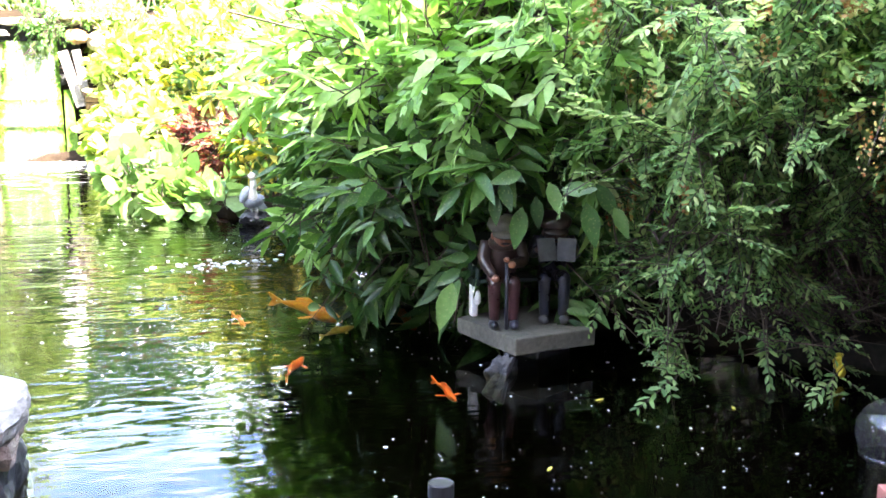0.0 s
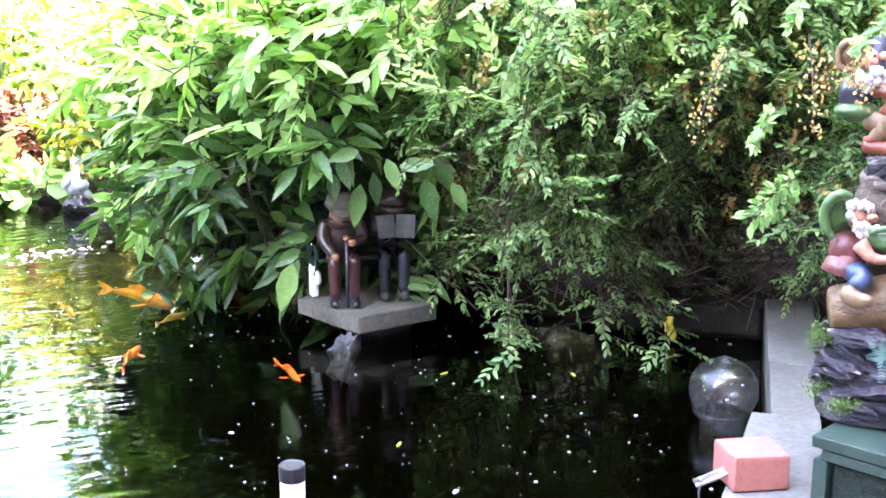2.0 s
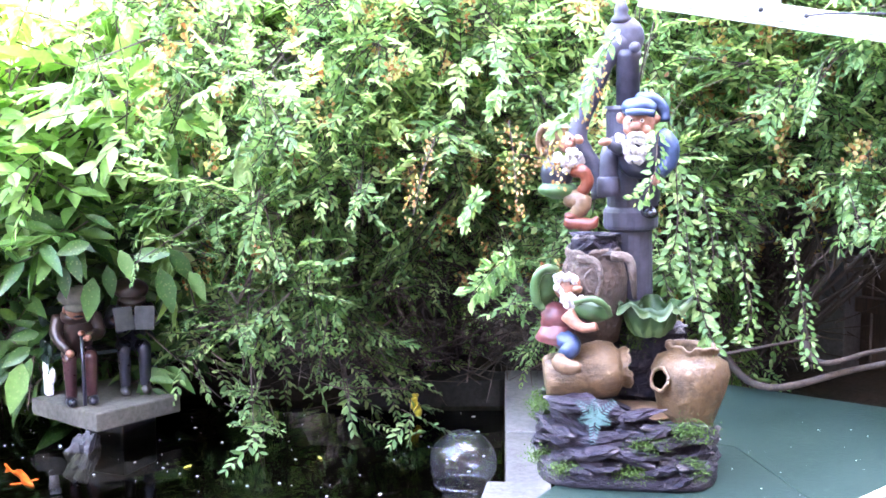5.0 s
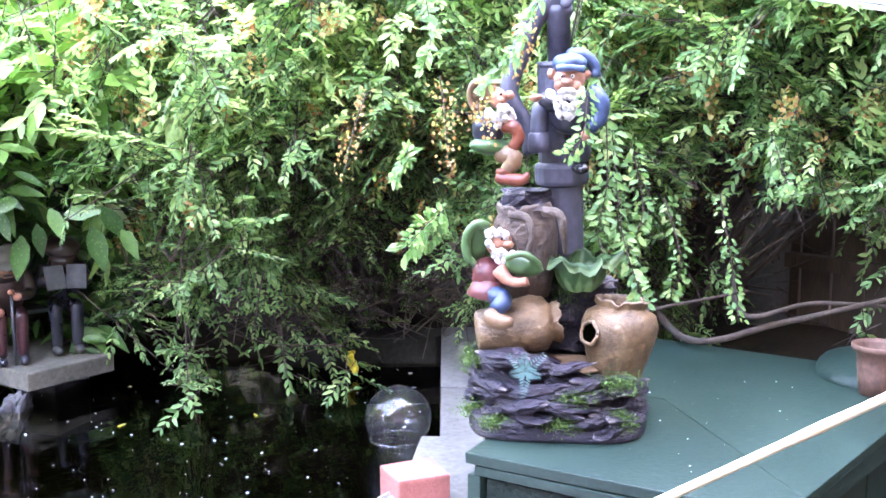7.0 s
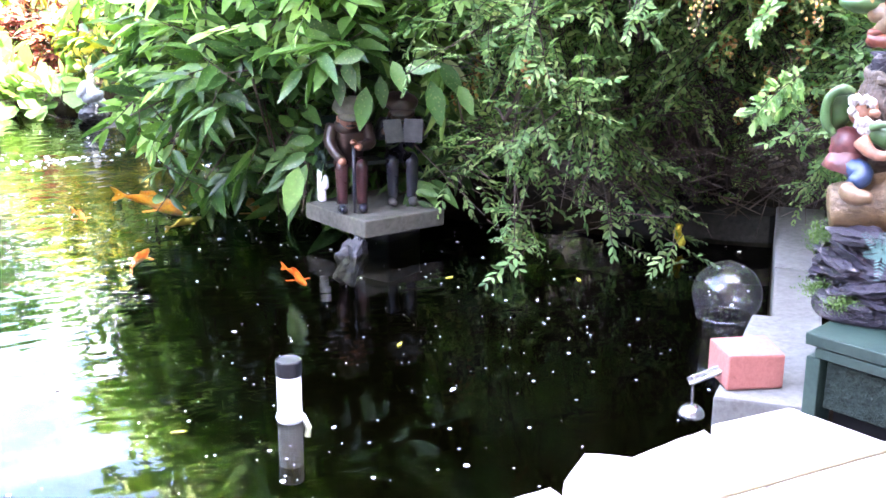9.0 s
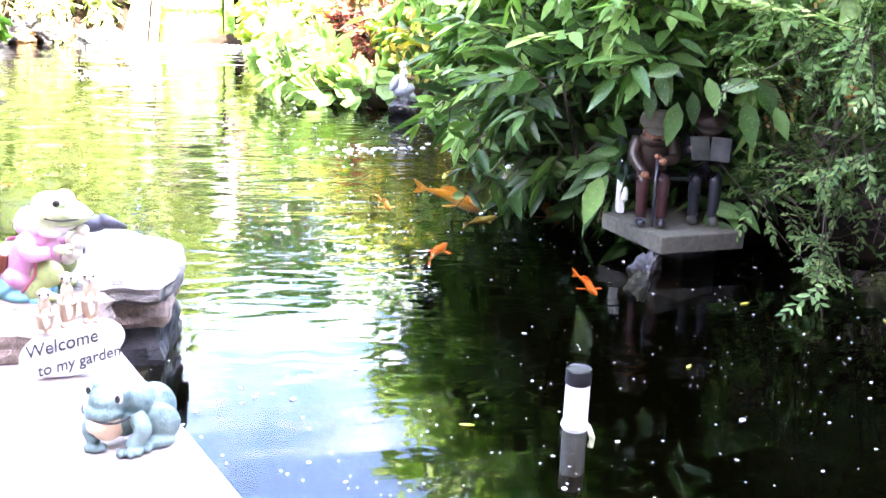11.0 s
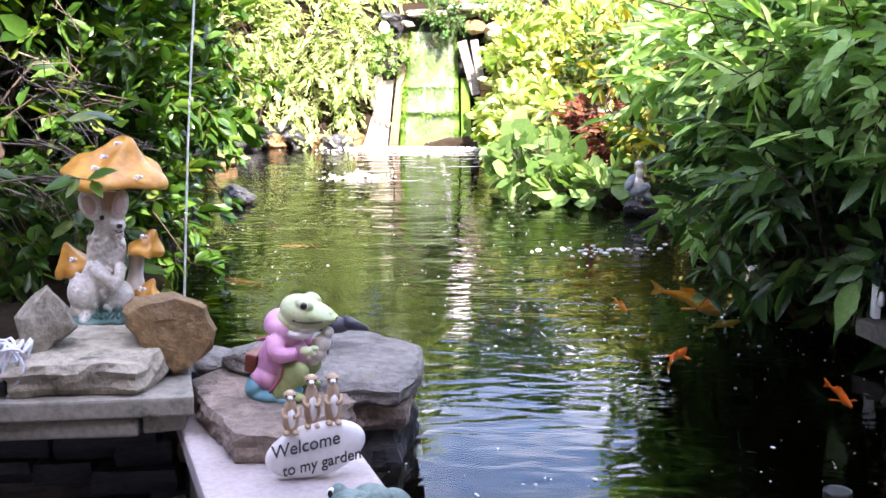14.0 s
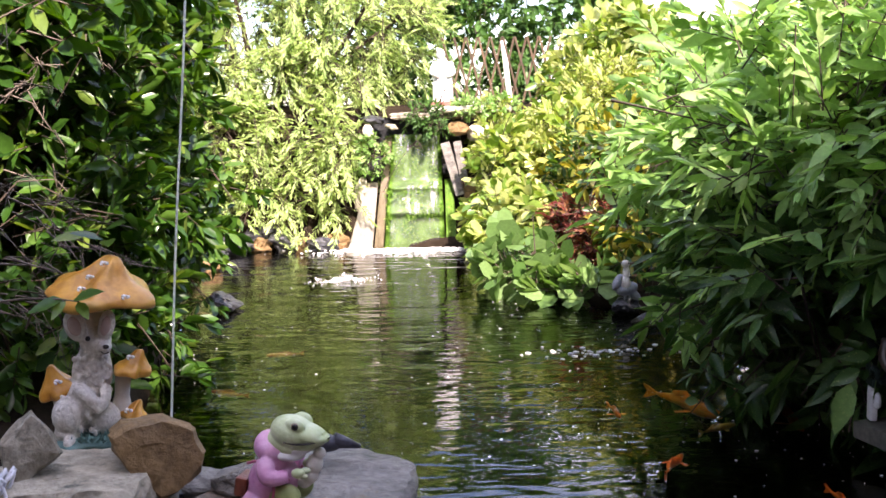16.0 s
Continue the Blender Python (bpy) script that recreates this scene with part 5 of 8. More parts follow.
for stem_top, stem_foot, r in (((-0.812, 2.556, 0.555), (-0.832, 2.550, 0.255), 0.026), ((-0.755, 2.552, 0.427), (-0.769, 2.548, 0.274), 0.018), ((-0.894, 2.529, 0.390), (-0.884, 2.532, 0.274), 0.016), ((-0.737, 2.547, 0.325), (-0.757, 2.541, 0.256), 0.015)):
    bm = bmesh.new()
    a_, b_ = Vector(stem_foot), Vector(stem_top)
    tube(bm, [a_, a_.lerp(b_, 0.45), a_.lerp(b_, 0.62), b_], [r * 0.8, r * 1.25, r * 0.9, r], 14)
    part("mushroom_stem", bm, M["stem"], rabbit, "pale painted stem", smooth=True)
for at, radius, high, tilt, sd, wild in (((-0.803, 2.556, 0.588), 0.112, 0.098, (5, 6, 20), 1.3, 0.5), ((-0.737, 2.542, 0.424), 0.041, 0.052, (10, 14, 40), 4.1, 0.6), ((-0.894, 2.524, 0.382), 0.042, 0.064, (8, -18, 0), 7.7, 0.6), ((-0.734, 2.537, 0.318), 0.032, 0.046, (8, 18, 70), 9.2, 0.6)):
    bm = bmesh.new()
    toadstool(bm, at, radius, high, tilt, sd, 0, wild)
    cap_ = part("mushroom_cap", bm, M["mushroom"], rabbit, "amber painted mushroom cap", smooth=True)
    fine_ = cap_.modifiers.new("fine", "SUBSURF")
    fine_.levels = fine_.render_levels = 1
bm = bmesh.new()
for dot in ((-0.812, 2.462, 0.620), (-0.790, 2.445, 0.610), (-0.725, 2.482, 0.598), (-0.800, 2.486, 0.642), (-0.776, 2.512, 0.668), (-0.727, 2.506, 0.462), (-0.881, 2.486, 0.414), (-0.737, 2.505, 0.343), (-0.849, 2.440, 0.598)):
    for k in range(4):
        blob(bm, Vector(dot) + Vector((0.006 * math.cos(k * 1.9), 0.003, 0.003 * math.sin(k * 2.3))), (0.0060, 0.005, 0.0020), (40, 0, 40 * k), 0, 1)
spots_ = part("cap_spots", bm, M["eyewhite"], rabbit, "raised white spots")
spots_["kind"] = "stuff"

bm = bmesh.new()
prng = random.Random(3)
for k in range(9):
    c = Vector((-0.93, 2.17, 0.215))
    pts = [c + Vector((0.045 * math.cos(a + k) + prng.uniform(-0.02, 0.02), 0.03 * math.sin(a + k * 2), 0.045 + 0.055 * math.sin(a * 1.3 + k))) for a in (0, 1.2, 2.4, 3.6, 4.8, 6.0)]
    tube(bm, bend(pts, 4), 0.0035, 6)
solo("white_rope", bm, M["rope"], "loose coil of white nylon rope on the slab", "rope", smooth=True)
bm = bmesh.new()
box(bm, (-0.945, 2.185, 0.236), (0.06, 0.05, 0.056), None, 0.008)
solo("rope_block", bm, M["slate_dark"], "small dark block holding the rope", "block")

bm = bmesh.new()
tube(bm, bend([(-0.716, 2.765, 0.10), (-0.680, 2.770, 0.66), (-0.645, 2.778, 1.10), (-0.600, 2.79, 1.75)], 6), 0.0032, 6)
solo("garden_line", bm, M["line"], "thin pale line stretched upright beside the hedge", "line")

# ---- things in the water ----
bm = bmesh.new()
lathe(bm, [(0.0235, 0.0), (0.0235, 0.108), (0.022, 0.110)], seg=24)
wp = thing("standpipe", "white plastic standpipe with a black cap in the pond", "pipe", at=(0.640, 1.925, 0))
part("tube", bm, M["white"], wp, smooth=False)
bm = bmesh.new()
lathe(bm, [(0.0235, -0.20), (0.0237, -0.001)], seg=24)
# dark colour stands in for the light lost under water
part("submerged_tube", bm, M["dimmed"], wp, "foot of the pipe coloured dark for the dim water")
bm = bmesh.new()
lathe(bm, [(0.0245, 0.094), (0.0250, 0.096), (0.0250, 0.122), (0.0235, 0.1245), (0.0215, 0.1225), (0.0, 0.1225)], seg=24)
part("cap", bm, M["black"], wp, "black push-on cap")
bm = bmesh.new()
tube(bm, [(0.020, -0.014, 0.012), (0.030, -0.020, -0.012), (0.026, -0.022, -0.03)], 0.006, 6)
lathe(bm, [(0.026, 0.004), (0.0275, 0.008), (0.026, 0.012)], seg=24)
part("tape", bm, M["foam"], wp, "torn white tape at the waterline")

dome = thing("fish_dome", "clear acrylic dome standing in the pond", "dome", at=(1.752, 2.018, 0.0))
R_ = 0.082
prof = [(0.066, 0.022), (0.068, 0.026)] + [(R_ * math.cos(a), 0.076 + R_ * 0.96 * math.sin(a)) for a in [-0.62 + 0.155 * i for i in range(14)]] + [(0.016, 0.1545), (0.010, 0.157), (0.0, 0.157)]
bm = bmesh.new()
lathe(bm, prof, seg=48)
bmesh.ops.delete(bm, geom=[f for f in bm.faces if len(f.verts) > 4], context="FACES_ONLY")
part("bowl", bm, M["acrylic"], dome, smooth=True)
bm = bmesh.new()
lathe(bm, [(0.064, 0.018), (0.0705, 0.020), (0.0715, 0.024), (0.068, 0.027)], seg=48)
bmesh.ops.delete(bm, geom=[f for f in bm.faces if len(f.verts) > 4], context="FACES_ONLY")
part("rim", bm, M["acrylic"], dome, smooth=True)
bm = bmesh.new()
lathe(bm, [(0.052, -0.12), (0.052, 0.017)], seg=32)
bmesh.ops.delete(bm, geom=[f for f in bm.faces if len(f.verts) > 4], context="FACES_ONLY")
part("column", bm, M["acrylic"], dome, "clear water-filled column", smooth=True)

bm = bmesh.new()
box(bm, (0, 0, 0.0325), (0.104, 0.100, 0.065), None, 0.005)
for v in bm.verts:
    v.co += Vector((noise.noise(v.co * 40), noise.noise(v.co * 44), noise.noise(v.co * 42))) * 0.0015
brick = solo("red_brick", bm, M["brick"], "half red brick weighing down the float arm", "brick")
brick.matrix_world = Matrix.Translation((1.362, 1.492, 0.122)) @ Matrix.Rotation(radians(-18), 4, "Z")

fv = thing("float_valve", "small grey metal float arm with a shiny float over the water", "valve")
arm_a, arm_b = Vector((1.322, 1.490, 0.152)), Vector((1.260, 1.521, 0.121))
arm_m = Matrix.Translation((arm_a + arm_b) / 2) @ (arm_b - arm_a).to_track_quat("X", "Z").to_matrix().to_4x4()
bm = bmesh.new()
box(bm, (0, 0, 0), ((arm_b - arm_a).length, 0.018, 0.006), None, 0.002)
box(bm, (0, -0.008, 0.003), ((arm_b - arm_a).length, 0.002, 0.010), None, 0.0006)
bmesh.ops.transform(bm, matrix=arm_m, verts=bm.verts)
part("arm", bm, M["metal"], fv)
bm = bmesh.new()
tube(bm, [(1.267, 1.518, 0.132), (1.267, 1.518, 0.080)], 0.0026, 8)
part("rod", bm, M["metal"], fv)
bm = bmesh.new()
blob(bm, (1.267, 1.518, 0.134), (0.005, 0.005, 0.004), (0, 0, 0), 0, 1)
part("nut", bm, M["metal"], fv)
bm = bmesh.new()
lathe(bm, [(0.0, 0.056), (0.020, 0.056), (0.0245, 0.059), (0.024, 0.064), (0.019, 0.073), (0.011, 0.079), (0.0, 0.081)], (1.267, 1.518, 0), seg=22)
part("float_ball", bm, M["metal"], fv, "shiny metal float", smooth=True)

# two seated figures on a bench: plain statues
plinth = solo("statue_plinth", laid([(1.107, 3.20), (1.182, 2.905), (1.455, 2.952), (1.43, 3.30)], 0.055, 0.105, 0.006), M["plinth"], "worn concrete slab carrying two seated statues over the water", "plinth")
bm = bmesh.new()
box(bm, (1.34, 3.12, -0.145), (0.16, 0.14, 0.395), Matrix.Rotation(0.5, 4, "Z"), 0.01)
solo("plinth_pier", bm, M["slate_dark"], "dark pier under the statue plinth", "pier")


def seated(paper):
    """A seated, stooping statue with a flat cap, plain in shape. Faces -y, seat at z = 0.10."""
    bm = bmesh.new()
    for s in (-1, 1):
        tube(bm, bend([(0.020 * s, 0.02, 0.112), (0.024 * s, -0.045, 0.116), (0.025 * s, -0.056, 0.10), (0.024 * s, -0.058, 0.02)], 4), [0.020, 0.020, 0.019, 0.019, 0.018, 0.018, 0.017, 0.017, 0.016, 0.016, 0.015, 0.014, 0.013], 9, 1)
        blob(bm, (0.026 * s, -0.072, 0.011), (0.013, 0.028, 0.012), (0, 0, -6 * s), 2, 2)
        arm = [(0.040 * s, 0.0, 0.212), (0.050 * s, -0.022, 0.168), (0.020 * s - 0.004, -0.066, 0.150 + 0.018 * s)] if not paper else [(0.040 * s, 0.0, 0.212), (0.054 * s, -0.030, 0.180), (0.046 * s, -0.078, 0.198)]
        tube(bm, bend(arm, 4), [0.018, 0.018, 0.017, 0.017, 0.016, 0.015, 0.014, 0.013, 0.012], 8, 0)
        blob(bm, Vector(arm[2]) + Vector((0, -0.008, 0)), (0.011, 0.012, 0.010), (0, 0, 0), 3, 2, 0.002, 60)
    blob(bm, (0, 0.004, 0.165), (0.042, 0.036, 0.066), (14, 0, 0), 0, 3, 0.004, 40)
    blob(bm, (0, -0.012, 0.212), (0.042, 0.032, 0.022), (10, 0, 0), 0, 3, 0.003, 40)
    blob(bm, (0, -0.034, 0.236), (0.028, 0.030, 0.030), (12, 0, 0), 3, 3, 0.004, 50)
    blob(bm, (0, -0.022, 0.262), (0.045, 0.046, 0.025), (18, 0, 0), 4, 3, 0.005, 50)
    blob(bm, (0, -0.060, 0.243), (0.034, 0.022, 0.007), (28, 0, 0), 4, 2)
    for s in (-1, 1):
        blob(bm, (0.028 * s, -0.024, 0.232), (0.007, 0.010, 0.012), (0, 0, 0), 3, 1)
    blob(bm, (0, -0.062, 0.230), (0.007, 0.009, 0.009), (0, 0, 0), 3, 2)
    blob(bm, (0, -0.063, 0.219), (0.014, 0.005, 0.003), (0, 0, 0), 2, 1)
    if paper:
        for s in (-1, 1):
            box(bm, (0.025 * s, -0.094, 0.200), (0.050, 0.004, 0.060), Matrix.Rotation(radians(-20 * s), 4, "Z") @ Matrix.Rotation(radians(-14 + 4 * s), 4, "X"), 0.001, 5)
    else:
        tube(bm, [(0.004, -0.074, 0.178), (0.004, -0.092, 0.004)], 0.0045, 8, 2)
        blob(bm, (0.004, -0.074, 0.180), (0.009, 0.012, 0.007), (0, 0, 0), 3, 2)
    return bm


for nm, x, y, paper, tags, rz in (("seated_statue", 1.214, 3.100, False, ("browncoat", "trouser", "navy", "skin", "cap"), -16), ("reading_statue", 1.384, 3.117, True, ("navy", "navy", "ink", "darkskin", "browncoat", "paper"), -18)):
    ob = solo(nm, seated(paper), mats(*tags), "painted seated statue in a flat cap with a stick" if nm == "seated_statue" else "painted dark statue holding a newspaper", "statue", smooth=True)
    ob.matrix_world = Matrix.Translation((x, y, 0.106)) @ Matrix.Rotation(radians(rz), 4, "Z") @ Matrix.Diagonal((1.16, 1.16, 1.15, 1))
bench = thing("statue_bench", "small white and dark green bench behind the statues", "bench", at=(1.305, 3.165, 0.106), turn=radians(-6))
for x in (-0.150, 0.150):
    bm = bmesh.new()
    box(bm, (x, 0.012, 0.050), (0.022, 0.040, 0.098), None, 0.006)
    tube(bm, bend([(x, -0.004, 0.080), (x, -0.036, 0.078), (x, -0.040, 0.056), (x, -0.022, 0.056)], 4), 0.010, 8)
    part("leg", bm, M["signstone" if x < 0 else "greenpaint"], bench, "chipped white bench leg" if x < 0 else "")
    bm = bmesh.new()
    box(bm, (x, 0.010, 0.112), (0.024, 0.070, 0.026), None, 0.005)
    tube(bm, bend([(x, 0.030, 0.120), (x, 0.006, 0.150), (x, -0.026, 0.146), (x, -0.030, 0.124)], 5), 0.0085, 8)
    end_ = part("armrest", bm, M["greenpaint"], bench, "dark green scrolled armrest")
    for z in (0.150, 0.235):
        bm = bmesh.new()
        tube(bm, [(x, 0.030 + 0.010 * math.cos(a), z + 0.012 * math.sin(a)) for a in [0.5 * i for i in range(11)]], 0.0035, 6)
        part("scroll", bm, M["metal"], end_, "worn pale scroll", smooth=True)
    bm = bmesh.new()
    box(bm, (x, 0.048, 0.185), (0.020, 0.020, 0.126), None, 0.005)
    blob(bm, (x, 0.048, 0.258), (0.014, 0.014, 0.016), (0, 0, 0), 0, 2)
    part("post", bm, M["greenpaint"], bench)
bm = bmesh.new()
for k in range(3):
    box(bm, (0, -0.035 + 0.032 * k, 0.120), (0.29, 0.026, 0.012), None, 0.003)
part("seat", bm, M["greenpaint"], bench)
bm = bmesh.new()
for k in range(3):
    box(bm, (0, 0.048, 0.165 + 0.038 * k), (0.29, 0.010, 0.026), None, 0.003)
part("backrest", bm, M["greenpaint"], bench)
# boulder shape added in place of a trickle of water
stone("wet_rock", boulder((1.158, 2.945, -0.02), (0.055, 0.045, 0.075), 77, (10, 15, 30), 0.35, 4, 7), "slate_dark", "dark glossy lump standing in for the water trickle under the plinth's corner", "rock")

# heron at the far bank
heron = thing("heron_ornament", "grey and white painted heron ornament at the water's edge", "garden ornament", at=(0.865, 5.66, -0.004), turn=radians(8))
part("perch", boulder((0.02, 0.02, 0.035), (0.085, 0.07, 0.055), 53, (0, 0, 10), 0.3, 4, 8), M["slate_dark"], heron, "dark ragged rock perch")
bm = lump(((0.004, 0.0, 0.125), (0.058, 0.040, 0.034), (0, -14, 0)), ((0.040, 0.004, 0.095), (0.044, 0.030, 0.022), (0, 40, 0)), ((-0.045, -0.004, 0.160), (0.022, 0.024, 0.046), (0, 28, 0)))
fused("plumage", bm, M["heron"], heron, 0.004, 2, "blue-grey folded wings")
bm = lump(((-0.006, -0.014, 0.150), (0.026, 0.026, 0.046), (0, -6, 0)), ((-0.004, -0.016, 0.205), (0.018, 0.018, 0.040)), ((-0.008, -0.018, 0.252), (0.022, 0.019, 0.019)))
fused("neck", bm, M["fur"], heron, 0.004, 2, "whitish neck and head")
bm = bmesh.new()
lathe(bm, [(0.007, 0.0), (0.004, 0.025), (0.0, 0.055)], (0.010, -0.022, 0.252), Matrix.Rotation(radians(80), 4, "Y"), 8)
part("beak", bm, M["hat"], heron, smooth=True)
part("eye", lump(((0.002, -0.037, 0.257), (0.004, 0.003, 0.004))), M["eyedark"], heron, smooth=True)
for x in (-0.015, 0.012):
    bm = bmesh.new()
    tube(bm, [(x, -0.01, 0.03), (x + 0.004, -0.008, 0.11)], 0.006, 7)
    part("leg", bm, M["heron"], heron)
stone("shore_stone", boulder((1.02, 5.58, -0.01), (0.15, 0.09, 0.045), 51, (0, 0, 20), 0.25, 4, 7), "slate_dark", "dark wet stone at the water's edge")


# koi
def koi(name, x, y, heading, length, mat, label):
    """heading: degrees from +y to the left; the nose leads."""
    f = thing(name, label, "fish", "koi in the pond", at=(x, y, -0.085 * length - 0.004), turn=radians(heading))
    bm = bmesh.new()
    rings = []
    for k in range(13):
        t = k / 12
        r = 0.070 * (math.sin(math.pi * min(1.0, t * 0.92 + 0.06)) ** 0.75) * (1 - 0.45 * t)
        sway = 0.035 * math.sin(2.6 * t * math.pi) * t
        rings.append([bm.verts.new((length * (r * 0.85 * math.cos(a) + sway), length * (0.5 - t * 0.82), length * (r * 1.1 * math.sin(a)))) for a in (2 * math.pi * i / 12 for i in range(12))])
    for a, b in zip(rings, rings[1:]):
        for i in range(12):
            bm.faces.new([a[i], b[i], b[(i + 1) % 12], a[(i + 1) % 12]])
    bm.faces.new(rings[0])
    bm.faces.new(rings[-1][::-1])
    part("body", bm, M[mat], f, smooth=True)

    def fin(nm, pts):
        b = bmesh.new()
        lo_ = [b.verts.new(Vector(p) * length + Vector((0.002, 0, 0))) for p in pts]
        hi_ = [b.verts.new(Vector(p) * length - Vector((0.002, 0, 0))) for p in pts]
        b.faces.new(lo_)
        b.faces.new(hi_[::-1])
        for i in range(len(pts)):
            j = (i + 1) % len(pts)
            b.faces.new([lo_[j], lo_[i], hi_[i], hi_[j]])
        part(nm, b, M[mat], f)
    fin("tail_fin", [(0.02, -0.29, 0.0), (0.05, -0.40, 0.045), (0.06, -0.46, 0.055), (0.045, -0.42, 0.0), (0.06, -0.46, -0.06), (0.05, -0.40, -0.05)])
    fin("dorsal_fin", [(0, 0.12, 0.070), (0, 0.05, 0.094), (0.01, -0.10, 0.068), (0.01, -0.12, 0.04)])
    for s in (-1, 1):
        fin("pectoral_fin", [(0.06 * s, 0.24, -0.02), (0.17 * s, 0.17, -0.03), (0.15 * s, 0.12, -0.03), (0.07 * s, 0.18, -0.02)])


for args in (("koi", 0.80, 4.03, -158, 0.46, "koi", "long orange koi just below the surface"), ("koi", 1.10, 3.77, 178, 0.34, "koi", "orange koi beside the overhanging leaves"),
             ("koi", 0.60, 3.22, -28, 0.22, "koired", "red-orange koi swimming near the surface"), ("koi", 0.97, 2.90, 178, 0.21, "koired", "small red koi swimming near the surface"),
             ("koi", 0.81, 3.58, -57, 0.18, "koigold", "pale golden koi below the surface"), ("koi", 1.0, 4.05, -177, 0.17, "koired", "small red koi near the leaves"),
             ("koi", 0.53, 3.83, -177, 0.18, "koired", "small red koi near the surface"),
             ("koi", -0.83, 4.16, 60, 0.18, "koidim", "red koi by the hedge, coloured dark as if deep"), ("koi", -0.72, 4.86, 100, 0.17, "koidim", "dim red koi in open water, coloured dark as if deep")):
    koi(*args)

# bits of blossom and foam afloat
rng = np.random.default_rng(8)
n = 2400
P = np.stack([rng.uniform(-1.3, 2.2, n), 1.2 + 5.2 * rng.uniform(0, 1, n) ** 1.4, np.full(n, 0.0025)], 1)
P = P[[pond_side(x, y) < -0.03 for x, y, _ in P]]
patch = np.array([noise.noise(Vector((x * 1.3, y * 1.3, 3.0))) for x, y, _ in P])
P = P[patch + rng.uniform(-0.4, 0.4, len(P)) > -0.05]
L = rng.choice([0.0032, 0.0052, 0.0085, 0.013], len(P), p=[0.44, 0.34, 0.17, 0.05])
specks = tagged(new("floating_petals", leaf_mesh("floating_petals", P, norm(rng.normal(size=(len(P), 3)) * [1, 1, 0]), np.tile([0, 0, 1.0], (len(P), 1)), L, L * rng.uniform(0.28, 0.55, len(P)), M["foam"], 0.0, 0.0)), "pale petals and foam flecks floating on the pond", "petals", kind="stuff")
sol = specks.modifiers.new("thick", "SOLIDIFY")
sol.thickness = 0.0007

for x, y, a in ((1.30, 2.62, 0.3), (1.62, 2.45, 1.4), (0.42, 1.96, -0.2), (0.98, 2.2, 0.8)):
    lf = new("fallen_leaf", leaf_mesh("fallen_leaf", np.array([[x, y, 0.003]]), np.array([[math.cos(a), math.sin(a), 0.0]]), np.array([[0, 0, 1.0]]), np.array([0.030]), np.array([0.004]), M["yellowbloom"], 0.1, 0.0))
    tagged(lf, "narrow yellow fallen leaf floating on the water", "leaf")
    lf.modifiers.new("thick", "SOLIDIFY").thickness = 0.0015


# ---- planting ----
FOUNTAIN = (1.585, 1.365)
CLEAR_RIGHT = [(1.0, 1.28, 2.4, 2.8, -1, 0.46), (1.0, 1.37, 2.8, 3.20, -1, 0.42), (1.20, 1.93, 1.0, 1.78, -1, 1.25), (1.1, 1.95, 1.1, 2.30, -1, 0.42), (1.93, 2.5, 1.2, 1.65, -1, 0.62), (0.5, 1.6, 0.3, 1.6, -1, 2.5)]

laurel_bush = shrub("spotted_laurel", "spotted laurel shrub with long speckled leaves overhanging the water", "shrub",
      [(1.62, 3.80, 0.60, 0.55, 0.55, 0.42), (1.22, 3.55, 0.38, 0.32, 0.40, 0.26), (1.40, 3.28, 0.62, 0.38, 0.20, 0.13), (1.36, 4.15, 0.46, 0.36, 0.40, 0.32)],
      330, "aucuba", 101, leaves=7, length=0.14, leaf=0.108, width=0.165, angle=72, droop=0.05, spread=0.55, root=(1.7, 3.75, 0.1), zones=CLEAR_RIGHT, limbs=12, curl=0.28, point=True, each=8, reach=0.24, loose=0.05, lift=0.4, arch=0.1)
low = [((1.176, 2.863, 0.493), (1.147, 2.842, 0.375)), ((1.331, 2.786, 0.511), (1.344, 2.737, 0.390)), ((1.238, 2.827, 0.564), (1.253, 2.777, 0.480)), ((1.409, 2.772, 0.496), (1.430, 2.717, 0.419)), ((1.114, 2.918, 0.523), (1.107, 2.878, 0.441)), ((1.261, 2.796, 0.546), (1.330, 2.721, 0.558)), ((1.015, 2.974, 0.267), (0.966, 2.947, 0.134)), ((1.043, 2.985, 0.300), (0.961, 2.969, 0.261)), ((1.229, 2.896, 0.515), (1.232, 2.873, 0.424)), ((1.059, 2.959, 0.340), (0.979, 2.943, 0.342)), ((1.108, 2.856, 0.568), (1.124, 2.808, 0.490)), ((1.389, 2.848, 0.552), (1.440, 2.801, 0.458)), ((1.155, 2.818, 0.590), (1.062, 2.810, 0.570))]
base = np.array([a for a, b in low])
way = np.array([b for a, b in low]) - base
long_ = np.linalg.norm(way, axis=1)
ob = new("hanging_leaves", leaf_mesh("hanging_leaves", base, way, np.tile([-0.3, -0.9, 0.35], (len(low), 1)), long_, long_ * 0.22, M["aucuba"], 0.2, 0.12, point=True))
ob.parent, ob["kind"], ob["label"] = laurel_bush, "stuff", "large speckled leaves hanging over the statues"
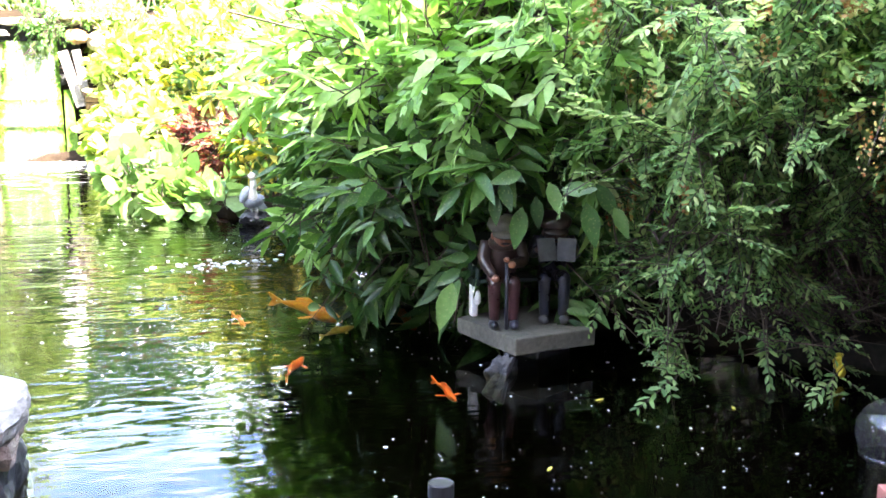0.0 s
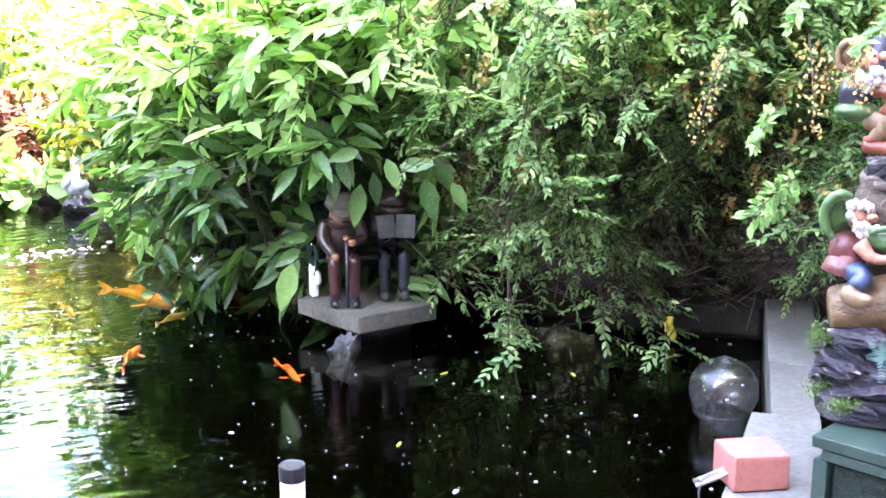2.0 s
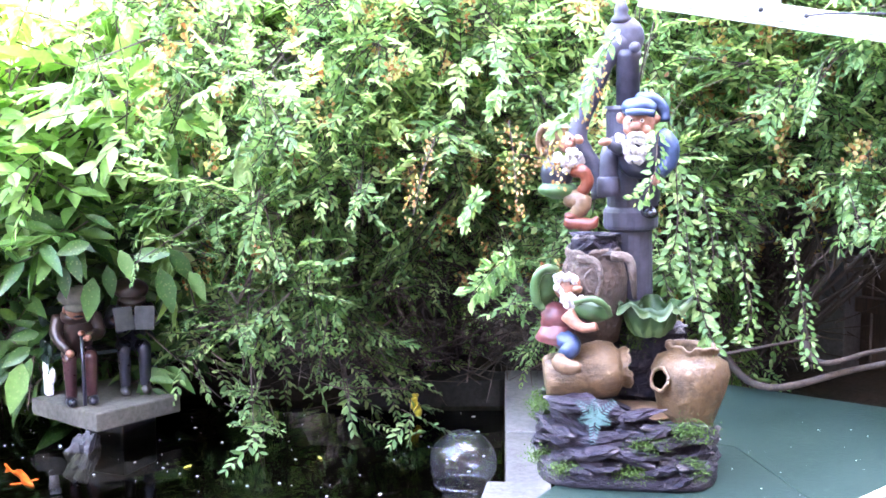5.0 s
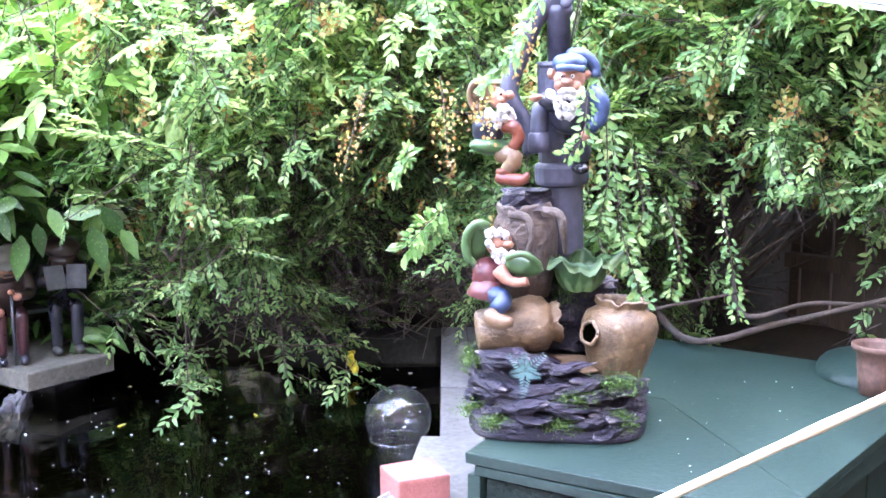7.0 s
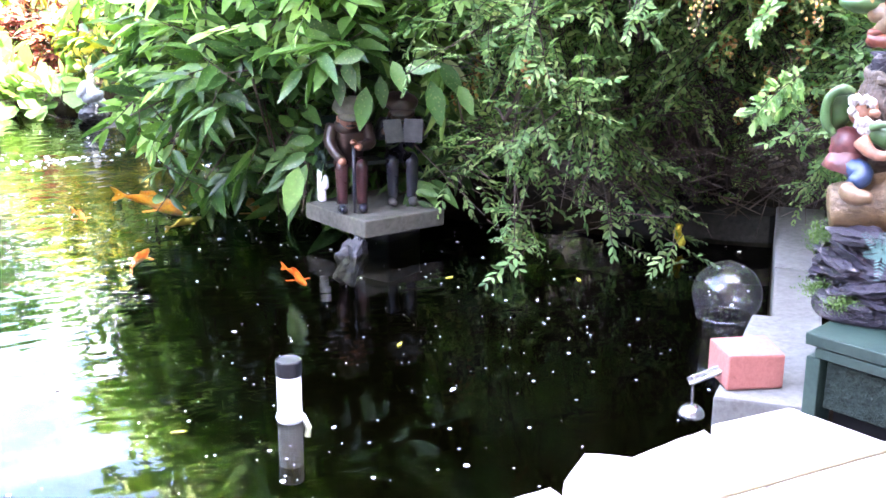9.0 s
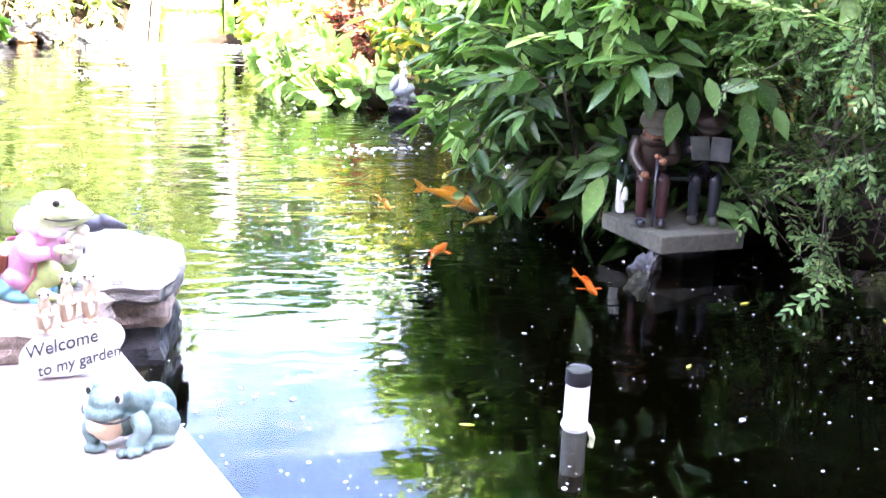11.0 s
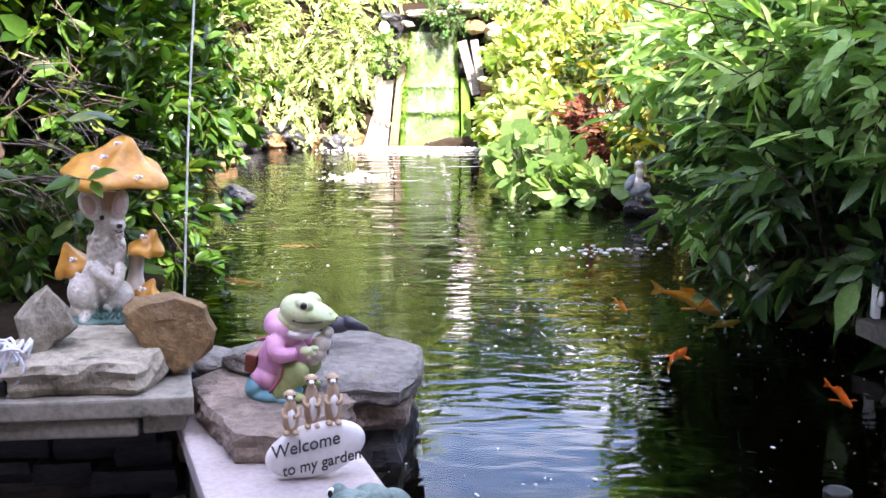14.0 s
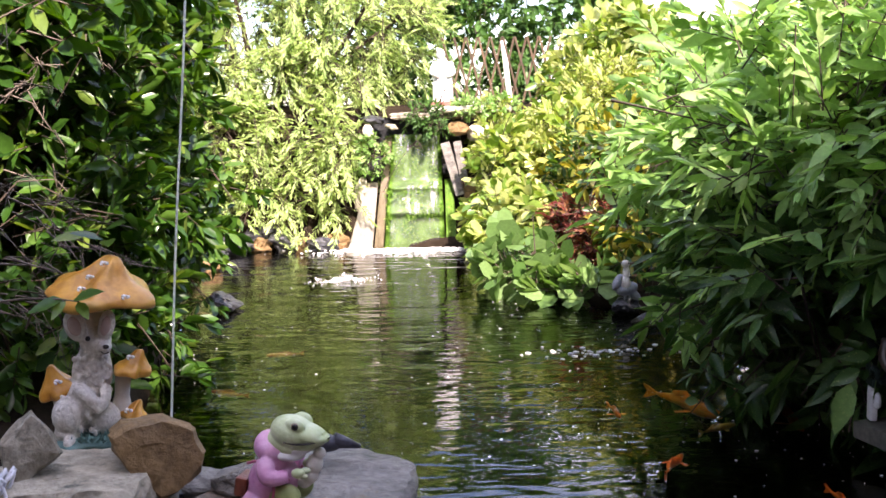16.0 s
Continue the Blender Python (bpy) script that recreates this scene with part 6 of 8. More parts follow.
shrub("willow_shrub", "pale grey-green shrub with narrow leaves reaching over the pond", "shrub",
      [(1.40, 3.50, 1.00, 0.55, 0.48, 0.28), (1.16, 4.25, 0.85, 0.40, 0.48, 0.30), (1.62, 3.06, 1.12, 0.48, 0.36, 0.23), (1.46, 4.75, 0.88, 0.32, 0.45, 0.32), (1.34, 3.18, 0.86, 0.26, 0.22, 0.16), (1.08, 3.80, 0.74, 0.26, 0.36, 0.16)],
      250, "willow", 102, leaves=9, length=0.20, leaf=0.078, width=0.18, point=True, angle=50, droop=0.0, spread=0.45, root=(1.8, 3.9, 0.1), zones=CLEAR_RIGHT, limbs=14, limb_r=0.012, each=14, reach=0.34, loose=0.05, lift=0.35)
for lobes, count, seed, root, label in (
        ([(1.88, 2.66, 0.76, 0.48, 0.36, 0.38), (1.62, 2.78, 0.34, 0.18, 0.14, 0.24), (1.86, 2.74, 0.32, 0.20, 0.14, 0.24), (1.50, 2.90, 0.26, 0.07, 0.08, 0.18), (2.12, 2.75, 0.36, 0.24, 0.16, 0.26), (2.26, 2.38, 0.88, 0.42, 0.36, 0.30), (1.74, 2.60, 1.08, 0.46, 0.36, 0.22), (2.14, 2.30, 1.18, 0.45, 0.36, 0.20), (2.2, 3.0, 0.5, 0.5, 0.25, 0.45)], 560, 103, (2.35, 2.95, 0.1), "arching small-leaved shrub hanging to the water with orange blossom"),
        ([(2.42, 1.98, 0.80, 0.36, 0.30, 0.46), (2.62, 2.2, 0.42, 0.25, 0.30, 0.36), (2.62, 1.46, 1.06, 0.36, 0.34, 0.30), (2.92, 0.95, 1.10, 0.38, 0.38, 0.34), (2.45, 1.88, 1.20, 0.38, 0.34, 0.20), (2.72, 1.3, 1.25, 0.4, 0.4, 0.2), (2.08, 1.76, 0.66, 0.09, 0.08, 0.24), (2.62, 1.20, 0.78, 0.18, 0.2, 0.2)], 450, 104, (2.75, 2.0, 0.1), "arching small-leaved shrub trailing behind the gnome fountain")):
    bush = shrub("barberry", label, "shrub", lobes, count, "barberry", seed, leaves=14, length=0.11, leaf=0.0230, width=0.21, angle=58, droop=0.15, spread=0.5, pairs=True,
                 root=root, zones=CLEAR_RIGHT, limbs=44, limb_r=0.008, twig_r=0.0012, each=24, reach=0.30, loose=0.030, lift=0.25, arch=0.30, shell=(0.55, 1.1), thin=0.52 if seed == 103 else None)
    rng = np.random.default_rng(seed + 50)
    at, out = on_lobes(lobes, 460, rng, (1.05, 1.40), 0.45)
    # young shoots kept high; their pale colour also paints the brighter top
    tip, tip_out = on_lobes(lobes, 2100, rng, (0.70, 1.42), 0.70)
    tip_out = norm(tip_out + [0, 0, 0.5])
    keep = clear_of(CLEAR_RIGHT, tip)
    shoots, _ = sprays(tip[keep], tip_out[keep], rng, 14, 0.12, 0.026, 0.19, 50, 0.0, 0.5, True)
    ob = new("young_growth", leaf_mesh("young_growth", *shoots, M["freshleaf"], 0.18, 0.18))
    ob.parent, ob["kind"], ob["label"] = bush, "stuff", "yellow-green young shoots, also set high to lighten the top"
    at = at[clear_of(CLEAR_RIGHT, at)]
    n = len(at)
    reps = 36
    hang = rng.uniform(0, 1, (n, reps, 1)) * np.array([0, 0, -0.06]) + rng.normal(scale=0.011, size=(n, reps, 3))
    P = (at[:, None] + hang).reshape(-1, 3)
    L = rng.uniform(0.007, 0.017, len(P))
    ob = new("blossom", leaf_mesh("blossom", P, rng.normal(size=P.shape), rng.normal(size=P.shape), L, L * 0.42, M["orangebloom"]))
    ob.parent, ob["kind"], ob["label"] = bush, "stuff", "hanging orange and yellow blossom"
hedge = shrub("laurel_hedge", "glossy green laurel hedge in shade along the pond", "hedge",
      [(-1.60, 3.0, 0.70, 0.50, 0.50, 0.70), (-1.55, 3.9, 0.70, 0.48, 0.55, 0.70), (-1.60, 4.8, 0.70, 0.50, 0.55, 0.70), (-1.75, 5.7, 0.65, 0.45, 0.55, 0.65), (-1.65, 3.2, 1.40, 0.55, 0.65, 0.50), (-1.58, 4.3, 1.45, 0.53, 0.65, 0.50), (-1.75, 5.4, 1.35, 0.53, 0.65, 0.55), (-1.85, 3.2, 2.0, 0.5, 0.65, 0.4), (-1.85, 4.6, 2.0, 0.5, 0.75, 0.4)],
      860, "laurel", 105, leaves=9, length=0.12, leaf=0.076, width=0.24, angle=58, droop=0.0, spread=0.5, whorl=True, root=(-1.75, 4.0, 0.1), limbs=30, limb_r=0.018, zones=[(-1.45, -0.5, 1.9, 2.66, 0, 0.72), (-1.40, -0.80, 2.6, 3.05, 0, 0.60), (-1.95, -1.10, 2.2, 3.55, 0.4, 2.5)], each=11, reach=0.26, loose=0.06)
rng = np.random.default_rng(160)
n = 34
a = np.array([-1.38, 2.75, 0.35]) + rng.uniform(0, 1, (n, 3)) * [0.28, 0.75, 1.0]
d = norm(rng.normal(size=(n, 3)) * [0.5, 0.4, 0.45] + [0.9, -0.25, -0.1])
length = rng.uniform(0.10, 0.30, (n, 1))
for k in range(5):
    b = a + d * length * 0.24
    fork = norm(d + rng.normal(scale=0.8, size=(n, 3)))
    for p, q, r in ((a, b, 0.0026 - 0.0004 * k), (b, b + fork * length * 0.16, 0.0010)):
        ob = new("brushwood", twig_mesh("brushwood", (p, q), M["drytwig"], r))
        ob.parent, ob["kind"], ob["label"] = hedge, "stuff", "bare brown twigs"
    a, d = b, norm(d + rng.normal(scale=0.30, size=(n, 3)) + [0, 0, -0.12])
bm = bmesh.new()
tube(bm, bend([(-1.12, 2.62, 0.56), (-0.98, 2.52, 0.59), (-0.86, 2.43, 0.605), (-0.80, 2.415, 0.600)], 5), [0.003 - 0.0001 * i for i in range(16)], 6)
part("overhanging_twig", bm, M["drytwig"], hedge, smooth=True)
sprig = [((-0.835, 2.425, 0.605), (-0.075, -0.02, -0.020)), ((-0.815, 2.418, 0.602), (0.070, -0.03, 0.030)), ((-0.805, 2.418, 0.600), (0.030, -0.03, -0.030)), ((-0.83, 2.42, 0.604), (-0.025, -0.03, -0.035)), ((-0.80, 2.60, 0.71), (-0.05, -0.06, 0.03)), ((-0.79, 2.60, 0.71), (0.02, -0.07, 0.0)), ((-0.84, 2.62, 0.72), (-0.07, -0.04, 0.0)), ((-0.80, 2.61, 0.73), (0.06, -0.05, 0.03)), ((-0.97, 2.50, 0.60), (0.03, -0.06, 0.03)), ((-1.0, 2.52, 0.59), (-0.05, -0.05, 0.03))]
base = np.array([p for p, w in sprig])
way = np.array([w for p, w in sprig])
long_ = np.linalg.norm(way, axis=1)
ob = new("overhanging_leaves", leaf_mesh("overhanging_leaves", base, way, np.tile([0.0, -0.5, 0.85], (len(sprig), 1)), long_, long_ * 0.26, M["laurel"], 0.2, 0.12, point=True))
ob.parent, ob["kind"] = hedge, "stuff"
shrub("conifer", "large pale yellow-green conifer with feathery sprays behind the pond", "tree",
      [(-1.45, 9.45, 0.95, 0.75, 0.50, 0.75), (-2.35, 9.2, 1.10, 0.75, 0.60, 0.95), (-1.75, 9.75, 1.95, 0.90, 0.65, 0.90), (-0.78, 9.65, 1.65, 0.50, 0.45, 0.65), (-1.3, 10.1, 2.8, 0.9, 0.7, 0.7), (-2.6, 9.6, 2.4, 0.9, 0.8, 0.8), (-0.98, 9.15, 0.62, 0.28, 0.28, 0.50), (-0.40, 10.2, 1.75, 0.4, 0.4, 0.5), (-1.45, 9.02, 0.45, 0.40, 0.25, 0.38), (-2.05, 8.95, 0.50, 0.40, 0.30, 0.42), (-1.12, 8.98, 0.34, 0.24, 0.18, 0.30), (-0.90, 9.0, 0.80, 0.22, 0.2, 0.3), (-1.75, 8.95, 0.85, 0.35, 0.3, 0.35)],
      860, "conifer", 106, leaves=17, length=0.16, leaf=0.046, width=0.12, angle=34, droop=0.5, spread=0.35, root=(-1.7, 10.0, 0.6), limbs=16, limb_r=0.04, curl=0.1, each=13, reach=0.36, loose=0.035, lift=0.0, arch=0.5, shell=(0.80, 1.10))

# strands that trail round the fountain
rng = np.random.default_rng(140)
for line, leaf in (([(1.713, 1.342, 0.834), (1.677, 1.306, 0.722), (1.645, 1.298, 0.642)], 0.026), ([(1.750, 1.360, 0.821), (1.709, 1.299, 0.646), (1.686, 1.247, 0.560), (1.671, 1.202, 0.501)], 0.030), ([(1.570, 1.263, 0.897), (1.542, 1.250, 0.815), (1.506, 1.260, 0.776)], 0.022), ([(1.797, 1.349, 0.787), (1.790, 1.310, 0.659), (1.739, 1.310, 0.566)], 0.028), ([(2.022, 1.296, 0.674), (2.007, 1.247, 0.520), (1.991, 1.217, 0.418)], 0.024), ([(1.918, 1.356, 0.666), (1.915, 1.309, 0.545), (1.887, 1.313, 0.468)], 0.024), ([(1.566, 1.639, 0.645), (1.510, 1.635, 0.617), (1.448, 1.635, 0.566)], 0.034), ([(1.575, 1.657, 0.619), (1.532, 1.643, 0.590), (1.493, 1.650, 0.571)], 0.032), ([(2.121, 1.235, 0.776), (2.097, 1.178, 0.679), (2.062, 1.140, 0.708)], 0.026)):
    path = bend(line, 8)
    bm = bmesh.new()
    tube(bm, path, [0.0014 - 0.0008 * i / (len(path) - 1) for i in range(len(path))], 5)
    strand = part("trailing_twig", bm, M["bark"], bush)
    P, Dv = [], []
    for a, b in zip(path, path[1:]):
        w = (b - a).normalized()
        side = w.cross(Vector((0.6, 0.75, 0.2))).normalized()
        for f in (0.0, 0.5):
            for s in (-1, 1):
                P.append(a.lerp(b, f + rng.uniform(-0.25, 0.25)) + side * s * rng.uniform(0.0, 0.012))
                Dv.append(w * 0.8 + side * s + Vector(rng.normal(scale=0.5, size=3)))
    n = len(P)
    L = leaf * rng.uniform(0.40, 0.88, n)
    ob = new("trailing_leaf", leaf_mesh("trailing_leaf", np.array(P), np.array(Dv), np.tile([-0.6, -0.6, 0.5], (n, 1)) + rng.normal(scale=0.35, size=(n, 3)), L, L * 0.26, M["barberry"]))
    ob.parent, ob["kind"] = strand, "stuff"

# young sprigs and blossom that hang before the pump
for line, leaf, tag in (([(1.521, 1.316, 1.072), (1.469, 1.318, 1.005), (1.435, 1.310, 0.948)], 0.028, "barberry"), ([(1.467, 1.349, 0.967), (1.429, 1.344, 0.929), (1.394, 1.349, 0.896)], 0.028, "barberry"), ([(1.389, 1.489, 1.057), (1.365, 1.446, 0.988), (1.341, 1.441, 0.929)], 0.028, "barberry"), ([(1.483, 1.331, 1.024), (1.469, 1.318, 0.976), (1.456, 1.317, 0.919)], 0.0085, "orangebloom"), ([(1.376, 1.436, 0.919), (1.368, 1.412, 0.842), (1.361, 1.397, 0.765)], 0.0085, "orangebloom"), ([(1.340, 1.597, 0.887), (1.304, 1.594, 0.816), (1.270, 1.575, 0.748)], 0.0085, "orangebloom"), ([(1.348, 1.479, 0.800), (1.322, 1.472, 0.772), (1.296, 1.464, 0.740)], 0.032, "barberry"), ([(1.419, 1.368, 0.905), (1.397, 1.359, 0.862), (1.402, 1.336, 0.824)], 0.0085, "orangebloom")):
    path = bend(line, 9)
    bm = bmesh.new()
    tube(bm, path, [0.0013 - 0.0007 * i / (len(path) - 1) for i in range(len(path))], 5)
    strand = part("hanging_sprig", bm, M["bark"], bush)
    P, Dv = [], []
    each = 3 if leaf > 0.02 else 5
    for a, b in zip(path, path[1:]):
        w = (b - a).normalized()
        for _ in range(each):
            P.append(a.lerp(b, rng.uniform(0, 1)) + Vector(rng.normal(scale=0.002 if leaf > 0.02 else 0.013, size=3)))
            Dv.append(w * 0.9 + Vector(rng.normal(scale=0.6, size=3)))
    n = len(P)
    L = leaf * rng.uniform(0.5, 1.05, n)
    ob = new("sprig_leaf", leaf_mesh("sprig_leaf", np.array(P), np.array(Dv), np.tile([-0.6, -0.6, 0.5], (n, 1)) + rng.normal(scale=0.4, size=(n, 3)), L, L * (0.2 if leaf > 0.02 else 0.4), M[tag], point=leaf > 0.02))
    ob.parent, ob["kind"] = strand, "stuff"

# bare twigs in the hollow under the bush
rng = np.random.default_rng(150)
for low, span, count, tilt in (((1.85, 2.45, 0.10), (0.75, 0.65, 0.50), 620, 0.25), ((2.25, 1.72, 0.20), (0.75, 0.75, 0.45), 480, 0.4)):
    a = np.array(low) + rng.uniform(0, 1, (count, 3)) * span
    d = norm(rng.normal(size=(count, 3)) * [1, 1, 0.5] + [-0.5, -0.6, tilt])
    length = rng.uniform(0.08, 0.35, (count, 1))
    mid = a + d * length * 0.5
    end = mid + norm(d + rng.normal(scale=0.35, size=(count, 3)) + [0, 0, -0.3]) * length * 0.5
    ok = clear_of(CLEAR_RIGHT, a) & clear_of(CLEAR_RIGHT, mid) & clear_of(CLEAR_RIGHT, end) & (end[:, 2] > 0.04)
    for p, q, r in ((a, mid, 0.0022), (mid, end, 0.0014)):
        ob = new("brushwood", twig_mesh("brushwood", (p[ok], q[ok]), M["bark"], r))
        ob.parent, ob["kind"] = bush, "stuff"


bm = bmesh.new()
for k in range(5):
    blob(bm, (2.04 + 0.006 * math.cos(k * 1.3), 2.58 + 0.004 * k, 0.050 + 0.012 * (k - 2)), (0.011, 0.008, 0.016), (15 * k, 20, 0), 0, 2)
solo("yellow_flower", bm, M["yellowpaint"], "small bright yellow flower hanging over the water", "flower", smooth=True)

# thick bare branches behind the cabinet
for line, r in (([(2.60, 1.95, 0.30), (2.24, 1.52, 0.285), (2.353, 1.334, 0.342), (2.50, 1.12, 0.42)], 0.011), ([(2.75, 1.75, 0.42), (2.31, 1.42, 0.355), (2.40, 1.29, 0.388), (2.50, 1.12, 0.39)], 0.008), ([(2.30, 1.95, 0.30), (2.13, 1.66, 0.34), (2.24, 1.54, 0.37), (2.36, 1.44, 0.40)], 0.006)):
    path = bend(line, 7)
    bm = bmesh.new()
    tube(bm, path, [r * (1 - 0.5 * i / (len(path) - 1)) for i in range(len(path))], 8)
    part("branch", bm, M["bark"], bush, smooth=True)

# ---- gnome fountain on its cabinet ----
LID = [(1.345, 1.335), (1.510, 0.825), (2.440, 0.975), (2.250, 1.640)]
cabinet = thing("pump_cabinet", "dark green painted block and timber cabinet with a flat lid", "cabinet")
bm = laid([LID[0], LID[1], (1.60, 0.823), (1.86, 1.30), (1.78, 1.49)], 0.246, 0.267, 0.003)
part("lid", bm, M["greenpaint"], cabinet)
part("lid", laid([(1.602, 0.824), LID[2], LID[3], (1.782, 1.491), (1.862, 1.30)], 0.246, 0.2665, 0.003), M["greenpaint"], cabinet)
F0, F1 = Vector((1.360, 1.322)), Vector((1.508, 0.822))
FU = (F1 - F0).normalized()
FN = Vector((FU.y, -FU.x))
FN = FN if FN.x < 0 else -FN


def facing(s0, s1, z0, z1, proud, deep=0.05, start=F0, u=FU, n_=FN):
    a, b = start + u * s0 + n_ * proud, start + u * s1 + n_ * proud
    c, d = b - n_ * deep, a - n_ * deep
    return laid([(a.x, a.y), (b.x, b.y), (c.x, c.y), (d.x, d.y)], z0, z1, 0.003)


part("rail", facing(0.0, 0.53, 0.226, 0.244, 0.006), M["greenpaint"], cabinet)
part("post", facing(-0.016, 0.010, -0.32, 0.225, 0.004), M["greenpaint"], cabinet)
part("post", facing(0.442, 0.525, -0.32, 0.225, 0.004), M["greenpaint"], cabinet)
part("block", facing(0.016, 0.434, 0.137, 0.219, -0.008), M["greenblock"], cabinet, "rough green-painted concrete block")
part("block", facing(0.238, 0.440, -0.31, 0.132, 0.012), M["concrete"], cabinet, "bare grey concrete block")
S0 = Vector((1.500, 0.822))
SU = (Vector(LID[2]) - Vector(LID[1])).normalized()
SN = Vector((SU.y, -SU.x))
part("rail", facing(0.0, 0.94, 0.205, 0.244, 0.004, 0.04, S0, SU, SN), M["greenpaint"], cabinet)
for k in range(4):
    part("panel", facing(0.012 + 0.232 * k, 0.238 + 0.232 * k, -0.31, 0.203, -0.012, 0.03, S0, SU, SN), M["greenpaint"], cabinet)
# inner core in black to paint the shade inside the open hole
part("hole_shade_core", laid([(1.42, 1.33), (1.56, 0.90), (2.40, 1.02), (2.23, 1.60)], -0.33, 0.200, 0.003), M["black"], cabinet)
bm = bmesh.new()
hk = S0 + SU * 0.125 + SN * 0.014
tube(bm, bend([(hk.x, hk.y, 0.235), (hk.x - 0.012, hk.y - 0.01, 0.20), (hk.x - 0.004, hk.y - 0.004, 0.10), (hk.x + 0.006, hk.y, 0.06), (hk.x + 0.010, hk.y, 0.12), (hk.x + 0.012, hk.y, 0.20), (hk.x, hk.y, 0.238)], 5), 0.0045, 7)
part("rope_handle", bm, M["greenrope"], cabinet, "pale green cord loop", smooth=True)

rng = np.random.default_rng(31)
n = 46
at = np.array([1.55, 0.95, 0.2685]) + rng.uniform(0, 1, (n, 3)) * [0.62, 0.45, 0]
size = rng.choice([0.002, 0.003, 0.006], n, p=[0.6, 0.3, 0.1])
ob = new("lid_flecks", leaf_mesh("lid_flecks", at, norm(rng.normal(size=(n, 3)) * [1, 1, 0]), np.tile([0, 0, 1.0], (n, 1)), size * 0.9, size * 0.4, M["foam"], 0.0, 0.0))
ob.parent, ob["kind"], ob["label"] = cabinet, "stuff", "white specks on the lid"
FT = Matrix.Translation((1.610, 1.363, 0.267)) @ Matrix.Rotation(radians(-47.5), 4, "Z")
fountain = thing("gnome_fountain", "tall painted gnome fountain with clay jars and a hand pump", "water feature")
fountain.matrix_world = FT


def rock_tier(name, rx, ry, z0, z1, seed, at=(0, 0), n=46, layers=7, fall=0.0):
    """A ragged layered rock wall, rounded in plan."""
    bm = bmesh.new()
    rings = []
    for l in range(layers * 3 + 1):
        f = l / (layers * 3)
        z = z0 + (z1 - z0) * f
        step = (l % 3) / 3.0
        ring = []
        for i in range(n):
            a = 2 * math.pi * i / n
            sq = (abs(math.cos(a)) ** 3.2 + abs(math.sin(a)) ** 3.2) ** (-1 / 3.2)
            wob = noise.noise(Vector((math.cos(a) * 3.4, math.sin(a) * 3.4, seed + (l // 3) * 1.7))) * 0.016
            wob += noise.noise(Vector((math.cos(a) * 9, math.sin(a) * 9, seed + l * 0.8))) * 0.008
            r = 1 - 0.05 * step - 0.10 * f
            zz = z + noise.noise(Vector((math.cos(a) * 2.3, math.sin(a) * 2.3, seed + l // 3))) * 0.014 * math.sin(math.pi * min(1, f * 1.15))
            zz *= 1 - fall * smooth(-0.06, 0.14, rx * math.cos(a))
            ring.append(bm.verts.new((at[0] + (rx * r + wob) * sq * math.cos(a), at[1] + (ry * r + wob) * sq * math.sin(a), zz)))
        rings.append(ring)
    for a_, b_ in zip(rings, rings[1:]):
        for i in range(n):
            bm.faces.new([a_[i], a_[(i + 1) % n], b_[(i + 1) % n], b_[i]])
    inner = [bm.verts.new((at[0] + (v.co.x - at[0]) * 0.55, at[1] + (v.co.y - at[1]) * 0.55, v.co.z - 0.012)) for v in rings[-1]]
    for i in range(n):
        bm.faces.new([rings[-1][i], rings[-1][(i + 1) % n], inner[(i + 1) % n], inner[i]])
    bm.faces.new(inner)
    bm.faces.new(rings[0][::-1])
    return part(name, bm, M["rockpaint"], fountain, "painted purple-grey layered rock", smooth=False)


rock_tier("rock_base", 0.148, 0.140, 0.0, 0.155, 3.0, fall=0.36)
bm = bmesh.new()
rings = []
for k, (grow, z) in enumerate(((1.0, 0.0), (1.02, 0.006), (1.01, 0.020), (0.96, 0.030), (0.90, 0.032))):
    rings.append([bm.verts.new(((0.163 * grow + 0.004 * noise.noise(Vector((math.cos(a) * 3, math.sin(a) * 3, k * 0.3)))) * (abs(math.cos(a)) ** 4 + abs(math.sin(a)) ** 4) ** -0.25 * math.cos(a), 0.152 * grow * (abs(math.cos(a)) ** 4 + abs(math.sin(a)) ** 4) ** -0.25 * math.sin(a), z)) for a in (2 * math.pi * i / 56 for i in range(56))])
for a_, b_ in zip(rings, rings[1:]):
    for i in range(56):
        bm.faces.new([a_[i], a_[(i + 1) % 56], b_[(i + 1) % 56], b_[i]])
bm.faces.new(rings[0][::-1])
bm.faces.new(rings[-1])
part("base_skirt", bm, M["rockpaint"], fountain, "smooth dark painted foot of the rock", smooth=True)
prng = random.Random(12)
for row in range(9):
    a0 = prng.uniform(0, 1)
    count = 11 - row // 3
    for k in range(count):
        a = 2 * math.pi * (k + a0 + prng.uniform(-0.3, 0.3)) / count
        sq = (abs(math.cos(a)) ** 3.2 + abs(math.sin(a)) ** 3.2) ** (-1 / 3.2)
        rad = 0.150 - 0.0024 * row + prng.uniform(-0.010, 0.009)
        z = (0.032 + 0.0155 * row + prng.uniform(-0.004, 0.004)) * (1 - 0.36 * smooth(-0.06, 0.14, 0.15 * math.cos(a)))
        if math.sin(a) > 0.6 and row > 4:
            continue
        plate = boulder((rad * sq * math.cos(a), 0.94 * rad * sq * math.sin(a), z), (0.024, prng.uniform(0.034, 0.066), prng.uniform(0.009, 0.016)), prng.randint(0, 999),
                        (prng.uniform(-14, 14), prng.uniform(-6, 14), math.degrees(a) + prng.uniform(-12, 12)), 0.34, 3, 5)
        part("rock_plate", plate, M["rockpaint"], fountain)
rock_tier("rock_step", 0.075, 0.07, 0.13, 0.30, 7.0, (-0.005, 0.085), 30, 6)
